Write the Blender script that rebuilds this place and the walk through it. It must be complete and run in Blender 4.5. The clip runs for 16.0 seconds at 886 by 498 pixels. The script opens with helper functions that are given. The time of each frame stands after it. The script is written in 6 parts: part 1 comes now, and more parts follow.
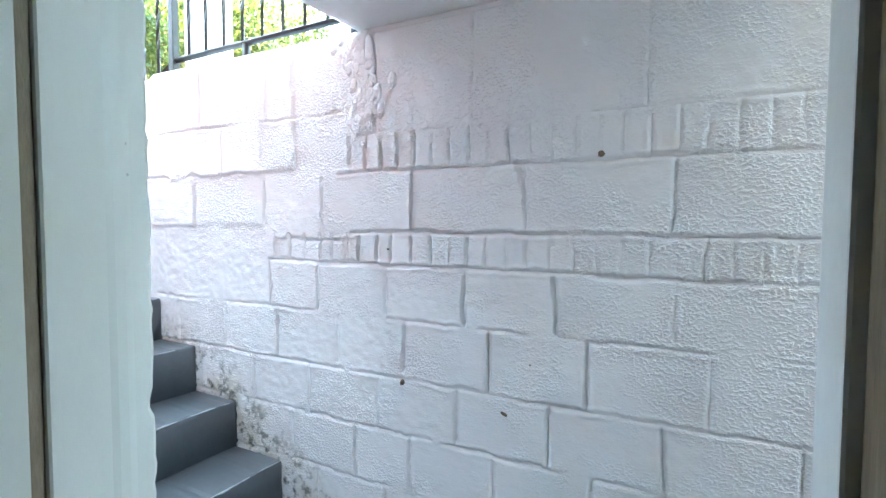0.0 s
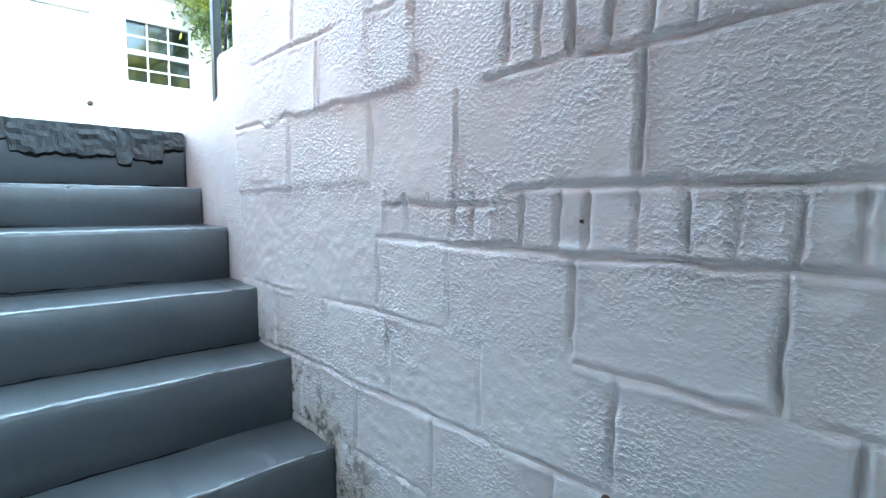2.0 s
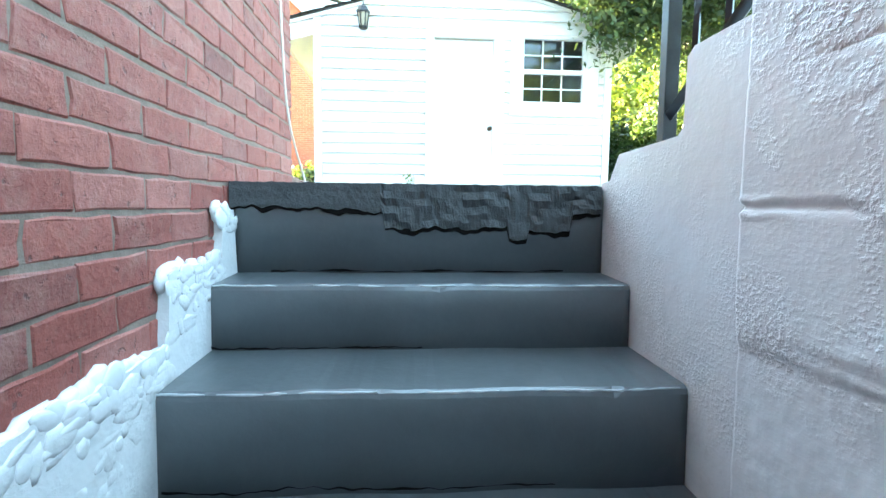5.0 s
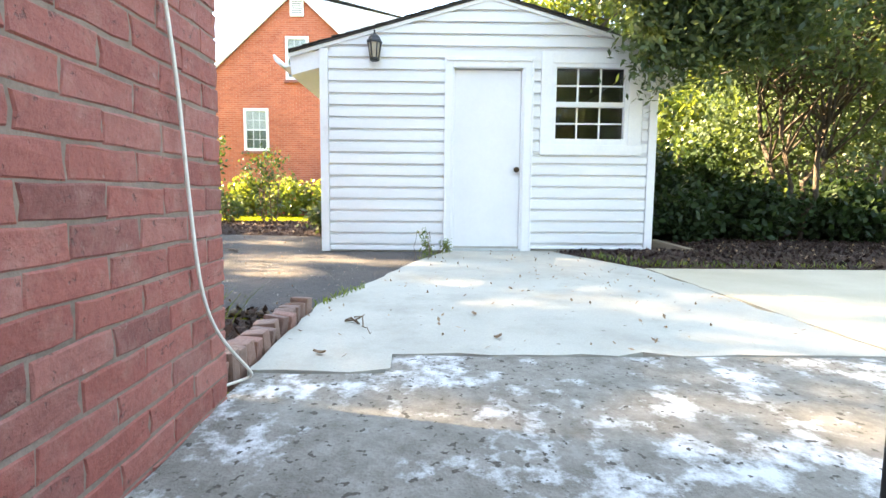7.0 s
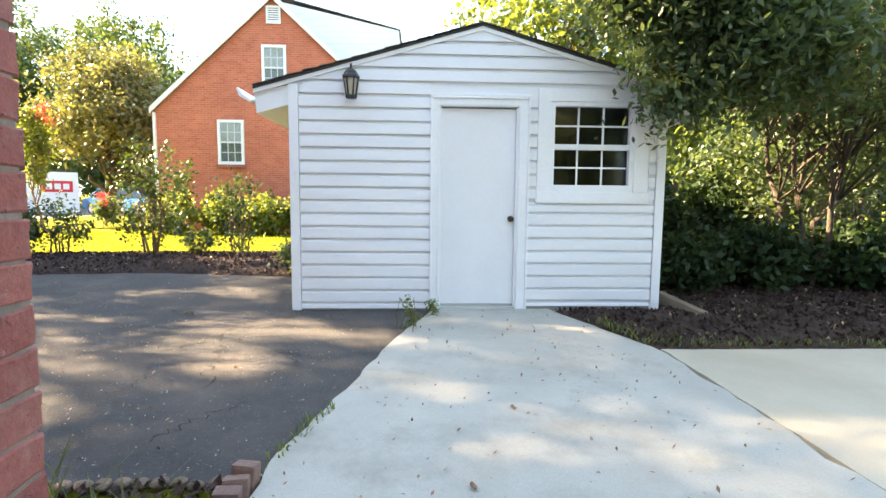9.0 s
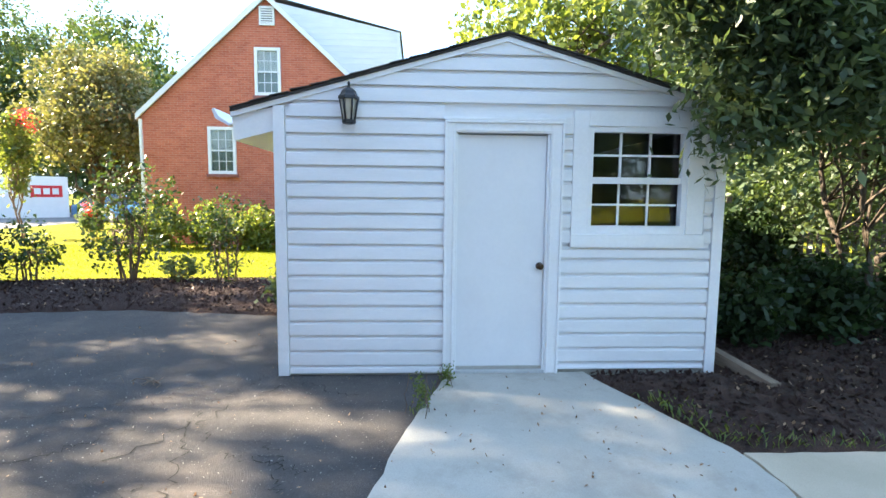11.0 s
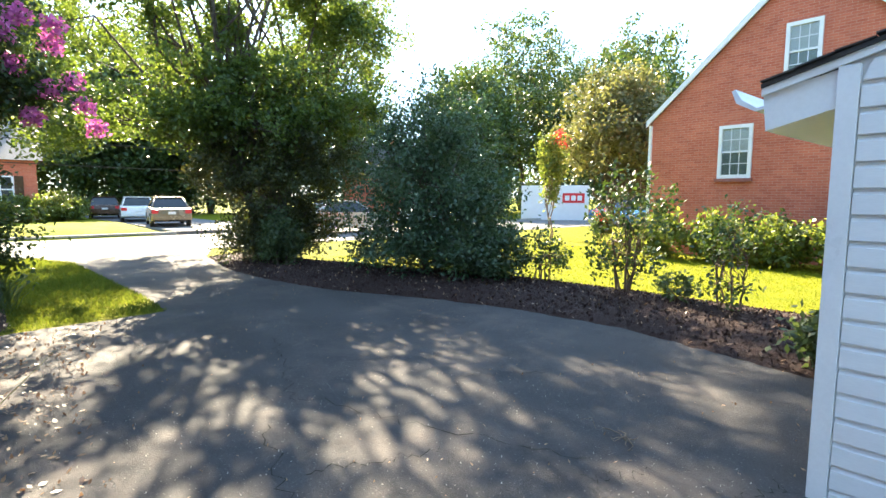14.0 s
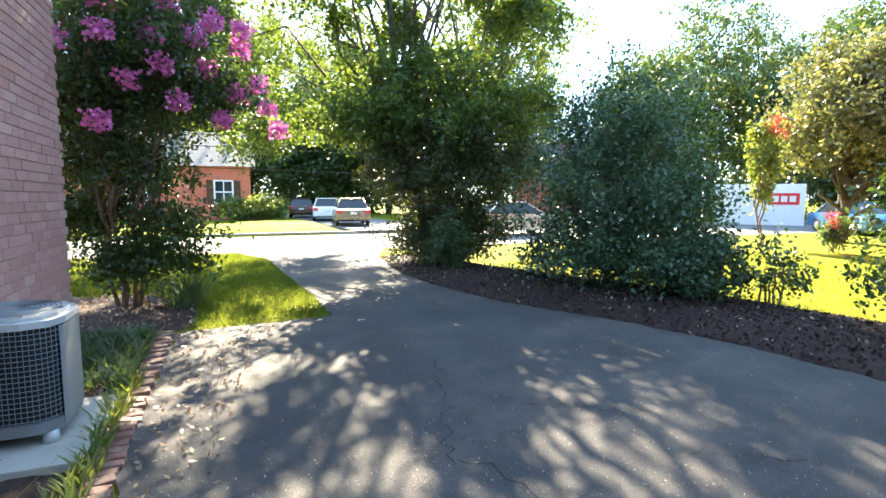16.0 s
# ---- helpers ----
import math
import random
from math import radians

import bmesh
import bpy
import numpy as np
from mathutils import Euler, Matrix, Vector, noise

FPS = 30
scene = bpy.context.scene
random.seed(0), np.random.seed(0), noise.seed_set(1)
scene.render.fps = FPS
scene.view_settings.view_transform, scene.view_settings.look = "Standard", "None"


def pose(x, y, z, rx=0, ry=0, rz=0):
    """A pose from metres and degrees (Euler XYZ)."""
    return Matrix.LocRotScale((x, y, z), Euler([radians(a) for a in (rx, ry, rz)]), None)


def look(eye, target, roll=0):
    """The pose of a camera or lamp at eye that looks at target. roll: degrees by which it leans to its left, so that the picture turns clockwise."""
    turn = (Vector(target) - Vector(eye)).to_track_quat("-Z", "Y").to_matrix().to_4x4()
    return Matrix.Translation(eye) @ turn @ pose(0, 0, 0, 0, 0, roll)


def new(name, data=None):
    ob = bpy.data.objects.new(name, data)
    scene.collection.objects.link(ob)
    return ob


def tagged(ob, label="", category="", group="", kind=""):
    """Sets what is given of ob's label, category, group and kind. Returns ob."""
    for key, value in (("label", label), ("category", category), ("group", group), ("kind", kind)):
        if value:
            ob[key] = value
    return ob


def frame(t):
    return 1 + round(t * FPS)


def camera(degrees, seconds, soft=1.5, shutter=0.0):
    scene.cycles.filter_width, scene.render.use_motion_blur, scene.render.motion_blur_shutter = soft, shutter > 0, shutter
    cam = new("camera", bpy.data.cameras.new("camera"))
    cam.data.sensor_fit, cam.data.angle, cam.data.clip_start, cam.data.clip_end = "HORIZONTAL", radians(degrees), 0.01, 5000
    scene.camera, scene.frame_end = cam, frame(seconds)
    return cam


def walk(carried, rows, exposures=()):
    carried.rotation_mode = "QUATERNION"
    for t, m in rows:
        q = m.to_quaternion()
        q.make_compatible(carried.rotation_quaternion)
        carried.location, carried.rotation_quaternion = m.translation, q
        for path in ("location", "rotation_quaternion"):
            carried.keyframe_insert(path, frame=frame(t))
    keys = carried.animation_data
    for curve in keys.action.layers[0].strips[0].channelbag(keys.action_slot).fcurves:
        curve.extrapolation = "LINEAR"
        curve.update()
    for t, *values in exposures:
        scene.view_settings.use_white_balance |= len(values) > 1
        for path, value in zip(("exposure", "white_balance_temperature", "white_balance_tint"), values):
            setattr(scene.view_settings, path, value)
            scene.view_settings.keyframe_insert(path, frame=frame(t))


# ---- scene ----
cam = camera(81.3, 16.0)
METRES, EYE, TILT, LEAN, TURN = 7.6, 1.425, 0.0, 0.0, 28.8
ROWS = [
    (0.0, 0.0, 0.0, 0.0, 0.01, -2.88, -0.19),
    (0.5, -0.012, 0.0202, -0.0035, 5.46, -3.33, -0.19),
    (1.0, -0.0204, 0.0476, -0.0066, 9.14, -3.92, -0.2),
    (1.5, -0.0171, 0.0865, -0.0072, 12.68, -4.53, -0.19),
    (2.0, -0.0194, 0.1234, -0.009, 18.2, -4.83, -0.29),
    (2.5, -0.0342, 0.1489, -0.0108, 26.31, -4.98, -0.35),
    (3.0, -0.0434, 0.1603, -0.0087, 35.72, -4.9, -0.53),
    (3.5, -0.0574, 0.1689, -0.0094, 44.48, -4.89, -0.65),
    (4.0, -0.0818, 0.1791, -0.0018, 51.08, -4.93, -0.71),
    (4.5, -0.1109, 0.203, 0.008, 55.07, -4.94, -0.69),
    (5.0, -0.1376, 0.2211, 0.0273, 57.33, -4.95, -0.65),
    (7.5, -0.2366, 0.2967, 0.1354, 60.52, -5.72, -0.5),
    (8.0, -0.2572, 0.3044, 0.1546, 60.3, -5.71, -0.5),
    (8.5, -0.2787, 0.3163, 0.1665, 59.73, -5.74, -0.52),
    (9.0, -0.2991, 0.3266, 0.1861, 58.64, -5.76, -0.56),
    (11.5, -0.4448, 0.3862, 0.2393, 58.44, -5.86, -0.58),
    (12.0, -0.4763, 0.4006, 0.2409, 65.01, -5.82, -0.59),
    (12.5, -0.5042, 0.404, 0.2421, 74.65, -5.78, -0.56),
    (13.0, -0.5288, 0.3942, 0.2414, 86.44, -5.76, -0.46),
    (13.5, -0.5467, 0.3859, 0.2431, 98.88, -5.75, -0.34),
    (14.0, -0.5713, 0.3883, 0.2439, 110.3, -5.72, -0.2),
    (14.5, -0.5948, 0.3828, 0.2431, 119.18, -5.66, -0.17),
    (15.0, -0.6204, 0.3613, 0.2427, 124.99, -5.62, -0.15),
    (15.5, -0.6533, 0.3358, 0.2414, 127.91, -5.66, -0.12),
    (16.0, -0.6937, 0.3022, 0.2416, 128.69, -5.62, -0.12),
]
EXPOSURES = [(0.0, 6.62, 6250, -5), (1.5, 6.14, 6050, -7), (3.0, 5.66, 5850, -14), (4.5, 5.4, 5850, -14), (5.2, 5.15, 5800, -13), (7.5, 3.88, 6650, 7), (9.0, 3.62, 6400, 6), (11.5, 3.28, 5300, 3), (13.0, 3.22, 5300, 2), (14.0, 3.14, 5300, 1), (16.0, 3.44, 5200, 0)]
walk(cam, [(t, pose(0, 0, EYE, TILT, LEAN, TURN) @ pose(METRES * x, METRES * y, METRES * z, 90 + pitch, roll, yaw)) for t, x, y, z, yaw, pitch, roll in ROWS], EXPOSURES)

# ---- sky and sun ----
SUN_EL, SUN_AZ = radians(33), radians(194.7)
world = bpy.data.worlds.new("world")
scene.world = world
world.use_nodes = True
sky = world.node_tree.nodes.new("ShaderNodeTexSky")
sky.sky_type = "NISHITA"
sky.sun_disc = False
sky.sun_elevation, sky.sun_rotation = SUN_EL, SUN_AZ
sky.air_density, sky.dust_density, sky.ozone_density = 1.0, 0.8, 1.5
background = world.node_tree.nodes["Background"]
background.inputs["Strength"].default_value = 0.046
haze = world.node_tree.nodes.new("ShaderNodeMix")  # a bright hazy summer sky
haze.data_type = "RGBA"
haze.inputs[0].default_value = 0.4
haze.inputs[7].default_value = (5.6, 6.6, 8.0, 1)
world.node_tree.links.new(sky.outputs[0], haze.inputs[6])
world.node_tree.links.new(haze.outputs[2], background.inputs[0])
sun = new("sun", bpy.data.lights.new("sun", "SUN"))
sun.data.energy, sun.data.angle, sun.data.color = 5.0, radians(0.6), (1.0, 0.72, 0.44)
SUN_WAY = Vector((math.sin(SUN_AZ) * math.cos(SUN_EL), math.cos(SUN_AZ) * math.cos(SUN_EL), math.sin(SUN_EL)))
sun.matrix_world = look(SUN_WAY * 60, (0, 0, 0))

# ---- materials ----
def shader(name):
    m = bpy.data.materials.new(name)
    m.use_nodes = True
    return m, m.node_tree.nodes, m.node_tree.links, m.node_tree.nodes["Principled BSDF"]


def ramp(nodes, links, source, stops):
    r = nodes.new("ShaderNodeValToRGB")
    els = r.color_ramp.elements
    while len(els) < len(stops):
        els.new(0.5)
    for e, (p, c) in zip(els, stops):
        e.position = p
        e.color = (*c, 1) if len(c) == 3 else c
    links.new(source, r.inputs[0])
    return r.outputs[0]


def noise_at(nodes, links, scale, detail=4, rough=0.6, stretch=None):
    geo = nodes.new("ShaderNodeNewGeometry")
    n = nodes.new("ShaderNodeTexNoise")
    n.inputs["Scale"].default_value, n.inputs["Detail"].default_value, n.inputs["Roughness"].default_value = scale, detail, rough
    src = geo.outputs["Position"]
    if stretch:
        mp = nodes.new("ShaderNodeMapping")
        mp.inputs["Scale"].default_value = stretch
        links.new(src, mp.inputs[0])
        src = mp.outputs[0]
    links.new(src, n.inputs["Vector"])
    return n.outputs["Fac"]


def mixed(nodes, links, fac, a, b, mode="MIX"):
    m = nodes.new("ShaderNodeMix")
    m.data_type, m.blend_type = "RGBA", mode
    for sock, v in ((m.inputs[0], fac), (m.inputs[6], a), (m.inputs[7], b)):
        if isinstance(v, (int, float)):
            sock.default_value = v
        elif isinstance(v, tuple):
            sock.default_value = (*v, 1)
        else:
            links.new(v, sock)
    return m.outputs[2]


def maths(nodes, links, op, a, b=0.0, clamp=False):
    m = nodes.new("ShaderNodeMath")
    m.operation, m.use_clamp = op, clamp
    for sock, v in zip(m.inputs, (a, b)):
        if isinstance(v, (int, float)):
            sock.default_value = v
        else:
            links.new(v, sock)
    return m.outputs[0]


def surf(name, a, b, scale=3.0, rough=0.6, bump=0.3, bscale=60.0, bdist=0.004, rnd=0.0, island=False, metal=0.0, spec=0.5,
         speck=None, stretch=None, big=None, grain=0.35):
    """A surface of two mixed tones with grain, relief, specks (colour, scale, threshold) and large stains (colour, scale, low, high)."""
    m, nodes, links, bs = shader(name)
    f = noise_at(nodes, links, scale, 5, 0.65, stretch)
    col = ramp(nodes, links, f, [(0.32, a), (0.68, b)])
    fine = noise_at(nodes, links, bscale, 4, 0.7, stretch)
    col = mixed(nodes, links, grain, col, ramp(nodes, links, fine, [(0.3, (0.62, 0.62, 0.62)), (0.7, (1.25, 1.25, 1.25))]), "MULTIPLY")
    if big:
        g = noise_at(nodes, links, big[1], 6, 0.7)
        col = mixed(nodes, links, ramp(nodes, links, g, [(big[2], (0, 0, 0)), (big[3], (1, 1, 1))]), col, big[0])
    if speck:
        g = noise_at(nodes, links, speck[1], 2, 0.5)
        col = mixed(nodes, links, ramp(nodes, links, g, [(speck[2], (0, 0, 0)), (speck[2] + 0.04, (1, 1, 1))]), col, speck[0])
    if rnd:
        if island:
            r = nodes.new("ShaderNodeNewGeometry").outputs["Random Per Island"]
        else:
            r = nodes.new("ShaderNodeObjectInfo").outputs["Random"]
        col = mixed(nodes, links, 1.0, col, ramp(nodes, links, r, [(0, (1 - rnd,) * 3), (1, (1 + rnd,) * 3)]), "MULTIPLY")
    links.new(col, bs.inputs["Base Color"])
    links.new(ramp(nodes, links, f, [(0.2, (max(rough - 0.12, 0.02),) * 3), (0.8, (min(rough + 0.12, 1),) * 3)]), bs.inputs["Roughness"])
    bs.inputs["Metallic"].default_value = metal
    bs.inputs["Specular IOR Level"].default_value = spec
    if bump:
        bp = nodes.new("ShaderNodeBump")
        bp.inputs["Strength"].default_value, bp.inputs["Distance"].default_value = bump, bdist
        links.new(maths(nodes, links, "ADD", fine, f), bp.inputs["Height"])
        links.new(bp.outputs[0], bs.inputs["Normal"])
    return m


def brick_surface(name, tones, island):
    m, nodes, links, bs = shader(name)
    r = nodes.new("ShaderNodeNewGeometry").outputs["Random Per Island"] if island else nodes.new("ShaderNodeObjectInfo").outputs["Random"]
    col = ramp(nodes, links, r, [(i / (len(tones) - 1), c) for i, c in enumerate(tones)])
    f = noise_at(nodes, links, 55, 5, 0.75)
    col = mixed(nodes, links, 0.75, col, ramp(nodes, links, f, [(0.3, (0.66, 0.62, 0.62)), (0.7, (1.2, 1.25, 1.25))]), "MULTIPLY")
    g = noise_at(nodes, links, 9, 6, 0.75)
    col = mixed(nodes, links, ramp(nodes, links, g, [(0.5, (0, 0, 0)), (0.75, (0.5, 0.5, 0.5))]), col, (0.40, 0.24, 0.2))
    pock = ramp(nodes, links, noise_at(nodes, links, 38, 4, 0.7), [(0.62, (0, 0, 0)), (0.68, (1, 1, 1))])
    col = mixed(nodes, links, maths(nodes, links, "MULTIPLY", pock, 0.7), col, (0.09, 0.045, 0.038))
    dab = ramp(nodes, links, noise_at(nodes, links, 15, 5, 0.8), [(0.63, (0, 0, 0)), (0.7, (0.55, 0.55, 0.55))])
    col = mixed(nodes, links, dab, col, (0.42, 0.33, 0.29))
    links.new(col, bs.inputs["Base Color"])
    bs.inputs["Roughness"].default_value = 0.6
    bp = nodes.new("ShaderNodeBump")
    bp.inputs["Strength"].default_value, bp.inputs["Distance"].default_value = 0.8, 0.006
    links.new(maths(nodes, links, "SUBTRACT", f, maths(nodes, links, "MULTIPLY", pock, 0.5)), bp.inputs["Height"])
    links.new(bp.outputs[0], bs.inputs["Normal"])
    return m


def leafy(name, a, b, glow=0.5, back=None, gloss=0.5):
    """Leaves: a glossy face and light that passes through."""
    m, nodes, links, bs = shader(name)
    r = nodes.new("ShaderNodeNewGeometry").outputs["Random Per Island"]
    f = noise_at(nodes, links, 0.9, 3)
    t = maths(nodes, links, "ADD", maths(nodes, links, "MULTIPLY", r, 0.7), maths(nodes, links, "MULTIPLY", f, 0.5), True)
    col = ramp(nodes, links, t, [(0.15, a), (0.95, b)])
    links.new(col, bs.inputs["Base Color"])
    bs.inputs["Roughness"].default_value = 0.42 if gloss > 0.2 else 0.9
    bs.inputs["Specular IOR Level"].default_value = gloss
    tr = nodes.new("ShaderNodeBsdfTranslucent")
    links.new(mixed(nodes, links, 1.0, col, back or (1.9, 1.7, 0.6), "MULTIPLY"), tr.inputs["Color"])
    mx = nodes.new("ShaderNodeMixShader")
    mx.inputs[0].default_value = glow
    links.new(bs.outputs[0], mx.inputs[1])
    links.new(tr.outputs[0], mx.inputs[2])
    links.new(mx.outputs[0], nodes["Material Output"].inputs[0])
    return m


def painted_masonry(name, pit, lump, tone=1.0):
    """White paint, thick and pitted, with mould where damp rises beside the stair."""
    m, nodes, links, bs = shader(name)
    f = noise_at(nodes, links, 2.2, 5)
    col = ramp(nodes, links, f, [(0.3, (0.82 * tone, 0.815 * tone, 0.82 * tone)), (0.7, (0.88 * tone, 0.875 * tone, 0.87 * tone))])
    sep = nodes.new("ShaderNodeSeparateXYZ")
    geo = nodes.new("ShaderNodeNewGeometry")
    links.new(geo.outputs["Position"], sep.inputs[0])
    line = maths(nodes, links, "ADD", sep.outputs["Z"], maths(nodes, links, "MULTIPLY", sep.outputs["X"], 0.79))
    near = ramp(nodes, links, maths(nodes, links, "MULTIPLY", maths(nodes, links, "ADD", line, 1.15), 1.0), [(0.0, (0, 0, 0)), (0.2, (1, 1, 1)), (0.34, (0.75, 0.75, 0.75)), (0.5, (0, 0, 0))])
    low = ramp(nodes, links, sep.outputs["Z"], [(0.75, (1, 1, 1)), (1.0, (0.1, 0.1, 0.1))])
    zone = mixed(nodes, links, 1.0, near, low, "MULTIPLY")
    blot = noise_at(nodes, links, 17, 5, 0.75)
    dark = mixed(nodes, links, 1.0, zone, ramp(nodes, links, blot, [(0.5, (0, 0, 0)), (0.6, (1, 1, 1))]), "MULTIPLY")
    tan = mixed(nodes, links, 1.0, zone, ramp(nodes, links, noise_at(nodes, links, 6, 4), [(0.35, (0, 0, 0)), (0.75, (0.8, 0.8, 0.8))]), "MULTIPLY")
    col = mixed(nodes, links, tan, col, (0.46, 0.40, 0.24))
    col = mixed(nodes, links, dark, col, (0.07, 0.075, 0.05))
    flake = noise_at(nodes, links, 4.3, 5, 0.8)
    col = mixed(nodes, links, ramp(nodes, links, flake, [(0.66, (0, 0, 0)), (0.74, (0.35, 0.35, 0.35))]), col, (0.66, 0.6, 0.55))
    links.new(col, bs.inputs["Base Color"])
    bs.inputs["Roughness"].default_value = 0.33
    pits = ramp(nodes, links, noise_at(nodes, links, 120, 2, 0.5, (0.85, 1, 1.1)), [(0.42, (0, 0, 0)), (0.52, (0.3, 0.3, 0.3)), (0.66, (1, 1, 1))])
    strokes = noise_at(nodes, links, 34, 3, 0.55, (0.33, 1, 1.4))
    lumps = noise_at(nodes, links, 6, 4, 0.5)
    where = ramp(nodes, links, noise_at(nodes, links, 3.1, 3), [(0.42, (0.1, 0.1, 0.1)), (0.60, (1, 1, 1))])
    there = ramp(nodes, links, noise_at(nodes, links, 2.3, 3, 0.6, (1, 1, 1.4)), [(0.4, (1, 1, 1)), (0.6, (0.05, 0.05, 0.05))])
    ridge = ramp(nodes, links, noise_at(nodes, links, 14, 3, 0.55, (1, 1, 1.6)), [(0.56, (0, 0, 0)), (0.66, (1, 1, 1)), (0.72, (0.35, 0.35, 0.35))])
    h = maths(nodes, links, "ADD", maths(nodes, links, "MULTIPLY", maths(nodes, links, "MULTIPLY", pits, where), pit), maths(nodes, links, "MULTIPLY", lumps, lump))
    h = maths(nodes, links, "ADD", h, maths(nodes, links, "MULTIPLY", maths(nodes, links, "MULTIPLY", strokes, there), pit * 0.6))
    h = maths(nodes, links, "ADD", h, maths(nodes, links, "MULTIPLY", maths(nodes, links, "MULTIPLY", ridge, where), pit * 0.7))
    bp = nodes.new("ShaderNodeBump")
    bp.inputs["Strength"].default_value, bp.inputs["Distance"].default_value = 1.0, 0.013
    links.new(h, bp.inputs["Height"])
    links.new(bp.outputs[0], bs.inputs["Normal"])
    return m


def glassy(name, tint=(0.9, 0.95, 0.95)):
    m, nodes, links, bs = shader(name)
    bs.inputs["Base Color"].default_value = (*tint, 1)
    bs.inputs["Roughness"].default_value = 0.02
    bs.inputs["Transmission Weight"].default_value = 1.0
    bs.inputs["IOR"].default_value = 1.45
    return m


REDS = [(0.225, 0.06, 0.046), (0.28, 0.078, 0.06), (0.31, 0.096, 0.074), (0.25, 0.065, 0.05), (0.34, 0.125, 0.1), (0.18, 0.052, 0.042)]
M_WHITE = painted_masonry("white_masonry_paint", 0.2, 0.4)
M_PLASTER = painted_masonry("white_painted_plaster", 0.09, 0.6)
M_SKIRT = painted_masonry("weathered_white_skirt_paint", 0.035, 0.8, 0.8)
M_BRICK = brick_surface("red_brick", REDS, False)
M_BRICKS = brick_surface("red_brick_joined", REDS, True)
# west wall brick and mortar, raised to a paler pink to lift their brightness
M_PALEBRICK = brick_surface("lightened_pink_brick", [(0.42, 0.22, 0.19), (0.48, 0.27, 0.235), (0.52, 0.31, 0.28), (0.45, 0.25, 0.22), (0.56, 0.36, 0.32)], True)
M_PALEMORTAR = surf("pinkish_mortar", (0.36, 0.22, 0.195), (0.46, 0.29, 0.255), 8, 0.9, 0.6, 120)
M_MORTAR = surf("grey_mortar", (0.16, 0.12, 0.095), (0.28, 0.21, 0.17), 14, 0.9, 0.6, 120)
M_STEP = surf("grey_step_paint", (0.062, 0.069, 0.075), (0.077, 0.084, 0.09), 3, 0.36, 0.25, 40, 0.003, grain=0.2, spec=0.9)
# pale tone that paints the light caught by worn step edges
M_NOSE = surf("pale_edge_highlight", (0.3, 0.32, 0.33), (0.45, 0.46, 0.47), 20, 0.6, 0.3, 60, 0.002)
M_LIP = surf("broken_grey_concrete", (0.034, 0.038, 0.041), (0.058, 0.063, 0.066), 20, 0.6, 0.6, 60, 0.009)
# near-black colour in place of the shade deep inside gaps
M_GAP = surf("black_gap_shade", (0.004, 0.004, 0.004), (0.009, 0.008, 0.007), 30, 0.95, 0.3, spec=0.1)
M_CRACK = surf("crack_shadow_dirt", (0.015, 0.013, 0.012), (0.03, 0.027, 0.024), 30, 0.95, 0.3)
M_OLDCON = surf("old_rough_concrete", (0.16, 0.145, 0.12), (0.30, 0.28, 0.25), 14, 0.9, 0.9, 90, 0.01, big=((0.62, 0.62, 0.63), 4.5, 0.52, 0.62), speck=((0.08, 0.07, 0.055), 38, 0.64))
M_CON = surf("pale_patio_concrete", (0.36, 0.345, 0.30), (0.45, 0.435, 0.385), 1.6, 0.85, 0.3, 130, 0.003, big=((0.25, 0.235, 0.20), 1.7, 0.5, 0.82), speck=((0.2, 0.18, 0.15), 22, 0.71), grain=0.32)
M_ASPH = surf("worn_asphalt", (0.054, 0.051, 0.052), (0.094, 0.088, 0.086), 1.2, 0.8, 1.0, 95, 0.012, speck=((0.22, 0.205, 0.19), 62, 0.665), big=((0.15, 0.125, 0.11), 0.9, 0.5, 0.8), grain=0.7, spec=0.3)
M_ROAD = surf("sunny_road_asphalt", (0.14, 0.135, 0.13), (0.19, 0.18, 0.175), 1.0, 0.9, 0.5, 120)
M_MULCH = surf("dark_mulch", (0.026, 0.012, 0.009), (0.06, 0.030, 0.023), 24, 0.95, 1.0, 70, 0.03, speck=((0.14, 0.09, 0.06), 42, 0.68))
M_SOIL = surf("leaf_litter_soil", (0.03, 0.017, 0.012), (0.08, 0.044, 0.03), 12, 0.95, 1.0, 60, 0.025, speck=((0.2, 0.13, 0.08), 30, 0.70))
M_LAWN = surf("lawn_ground", (0.14, 0.165, 0.010), (0.22, 0.215, 0.016), 1.4, 0.9, 0.8, 60, 0.03, big=((0.22, 0.21, 0.03), 0.7, 0.6, 0.85), spec=0.05)
M_SIDING = surf("white_vinyl_siding", (0.73, 0.73, 0.74), (0.79, 0.79, 0.795), 1.5, 0.42, 0.15, 25, 0.002, rnd=0.02, stretch=(1, 1, 6), big=((0.66, 0.65, 0.6), 2.5, 0.66, 0.95), grain=0.1)
M_TRIM = surf("white_gloss_trim", (0.78, 0.78, 0.785), (0.84, 0.84, 0.84), 2, 0.35, 0.12, 35, 0.002, grain=0.1)
M_DOOR = surf("white_door_paint", (0.72, 0.72, 0.73), (0.77, 0.77, 0.775), 2, 0.38, 0.08, 30, 0.002, grain=0.05)
M_JAMB = surf("scuffed_white_jamb_paint", (0.565, 0.54, 0.475), (0.615, 0.59, 0.53), 2, 0.42, 0.2, 26, 0.002, stretch=(1, 1, 0.4), speck=((0.08, 0.06, 0.045), 26, 0.735), grain=0.06)
M_BROWN = surf("old_brown_weatherstrip", (0.14, 0.09, 0.05), (0.34, 0.28, 0.2), 9, 0.8, 0.6, 60, 0.004, stretch=(1, 1, 0.25))
M_IRON = surf("black_iron", (0.012, 0.012, 0.014), (0.03, 0.03, 0.033), 12, 0.4, 0.3, 90, 0.001, metal=0.3)
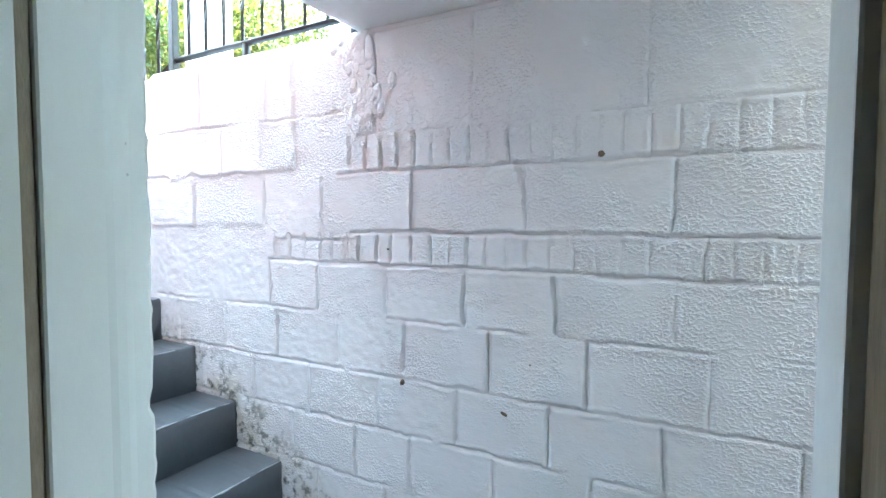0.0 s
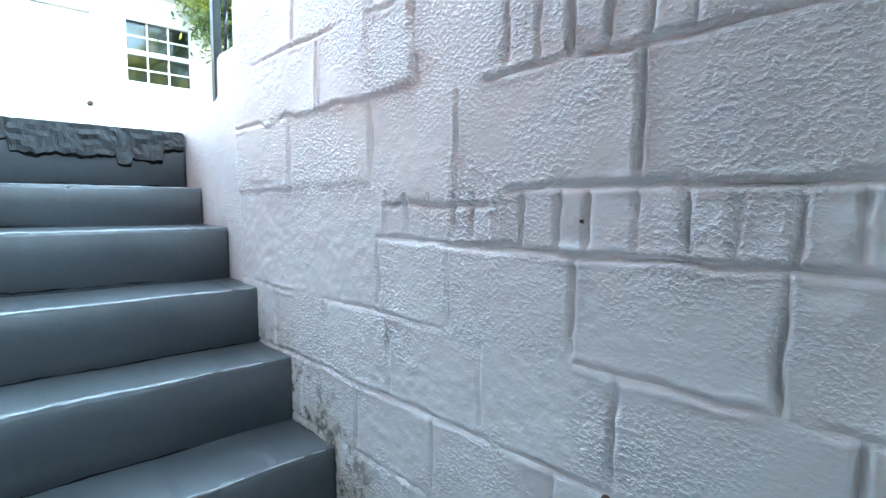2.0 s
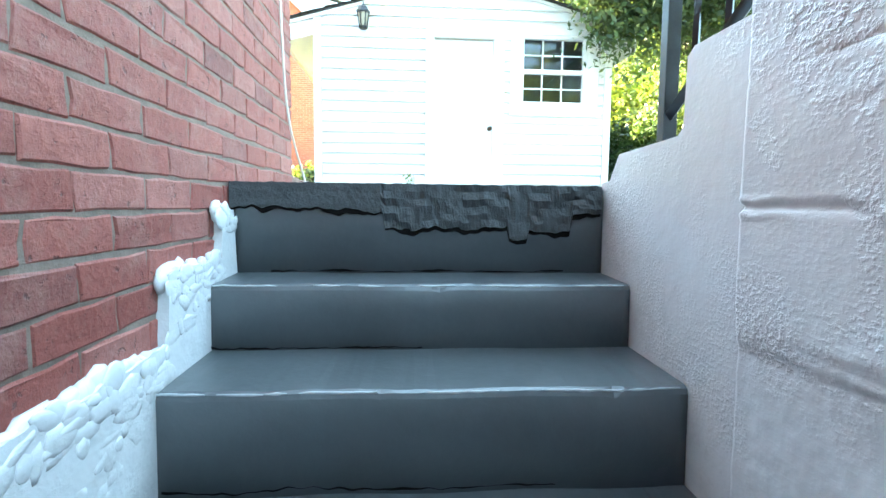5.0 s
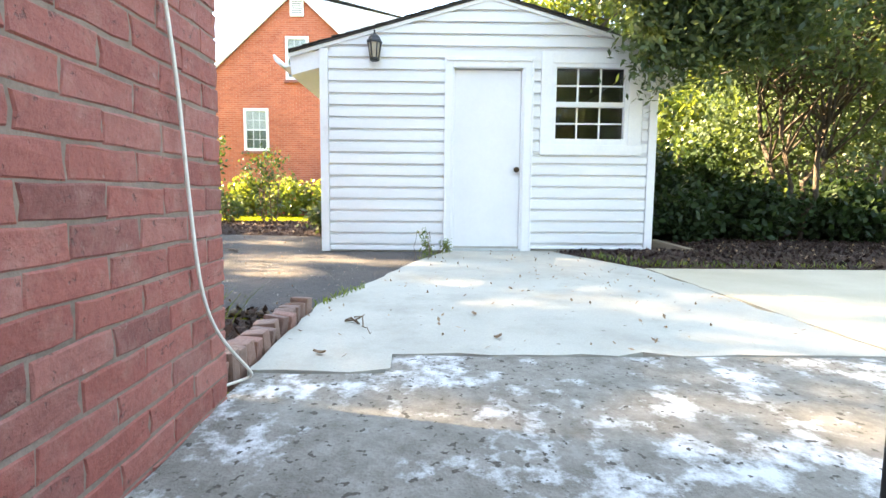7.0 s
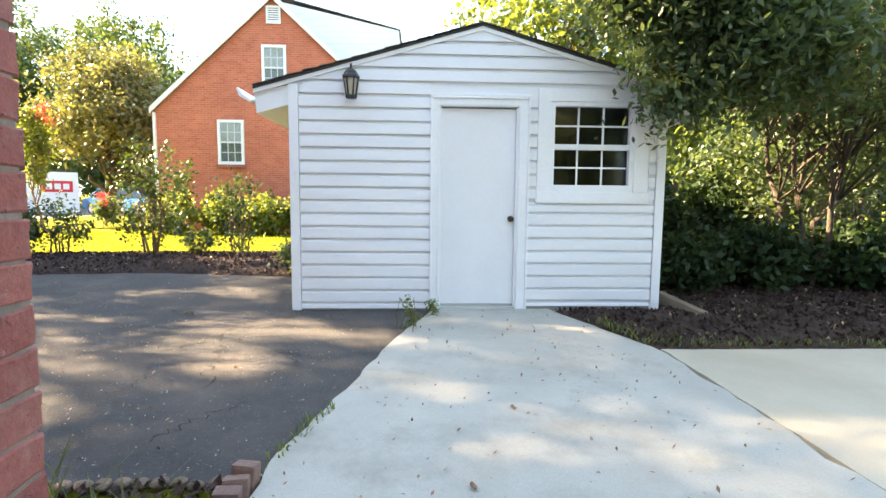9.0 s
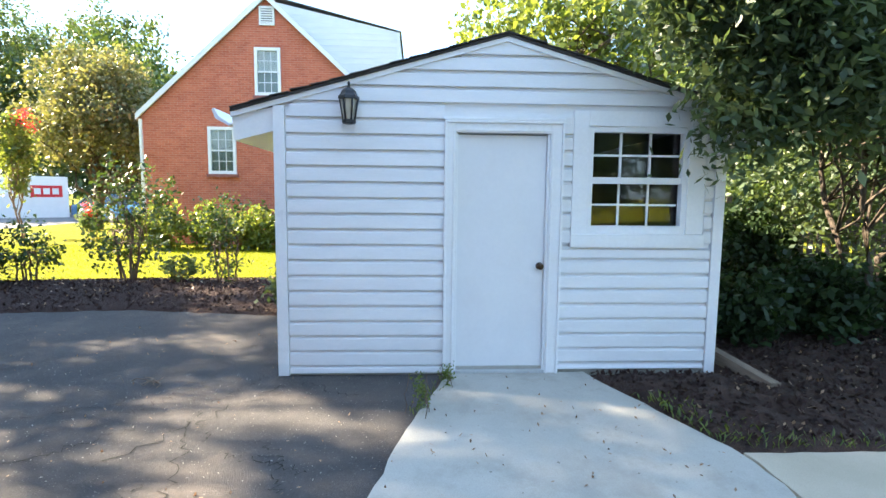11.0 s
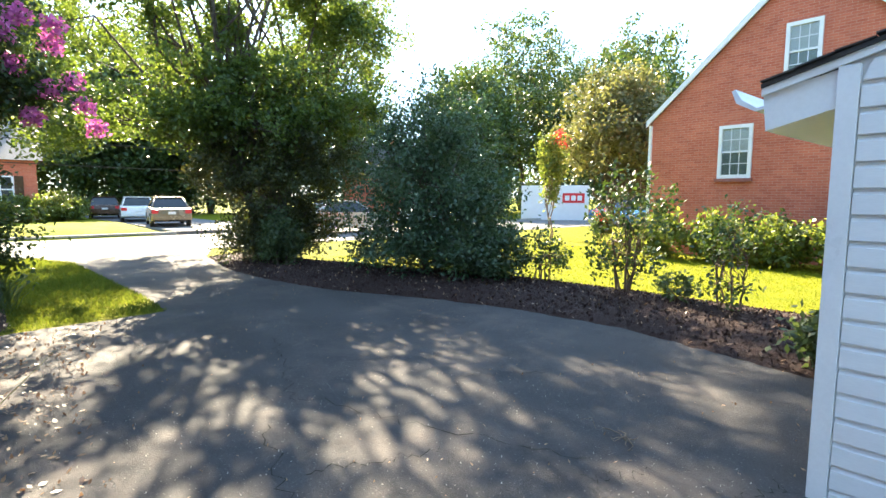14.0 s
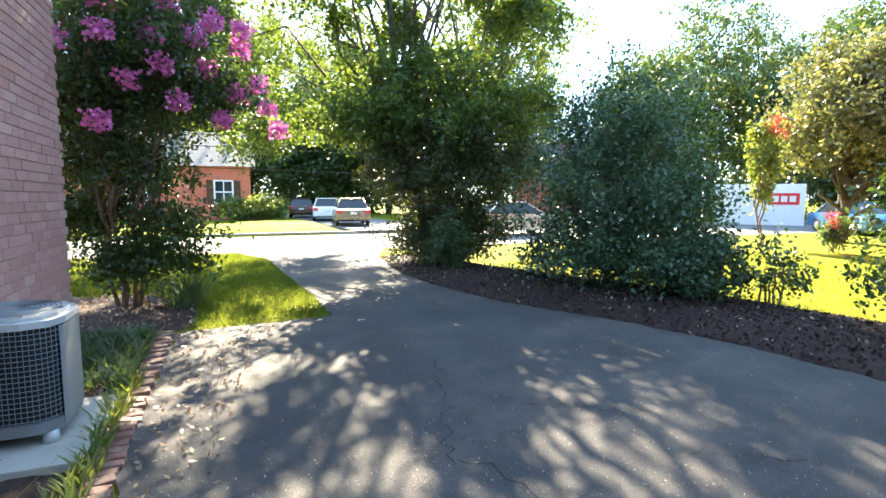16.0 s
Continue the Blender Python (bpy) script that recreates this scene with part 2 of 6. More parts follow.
M_SHINGLE = surf("dark_roof_shingle", (0.03, 0.028, 0.03), (0.07, 0.065, 0.06), 30, 0.95, 0.8, 120, 0.005, rnd=0.25)
M_GREYROOF = surf("grey_roof_shingle", (0.13, 0.125, 0.12), (0.19, 0.185, 0.175), 10, 0.9, 0.6, 60, 0.005)
M_BARK = surf("grey_brown_bark", (0.045, 0.034, 0.025), (0.12, 0.095, 0.07), 16, 0.95, 1.0, 50, 0.02, stretch=(1, 1, 0.3))
M_TWIG = surf("pale_brown_stem", (0.10, 0.065, 0.04), (0.2, 0.14, 0.09), 20, 0.85, 0.5, 60, 0.005, stretch=(1, 1, 0.3))
M_WOOD = surf("weathered_timber", (0.16, 0.12, 0.09), (0.28, 0.22, 0.16), 5, 0.9, 0.6, 60, 0.006, stretch=(0.3, 6, 6))
M_FENCE = surf("dark_fence_wood", (0.05, 0.042, 0.036), (0.11, 0.09, 0.075), 5, 0.9, 0.5, 50, 0.005, rnd=0.2, stretch=(4, 4, 0.3))
M_ACGREY = surf("grey_painted_steel", (0.17, 0.18, 0.19), (0.22, 0.23, 0.24), 3, 0.45, 0.1, 60, 0.001, metal=0.2)
M_ACPANEL = surf("blue_grey_steel_panel", (0.20, 0.225, 0.245), (0.25, 0.275, 0.295), 3, 0.42, 0.1, 60, 0.001, metal=0.2)
M_ACTOP = surf("pale_grey_steel_top", (0.42, 0.43, 0.43), (0.52, 0.53, 0.53), 4, 0.4, 0.15, 60, 0.002, metal=0.2)
M_FIN = surf("dark_coil_fins", (0.01, 0.011, 0.012), (0.025, 0.026, 0.028), 40, 0.6, 0.6, 300, 0.002, metal=0.4)
M_CABLE = surf("white_cable_jacket", (0.62, 0.58, 0.52), (0.72, 0.68, 0.62), 10, 0.5, 0.1, 60)
M_BRASS = surf("dark_bronze", (0.05, 0.035, 0.022), (0.11, 0.075, 0.045), 20, 0.35, 0.1, 80, metal=0.8)
M_ROOM = surf("plain_room_wall", (0.55, 0.54, 0.52), (0.6, 0.59, 0.57), 2, 0.8, 0.1, 60)
M_RED = surf("red_sign_paint", (0.55, 0.02, 0.03), (0.6, 0.03, 0.04), 4, 0.5, 0)
M_GRIT = surf("pale_stone_grit", (0.3, 0.28, 0.25), (0.42, 0.4, 0.36), 30, 0.9, 0.2)
M_STONE = surf("tan_stone", (0.13, 0.095, 0.07), (0.24, 0.18, 0.13), 9, 0.9, 0.7, 60, 0.01)
M_GLASS = glassy("window_glass")
# near-black colour that stands for the shed's unlit inside
M_DARKROOM = surf("painted_dark_interior", (0.02, 0.02, 0.02), (0.035, 0.033, 0.03), 3, 0.8, 0)
M_CURTAIN = surf("pale_blind", (0.50, 0.51, 0.47), (0.58, 0.58, 0.54), 3, 0.8, 0.1, 30)
M_FROST = surf("lamp_glass", (0.36, 0.33, 0.27), (0.46, 0.42, 0.35), 8, 0.2, 0.1, 30)
L_OAK = leafy("oak_leaves", (0.04, 0.072, 0.02), (0.12, 0.17, 0.04), 0.46)
L_HOLLY = leafy("holly_leaves", (0.03, 0.058, 0.03), (0.082, 0.125, 0.062), 0.25, (1.3, 1.5, 0.6))
L_MYRTLE = leafy("myrtle_leaves", (0.02, 0.042, 0.016), (0.06, 0.095, 0.03), 0.35)
L_YOUNG = leafy("young_leaves", (0.07, 0.11, 0.03), (0.16, 0.2, 0.06), 0.5)
L_MAGN = leafy("magnolia_leaves", (0.07, 0.09, 0.03), (0.22, 0.205, 0.095), 0.32, (1.5, 1.5, 0.7))
L_WOODS = leafy("woodland_leaves", (0.03, 0.06, 0.02), (0.09, 0.13, 0.036), 0.28)
L_SHADE = leafy("shade_leaves", (0.036, 0.065, 0.034), (0.11, 0.15, 0.072), 0.46, (1.6, 1.5, 0.7))
# darker copy of L_SHADE: the gloom under the trees is in its colour
L_UNDER = leafy("shaded_undergrowth_leaves", (0.014, 0.03, 0.013), (0.042, 0.068, 0.027), 0.3, (1.5, 1.5, 0.6), 0.25)
L_PINK = leafy("pink_blossom", (0.5, 0.1, 0.36), (0.72, 0.27, 0.55), 0.4, (1.1, 0.9, 1.1))
L_RED = leafy("red_blossom", (0.6, 0.03, 0.03), (0.75, 0.09, 0.07), 0.4, (1.1, 0.9, 0.9))
L_GRASS = leafy("grass_blades", (0.11, 0.155, 0.008), (0.2, 0.235, 0.014), 0.5, (1.6, 1.4, 0.4), 0.05)
L_NEARGRASS = leafy("shaded_grass_blades", (0.075, 0.11, 0.02), (0.145, 0.17, 0.036), 0.45, (1.6, 1.5, 0.5), 0.05)
L_YEW = leafy("yew_leaves", (0.03, 0.046, 0.018), (0.085, 0.1, 0.034), 0.36, (1.6, 1.3, 0.5))
L_DRY = leafy("dry_leaves", (0.14, 0.08, 0.045), (0.36, 0.25, 0.15), 0.2, (1.2, 1, 0.8))

# ---- builders ----
def box(bm, x0, x1, y0, y1, z0, z1, bevel=0.0, m=None):
    tmp = bmesh.new() if bevel else bm
    vs = [tmp.verts.new((x, y, z)) for x in (x0, x1) for y in (y0, y1) for z in (z0, z1)]
    for f in ((0, 1, 3, 2), (4, 6, 7, 5), (0, 4, 5, 1), (2, 3, 7, 6), (0, 2, 6, 4), (1, 5, 7, 3)):
        tmp.faces.new([vs[i] for i in f])
    if bevel:
        bmesh.ops.bevel(tmp, geom=tmp.edges[:], offset=bevel, segments=2, affect="EDGES", profile=0.7)
        merge(bm, tmp, m)
    elif m:
        for v in vs:
            v.co = m @ v.co
    return bm


def merge(bm, tmp, m=None):
    new_vs = {v: bm.verts.new(m @ v.co if m else v.co) for v in tmp.verts}
    for f in tmp.faces:
        g = bm.faces.new([new_vs[v] for v in f.verts])
        g.smooth = f.smooth
    tmp.free()


def tube(bm, pts, radii, sides=8, cap=True):
    """A round bar along points, with a radius at each."""
    rings = []
    for i, p in enumerate(pts):
        p = Vector(p)
        d = (Vector(pts[min(i + 1, len(pts) - 1)]) - Vector(pts[max(i - 1, 0)])).normalized()
        u = d.orthogonal().normalized() if abs(d.z) > 0.95 else d.cross(Vector((0, 0, 1))).normalized()
        v = d.cross(u)
        r = radii[i] if isinstance(radii, (list, tuple)) else radii
        rings.append([bm.verts.new(p + r * (math.cos(a) * u + math.sin(a) * v)) for a in (2 * math.pi * k / sides for k in range(sides))])
    for a, b in zip(rings, rings[1:]):
        for k in range(sides):
            f = bm.faces.new((a[k], a[(k + 1) % sides], b[(k + 1) % sides], b[k]))
            f.smooth = True
    if cap:
        bm.faces.new(rings[0][::-1])
        bm.faces.new(rings[-1])
    return bm


def prism(bm, outline, axis, lo, hi):
    """A flat outline drawn out along an axis: 'x', 'y' or 'z'."""
    put = {"x": lambda a, b, c: (c, a, b), "y": lambda a, b, c: (a, c, b), "z": lambda a, b, c: (a, b, c)}[axis]
    p = [bm.verts.new(put(a, b, lo)) for a, b in outline]
    q = [bm.verts.new(put(a, b, hi)) for a, b in outline]
    bm.faces.new(p), bm.faces.new(q[::-1])
    for i in range(len(p)):
        j = (i + 1) % len(p)
        bm.faces.new((p[j], p[i], q[i], q[j]))
    return bm


def mesh_of(name, bm, material):
    bmesh.ops.recalc_face_normals(bm, faces=bm.faces[:])
    me = bpy.data.meshes.new(name)
    bm.to_mesh(me)
    bm.free()
    me.materials.append(material)
    return me


def part(name, bm, material, parent=None, label=""):
    ob = new(name, mesh_of(name, bm, material))
    if parent:
        ob.parent = parent
    return tagged(ob, label)


def thing(name, label, category, at=(0, 0, 0), group="", kind=""):
    ob = new(name)
    ob.location = at
    return tagged(ob, label, category, group, kind)


def solid(name, bm, material, label, category="", kind="structure"):
    return tagged(part(name, bm, material), label, category, "", kind)


def raw(name, verts, faces, material, parent=None):
    me = bpy.data.meshes.new(name)
    me.from_pydata(verts, [], faces)
    me.materials.append(material)
    ob = new(name, me)
    if parent:
        ob.parent = parent
    return ob


def leaves(rng, centres, size, length=1.7, up=0.5):
    """Folded leaf blades, four corners each, at the given centres."""
    n = len(centres)
    d = rng.normal(size=(n, 3))
    d[:, 2] -= 0.25
    d /= np.linalg.norm(d, axis=1)[:, None]
    nrm = rng.normal(size=(n, 3))
    nrm[:, 2] += up * 2
    w = np.cross(d, nrm)
    w /= np.linalg.norm(w, axis=1)[:, None] + 1e-9
    s = size * rng.uniform(0.65, 1.35, n)[:, None]
    a, b = d * s * length / 2, w * s / 2
    v = np.stack([centres - a, centres + b - a * 0.1, centres + a, centres - b - a * 0.1], 1).reshape(-1, 3)
    return v


def leaf_mesh(name, v, material, parent, label=""):
    me = bpy.data.meshes.new(name)
    n = len(v) // 4
    me.vertices.add(n * 4)
    me.vertices.foreach_set("co", v.astype(np.float32).ravel())
    me.loops.add(n * 4)
    me.loops.foreach_set("vertex_index", np.arange(n * 4, dtype=np.int32))
    me.polygons.add(n)
    me.polygons.foreach_set("loop_start", np.arange(0, n * 4, 4, dtype=np.int32))
    me.update()
    me.materials.append(material)
    ob = new(name, me)
    if parent:
        ob.parent = parent
    return tagged(ob, label)


def crown_points(rng, blobs, clumps, per, spread, shell=0.55):
    """Points in clumps inside ellipsoids (x, y, z, rx, ry, rz)."""
    vol = np.array([b[3] * b[4] * b[5] for b in blobs]) ** 0.75
    pick = rng.choice(len(blobs), clumps, p=vol / vol.sum())
    d = rng.normal(size=(clumps, 3))
    d /= np.linalg.norm(d, axis=1)[:, None]
    r = shell + (1 - shell) * rng.uniform(0, 1, clumps)
    r *= rng.uniform(0.75, 1.12, clumps)
    B = np.array(blobs)[pick]
    c = B[:, :3] + d * r[:, None] * B[:, 3:]
    k = rng.integers(int(per * 0.5), int(per * 1.5) + 1, clumps)
    idx = np.repeat(np.arange(clumps), k)
    along = rng.normal(size=(clumps, 3))
    along[:, 2] -= 0.4
    along /= np.linalg.norm(along, axis=1)[:, None]
    t = rng.normal(size=len(idx))[:, None]
    return c, c[idx] + along[idx] * t * spread * 1.1 + rng.normal(size=(len(idx), 3)) * spread * 0.55


def limb(bm, rng, a, b, r0, r1, sides=6, wob=0.08, n=5):
    a, b = Vector(a), Vector(b)
    L = (b - a).length
    pts = []
    for i in range(n + 1):
        t = i / n
        p = a.lerp(b, t)
        if 0 < i < n:
            p = p + Vector(rng.normal(size=3) * wob * L * 0.5)
        p.z += 0.06 * L * math.sin(math.pi * t)
        pts.append(p)
    tube(bm, pts, [r0 + (r1 - r0) * i / n for i in range(n + 1)], sides)
    return pts


def tree(name, label, seed, base, stems, fork, blobs, clumps, per, spread, size, leaf, bark=M_BARK, trunk_r=0.15, limbs=24, shell=0.5, category="tree", kind="", group="", airy=(), slim=1.7):
    """Stems from the base to the fork height, limbs from there into the crown, and clumps of leaves."""
    rng = np.random.default_rng(seed)
    ob = thing(name, label, category, base, group, kind)
    blobs = [(x - base[0], y - base[1], z - base[2], a, b, c) for x, y, z, a, b, c in blobs]
    centres, pts = crown_points(rng, blobs, clumps, per, spread, shell)
    bm = bmesh.new()
    tips = []
    for i in range(stems):
        a = 2 * math.pi * i / stems + rng.uniform(0, 1)
        out = 0.0 if stems == 1 else 0.12
        foot = (out * math.cos(a), out * math.sin(a), -0.1)
        top = (fork * 0.28 * math.cos(a) * (stems > 1), fork * 0.28 * math.sin(a) * (stems > 1), fork)
        tips.append(limb(bm, rng, foot, top, trunk_r, trunk_r * 0.62, 9, 0.05, 6))
        part("trunk" if stems == 1 else "stem", bm, bark, ob)
        bm = bmesh.new()
    bm.free()
    bm = bmesh.new()
    for i in range(limbs):
        stem = tips[i % stems]
        a = stem[rng.integers(max(1, len(stem) // 2), len(stem))]
        c = Vector(centres[rng.integers(0, len(centres))])
        if c.z < a.z - 0.5:
            a = stem[1]
        p = limb(bm, rng, a, c, trunk_r * 0.42, trunk_r * 0.08, 5, 0.1, 5)
        for _ in range(2):
            q = Vector(centres[rng.integers(0, len(centres))])
            s = p[rng.integers(2, 5)]
            if (q - s).length < (c - a).length * 0.8:
                limb(bm, rng, s, q, trunk_r * 0.16, trunk_r * 0.04, 4, 0.12, 4)
    part("branch_frame", bm, bark, ob)
    leaf_mesh("crown", leaves(rng, pts, size, slim), leaf, ob)
    for part_blobs, n, k in airy:
        wide = spread * 1.3
        shifted = [(x - base[0], y - base[1], z - base[2], a, b, c) for x, y, z, a, b, c in part_blobs]
        spots, pts = crown_points(rng, shifted, n, k, wide, 0.2)
        leaf_mesh("crown", leaves(rng, pts, size, slim), leaf, ob)
        bm = bmesh.new()
        for q in range(n // 20):
            stem = tips[q % stems]
            p = limb(bm, rng, stem[-1 - q % 2], spots[rng.integers(0, n)], trunk_r * 0.3, trunk_r * 0.05, 5, 0.1, 6)
            limb(bm, rng, p[3], p[3].lerp(Vector(spots[rng.integers(0, n)]), 0.4), trunk_r * 0.12, trunk_r * 0.03, 4, 0.12, 4)
        part("branch_frame", bm, bark, ob)
    return ob

# ---- ground ----
def inside(poly, x, y):
    hit = np.zeros(x.shape, bool)
    for (x0, y0), (x1, y1) in zip(poly, poly[1:] + poly[:1]):
        c = ((y0 > y) != (y1 > y)) & (x < (x1 - x0) * (y - y0) / ((y1 - y0) or 1e-9) + x0)
        hit ^= c
    return hit


def edge_far(poly, x, y):
    best = np.full(x.shape, 1e9)
    for (x0, y0), (x1, y1) in zip(poly, poly[1:] + poly[:1]):
        dx, dy = x1 - x0, y1 - y0
        t = np.clip(((x - x0) * dx + (y - y0) * dy) / (dx * dx + dy * dy + 1e-9), 0, 1)
        best = np.minimum(best, np.hypot(x - x0 - t * dx, y - y0 - t * dy))
    return best


def scatter(rng, poly, n):
    xs, ys = [p[0] for p in poly], [p[1] for p in poly]
    x, y = rng.uniform(min(xs), max(xs), n * 3), rng.uniform(min(ys), max(ys), n * 3)
    k = inside(poly, x, y)
    return x[k][:n], y[k][:n]


def mound(name, poly, low, rise, cell, material, label, category, rough=0.02, seed=1):
    """A bed of loose earth that swells up from its outline."""
    xs, ys = [p[0] for p in poly], [p[1] for p in poly]
    gx, gy = np.arange(min(xs) - cell, max(xs) + 2 * cell, cell), np.arange(min(ys) - cell, max(ys) + 2 * cell, cell)
    X, Y = np.meshgrid(gx, gy, indexing="ij")
    ins, far = inside(poly, X, Y), edge_far(poly, X, Y)
    rng = np.random.default_rng(seed)
    Z = np.where(ins, low + 0.012 + rise * np.minimum(far / 0.7, 1) ** 0.7 + rng.normal(size=X.shape) * rough * np.minimum(far / 0.2, 1), low - 0.03)
    index, verts, faces = {}, [], []
    def vid(i, j):
        if (i, j) not in index:
            index[i, j] = len(verts)
            verts.append((X[i, j], Y[i, j], Z[i, j]))
        return index[i, j]
    for i in range(len(gx) - 1):
        for j in range(len(gy) - 1):
            if ins[i, j] or ins[i + 1, j] or ins[i, j + 1] or ins[i + 1, j + 1]:
                faces.append((vid(i, j), vid(i + 1, j), vid(i + 1, j + 1), vid(i, j + 1)))
    ob = raw(name, verts, faces, material)
    ob.data.polygons.foreach_set("use_smooth", [True] * len(faces))
    return tagged(ob, label, category, "", "structure")


def slab(name, outline, z0, z1, material, label, category, wob=0.0, seed=3):
    """A flat slab; wob breaks its straight edges a little."""
    rng = np.random.default_rng(seed)
    pts = []
    for (x0, y0), (x1, y1) in zip(outline, outline[1:] + outline[:1]):
        n = max(1, int(math.hypot(x1 - x0, y1 - y0) / 0.12)) if wob else 1
        for i in range(n):
            t = i / n
            pts.append((x0 + (x1 - x0) * t + rng.normal() * wob, y0 + (y1 - y0) * t + rng.normal() * wob))
    return solid(name, prism(bmesh.new(), pts, "z", z0, z1), material, label, category)


GX, GY = [-500, -3.3, 6.0, 500], [-500, -7.4, 1.72, 500]
gv = [(x, y, 1.64) for x in GX for y in GY]
gf = [(i * 4 + j, i * 4 + 4 + j, i * 4 + 5 + j, i * 4 + 1 + j) for i in range(3) for j in range(3) if (i, j) != (1, 1)]
tagged(raw("ground", gv, gf, M_LAWN), "grassy ground running out to the woods", "ground", "", "structure")

ASPHALT = [(-5.22, 0.42), (-5.96, 0.6), (-7.4, 0.92), (-8.52, 1.26), (-8.52, -0.19), (-10.7, -0.19), (-10.74, -0.8), (-11.05, -2.84), (-10.9, -4.3), (-10.47, -5.7), (-9.6, -7.5),
           (-9.2, -9.4), (-9.1, -11.2), (-9.5, -14.3), (-10.4, -16.7), (-5.7, -16.7), (-6.6, -14.6), (-6.75, -12), (-6.95, -9), (-6.98, -7.5), (-5.1, -7.3), (-5.07, -4), (-5.07, -0.8), (-5.22, -0.4)]
slab("driveway", ASPHALT, 1.5, 1.66, M_ASPH, "worn dark asphalt driveway and parking court", "driveway", 0.02)
CON_L = [(-4.26, 0.44), (-5.31, 0.415), (-5.96, 0.59), (-6.7, 0.74), (-7.4, 0.9), (-8.47, 1.23), (-8.47, 2.42), (-7.9, 2.62), (-7.06, 2.9), (-6.9, 2.942), (-4.47, 2.942), (-4.47, 0.93), (-4.26, 0.92)]
slab("patio", CON_L, 1.5, 1.682, M_CON, "pale concrete patio slab before the shed", "patio", 0.011, 4)
M_TANCON = surf("tan_patio_concrete", (0.43, 0.38, 0.285), (0.52, 0.465, 0.365), 1.4, 0.85, 0.3, 130, 0.003, big=((0.42, 0.36, 0.27), 2.0, 0.58, 0.85))
slab("patio_slab", [(-7.0, 2.958), (-6.95, 9), (-4.47, 9), (-4.47, 2.958)], 1.5, 1.684, M_TANCON, "tan concrete patio slab beside the garden bed", "patio", 0.006, 5)
slab("landing", [(-3.36, 0.47), (-4.255, 0.45), (-4.25, 0.925), (-4.46, 0.935), (-4.46, 9), (3.0, 9), (3.0, 1.745), (-3.36, 1.745)], 1.3, 1.676, M_OLDCON, "old mottled rough concrete landing above the stair", "landing", 0.006, 6)
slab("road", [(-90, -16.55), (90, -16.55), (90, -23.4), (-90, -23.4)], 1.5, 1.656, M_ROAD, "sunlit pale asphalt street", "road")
slab("kerb", [(-90, -23.42), (-16.1, -23.42), (-16.1, -23.62), (-90, -23.62)], 1.5, 1.79, M_CON, "pale concrete kerb along the street", "kerb")
slab("kerb", [(-11.0, -23.42), (90, -23.42), (90, -23.62), (-11.0, -23.62)], 1.5, 1.79, M_CON, "pale concrete kerb along the street", "kerb")
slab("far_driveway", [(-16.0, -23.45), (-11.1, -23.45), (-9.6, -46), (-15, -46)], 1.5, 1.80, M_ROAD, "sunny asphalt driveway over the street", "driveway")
mound("verge", [(-11.0, -23.64), (40, -23.64), (40, -60), (-9.3, -60)], 1.64, 0.3, 1.0, M_LAWN, "raised sunny front lawn over the street", "lawn", 0.01, 8)
WEST_BED = [(-10.6, -0.1), (-10.76, -0.8), (-11.07, -2.84), (-10.9, -4.3), (-10.45, -5.7), (-9.58, -7.5), (-9.18, -9.4), (-9.08, -11.2), (-9.45, -14.0), (-10.6, -14.2), (-11.4, -11), (-12.3, -8.8), (-13.1, -6.7), (-13.5, -4), (-13.6, -1.5), (-13.4, 1.5), (-11.75, 1.5), (-11.75, -0.1)]
mound("mulch_bed", WEST_BED, 1.645, 0.13, 0.12, M_MULCH, "dark brown mulch bed along the driveway", "garden bed", 0.007, 2)
EAST_BED = [(-8.47, 2.44), (-7.9, 2.64), (-7.08, 2.92), (-7.02, 6), (-6.98, 12), (-16, 12), (-16, 3.66), (-8.47, 3.66)]
mound("soil_bed", EAST_BED, 1.655, 0.09, 0.1, M_SOIL, "brown soil bed strewn with dry leaves", "garden bed", 0.012, 3)
CORNER_BED = [(-4.04, 0.33), (-5.2, 0.28), (-5.18, -0.4), (-5.05, -0.8), (-5.0, -2.1), (-4.04, -2.1)]
mound("corner_bed", CORNER_BED, 1.645, 0.03, 0.09, M_MULCH, "dark mulch bed by the house corner", "garden bed", 0.012, 4)
SIDE_BED = [(-4.04, -2.1), (-4.92, -2.1), (-4.92, -7.3), (-5.3, -7.6), (-5.2, -10), (-3.4, -10.3), (-3.4, -7.6), (-4.04, -7.5)]
mound("side_bed", SIDE_BED, 1.645, 0.03, 0.1, M_SOIL, "leafy soil strip beside the house", "garden bed", 0.012, 5)

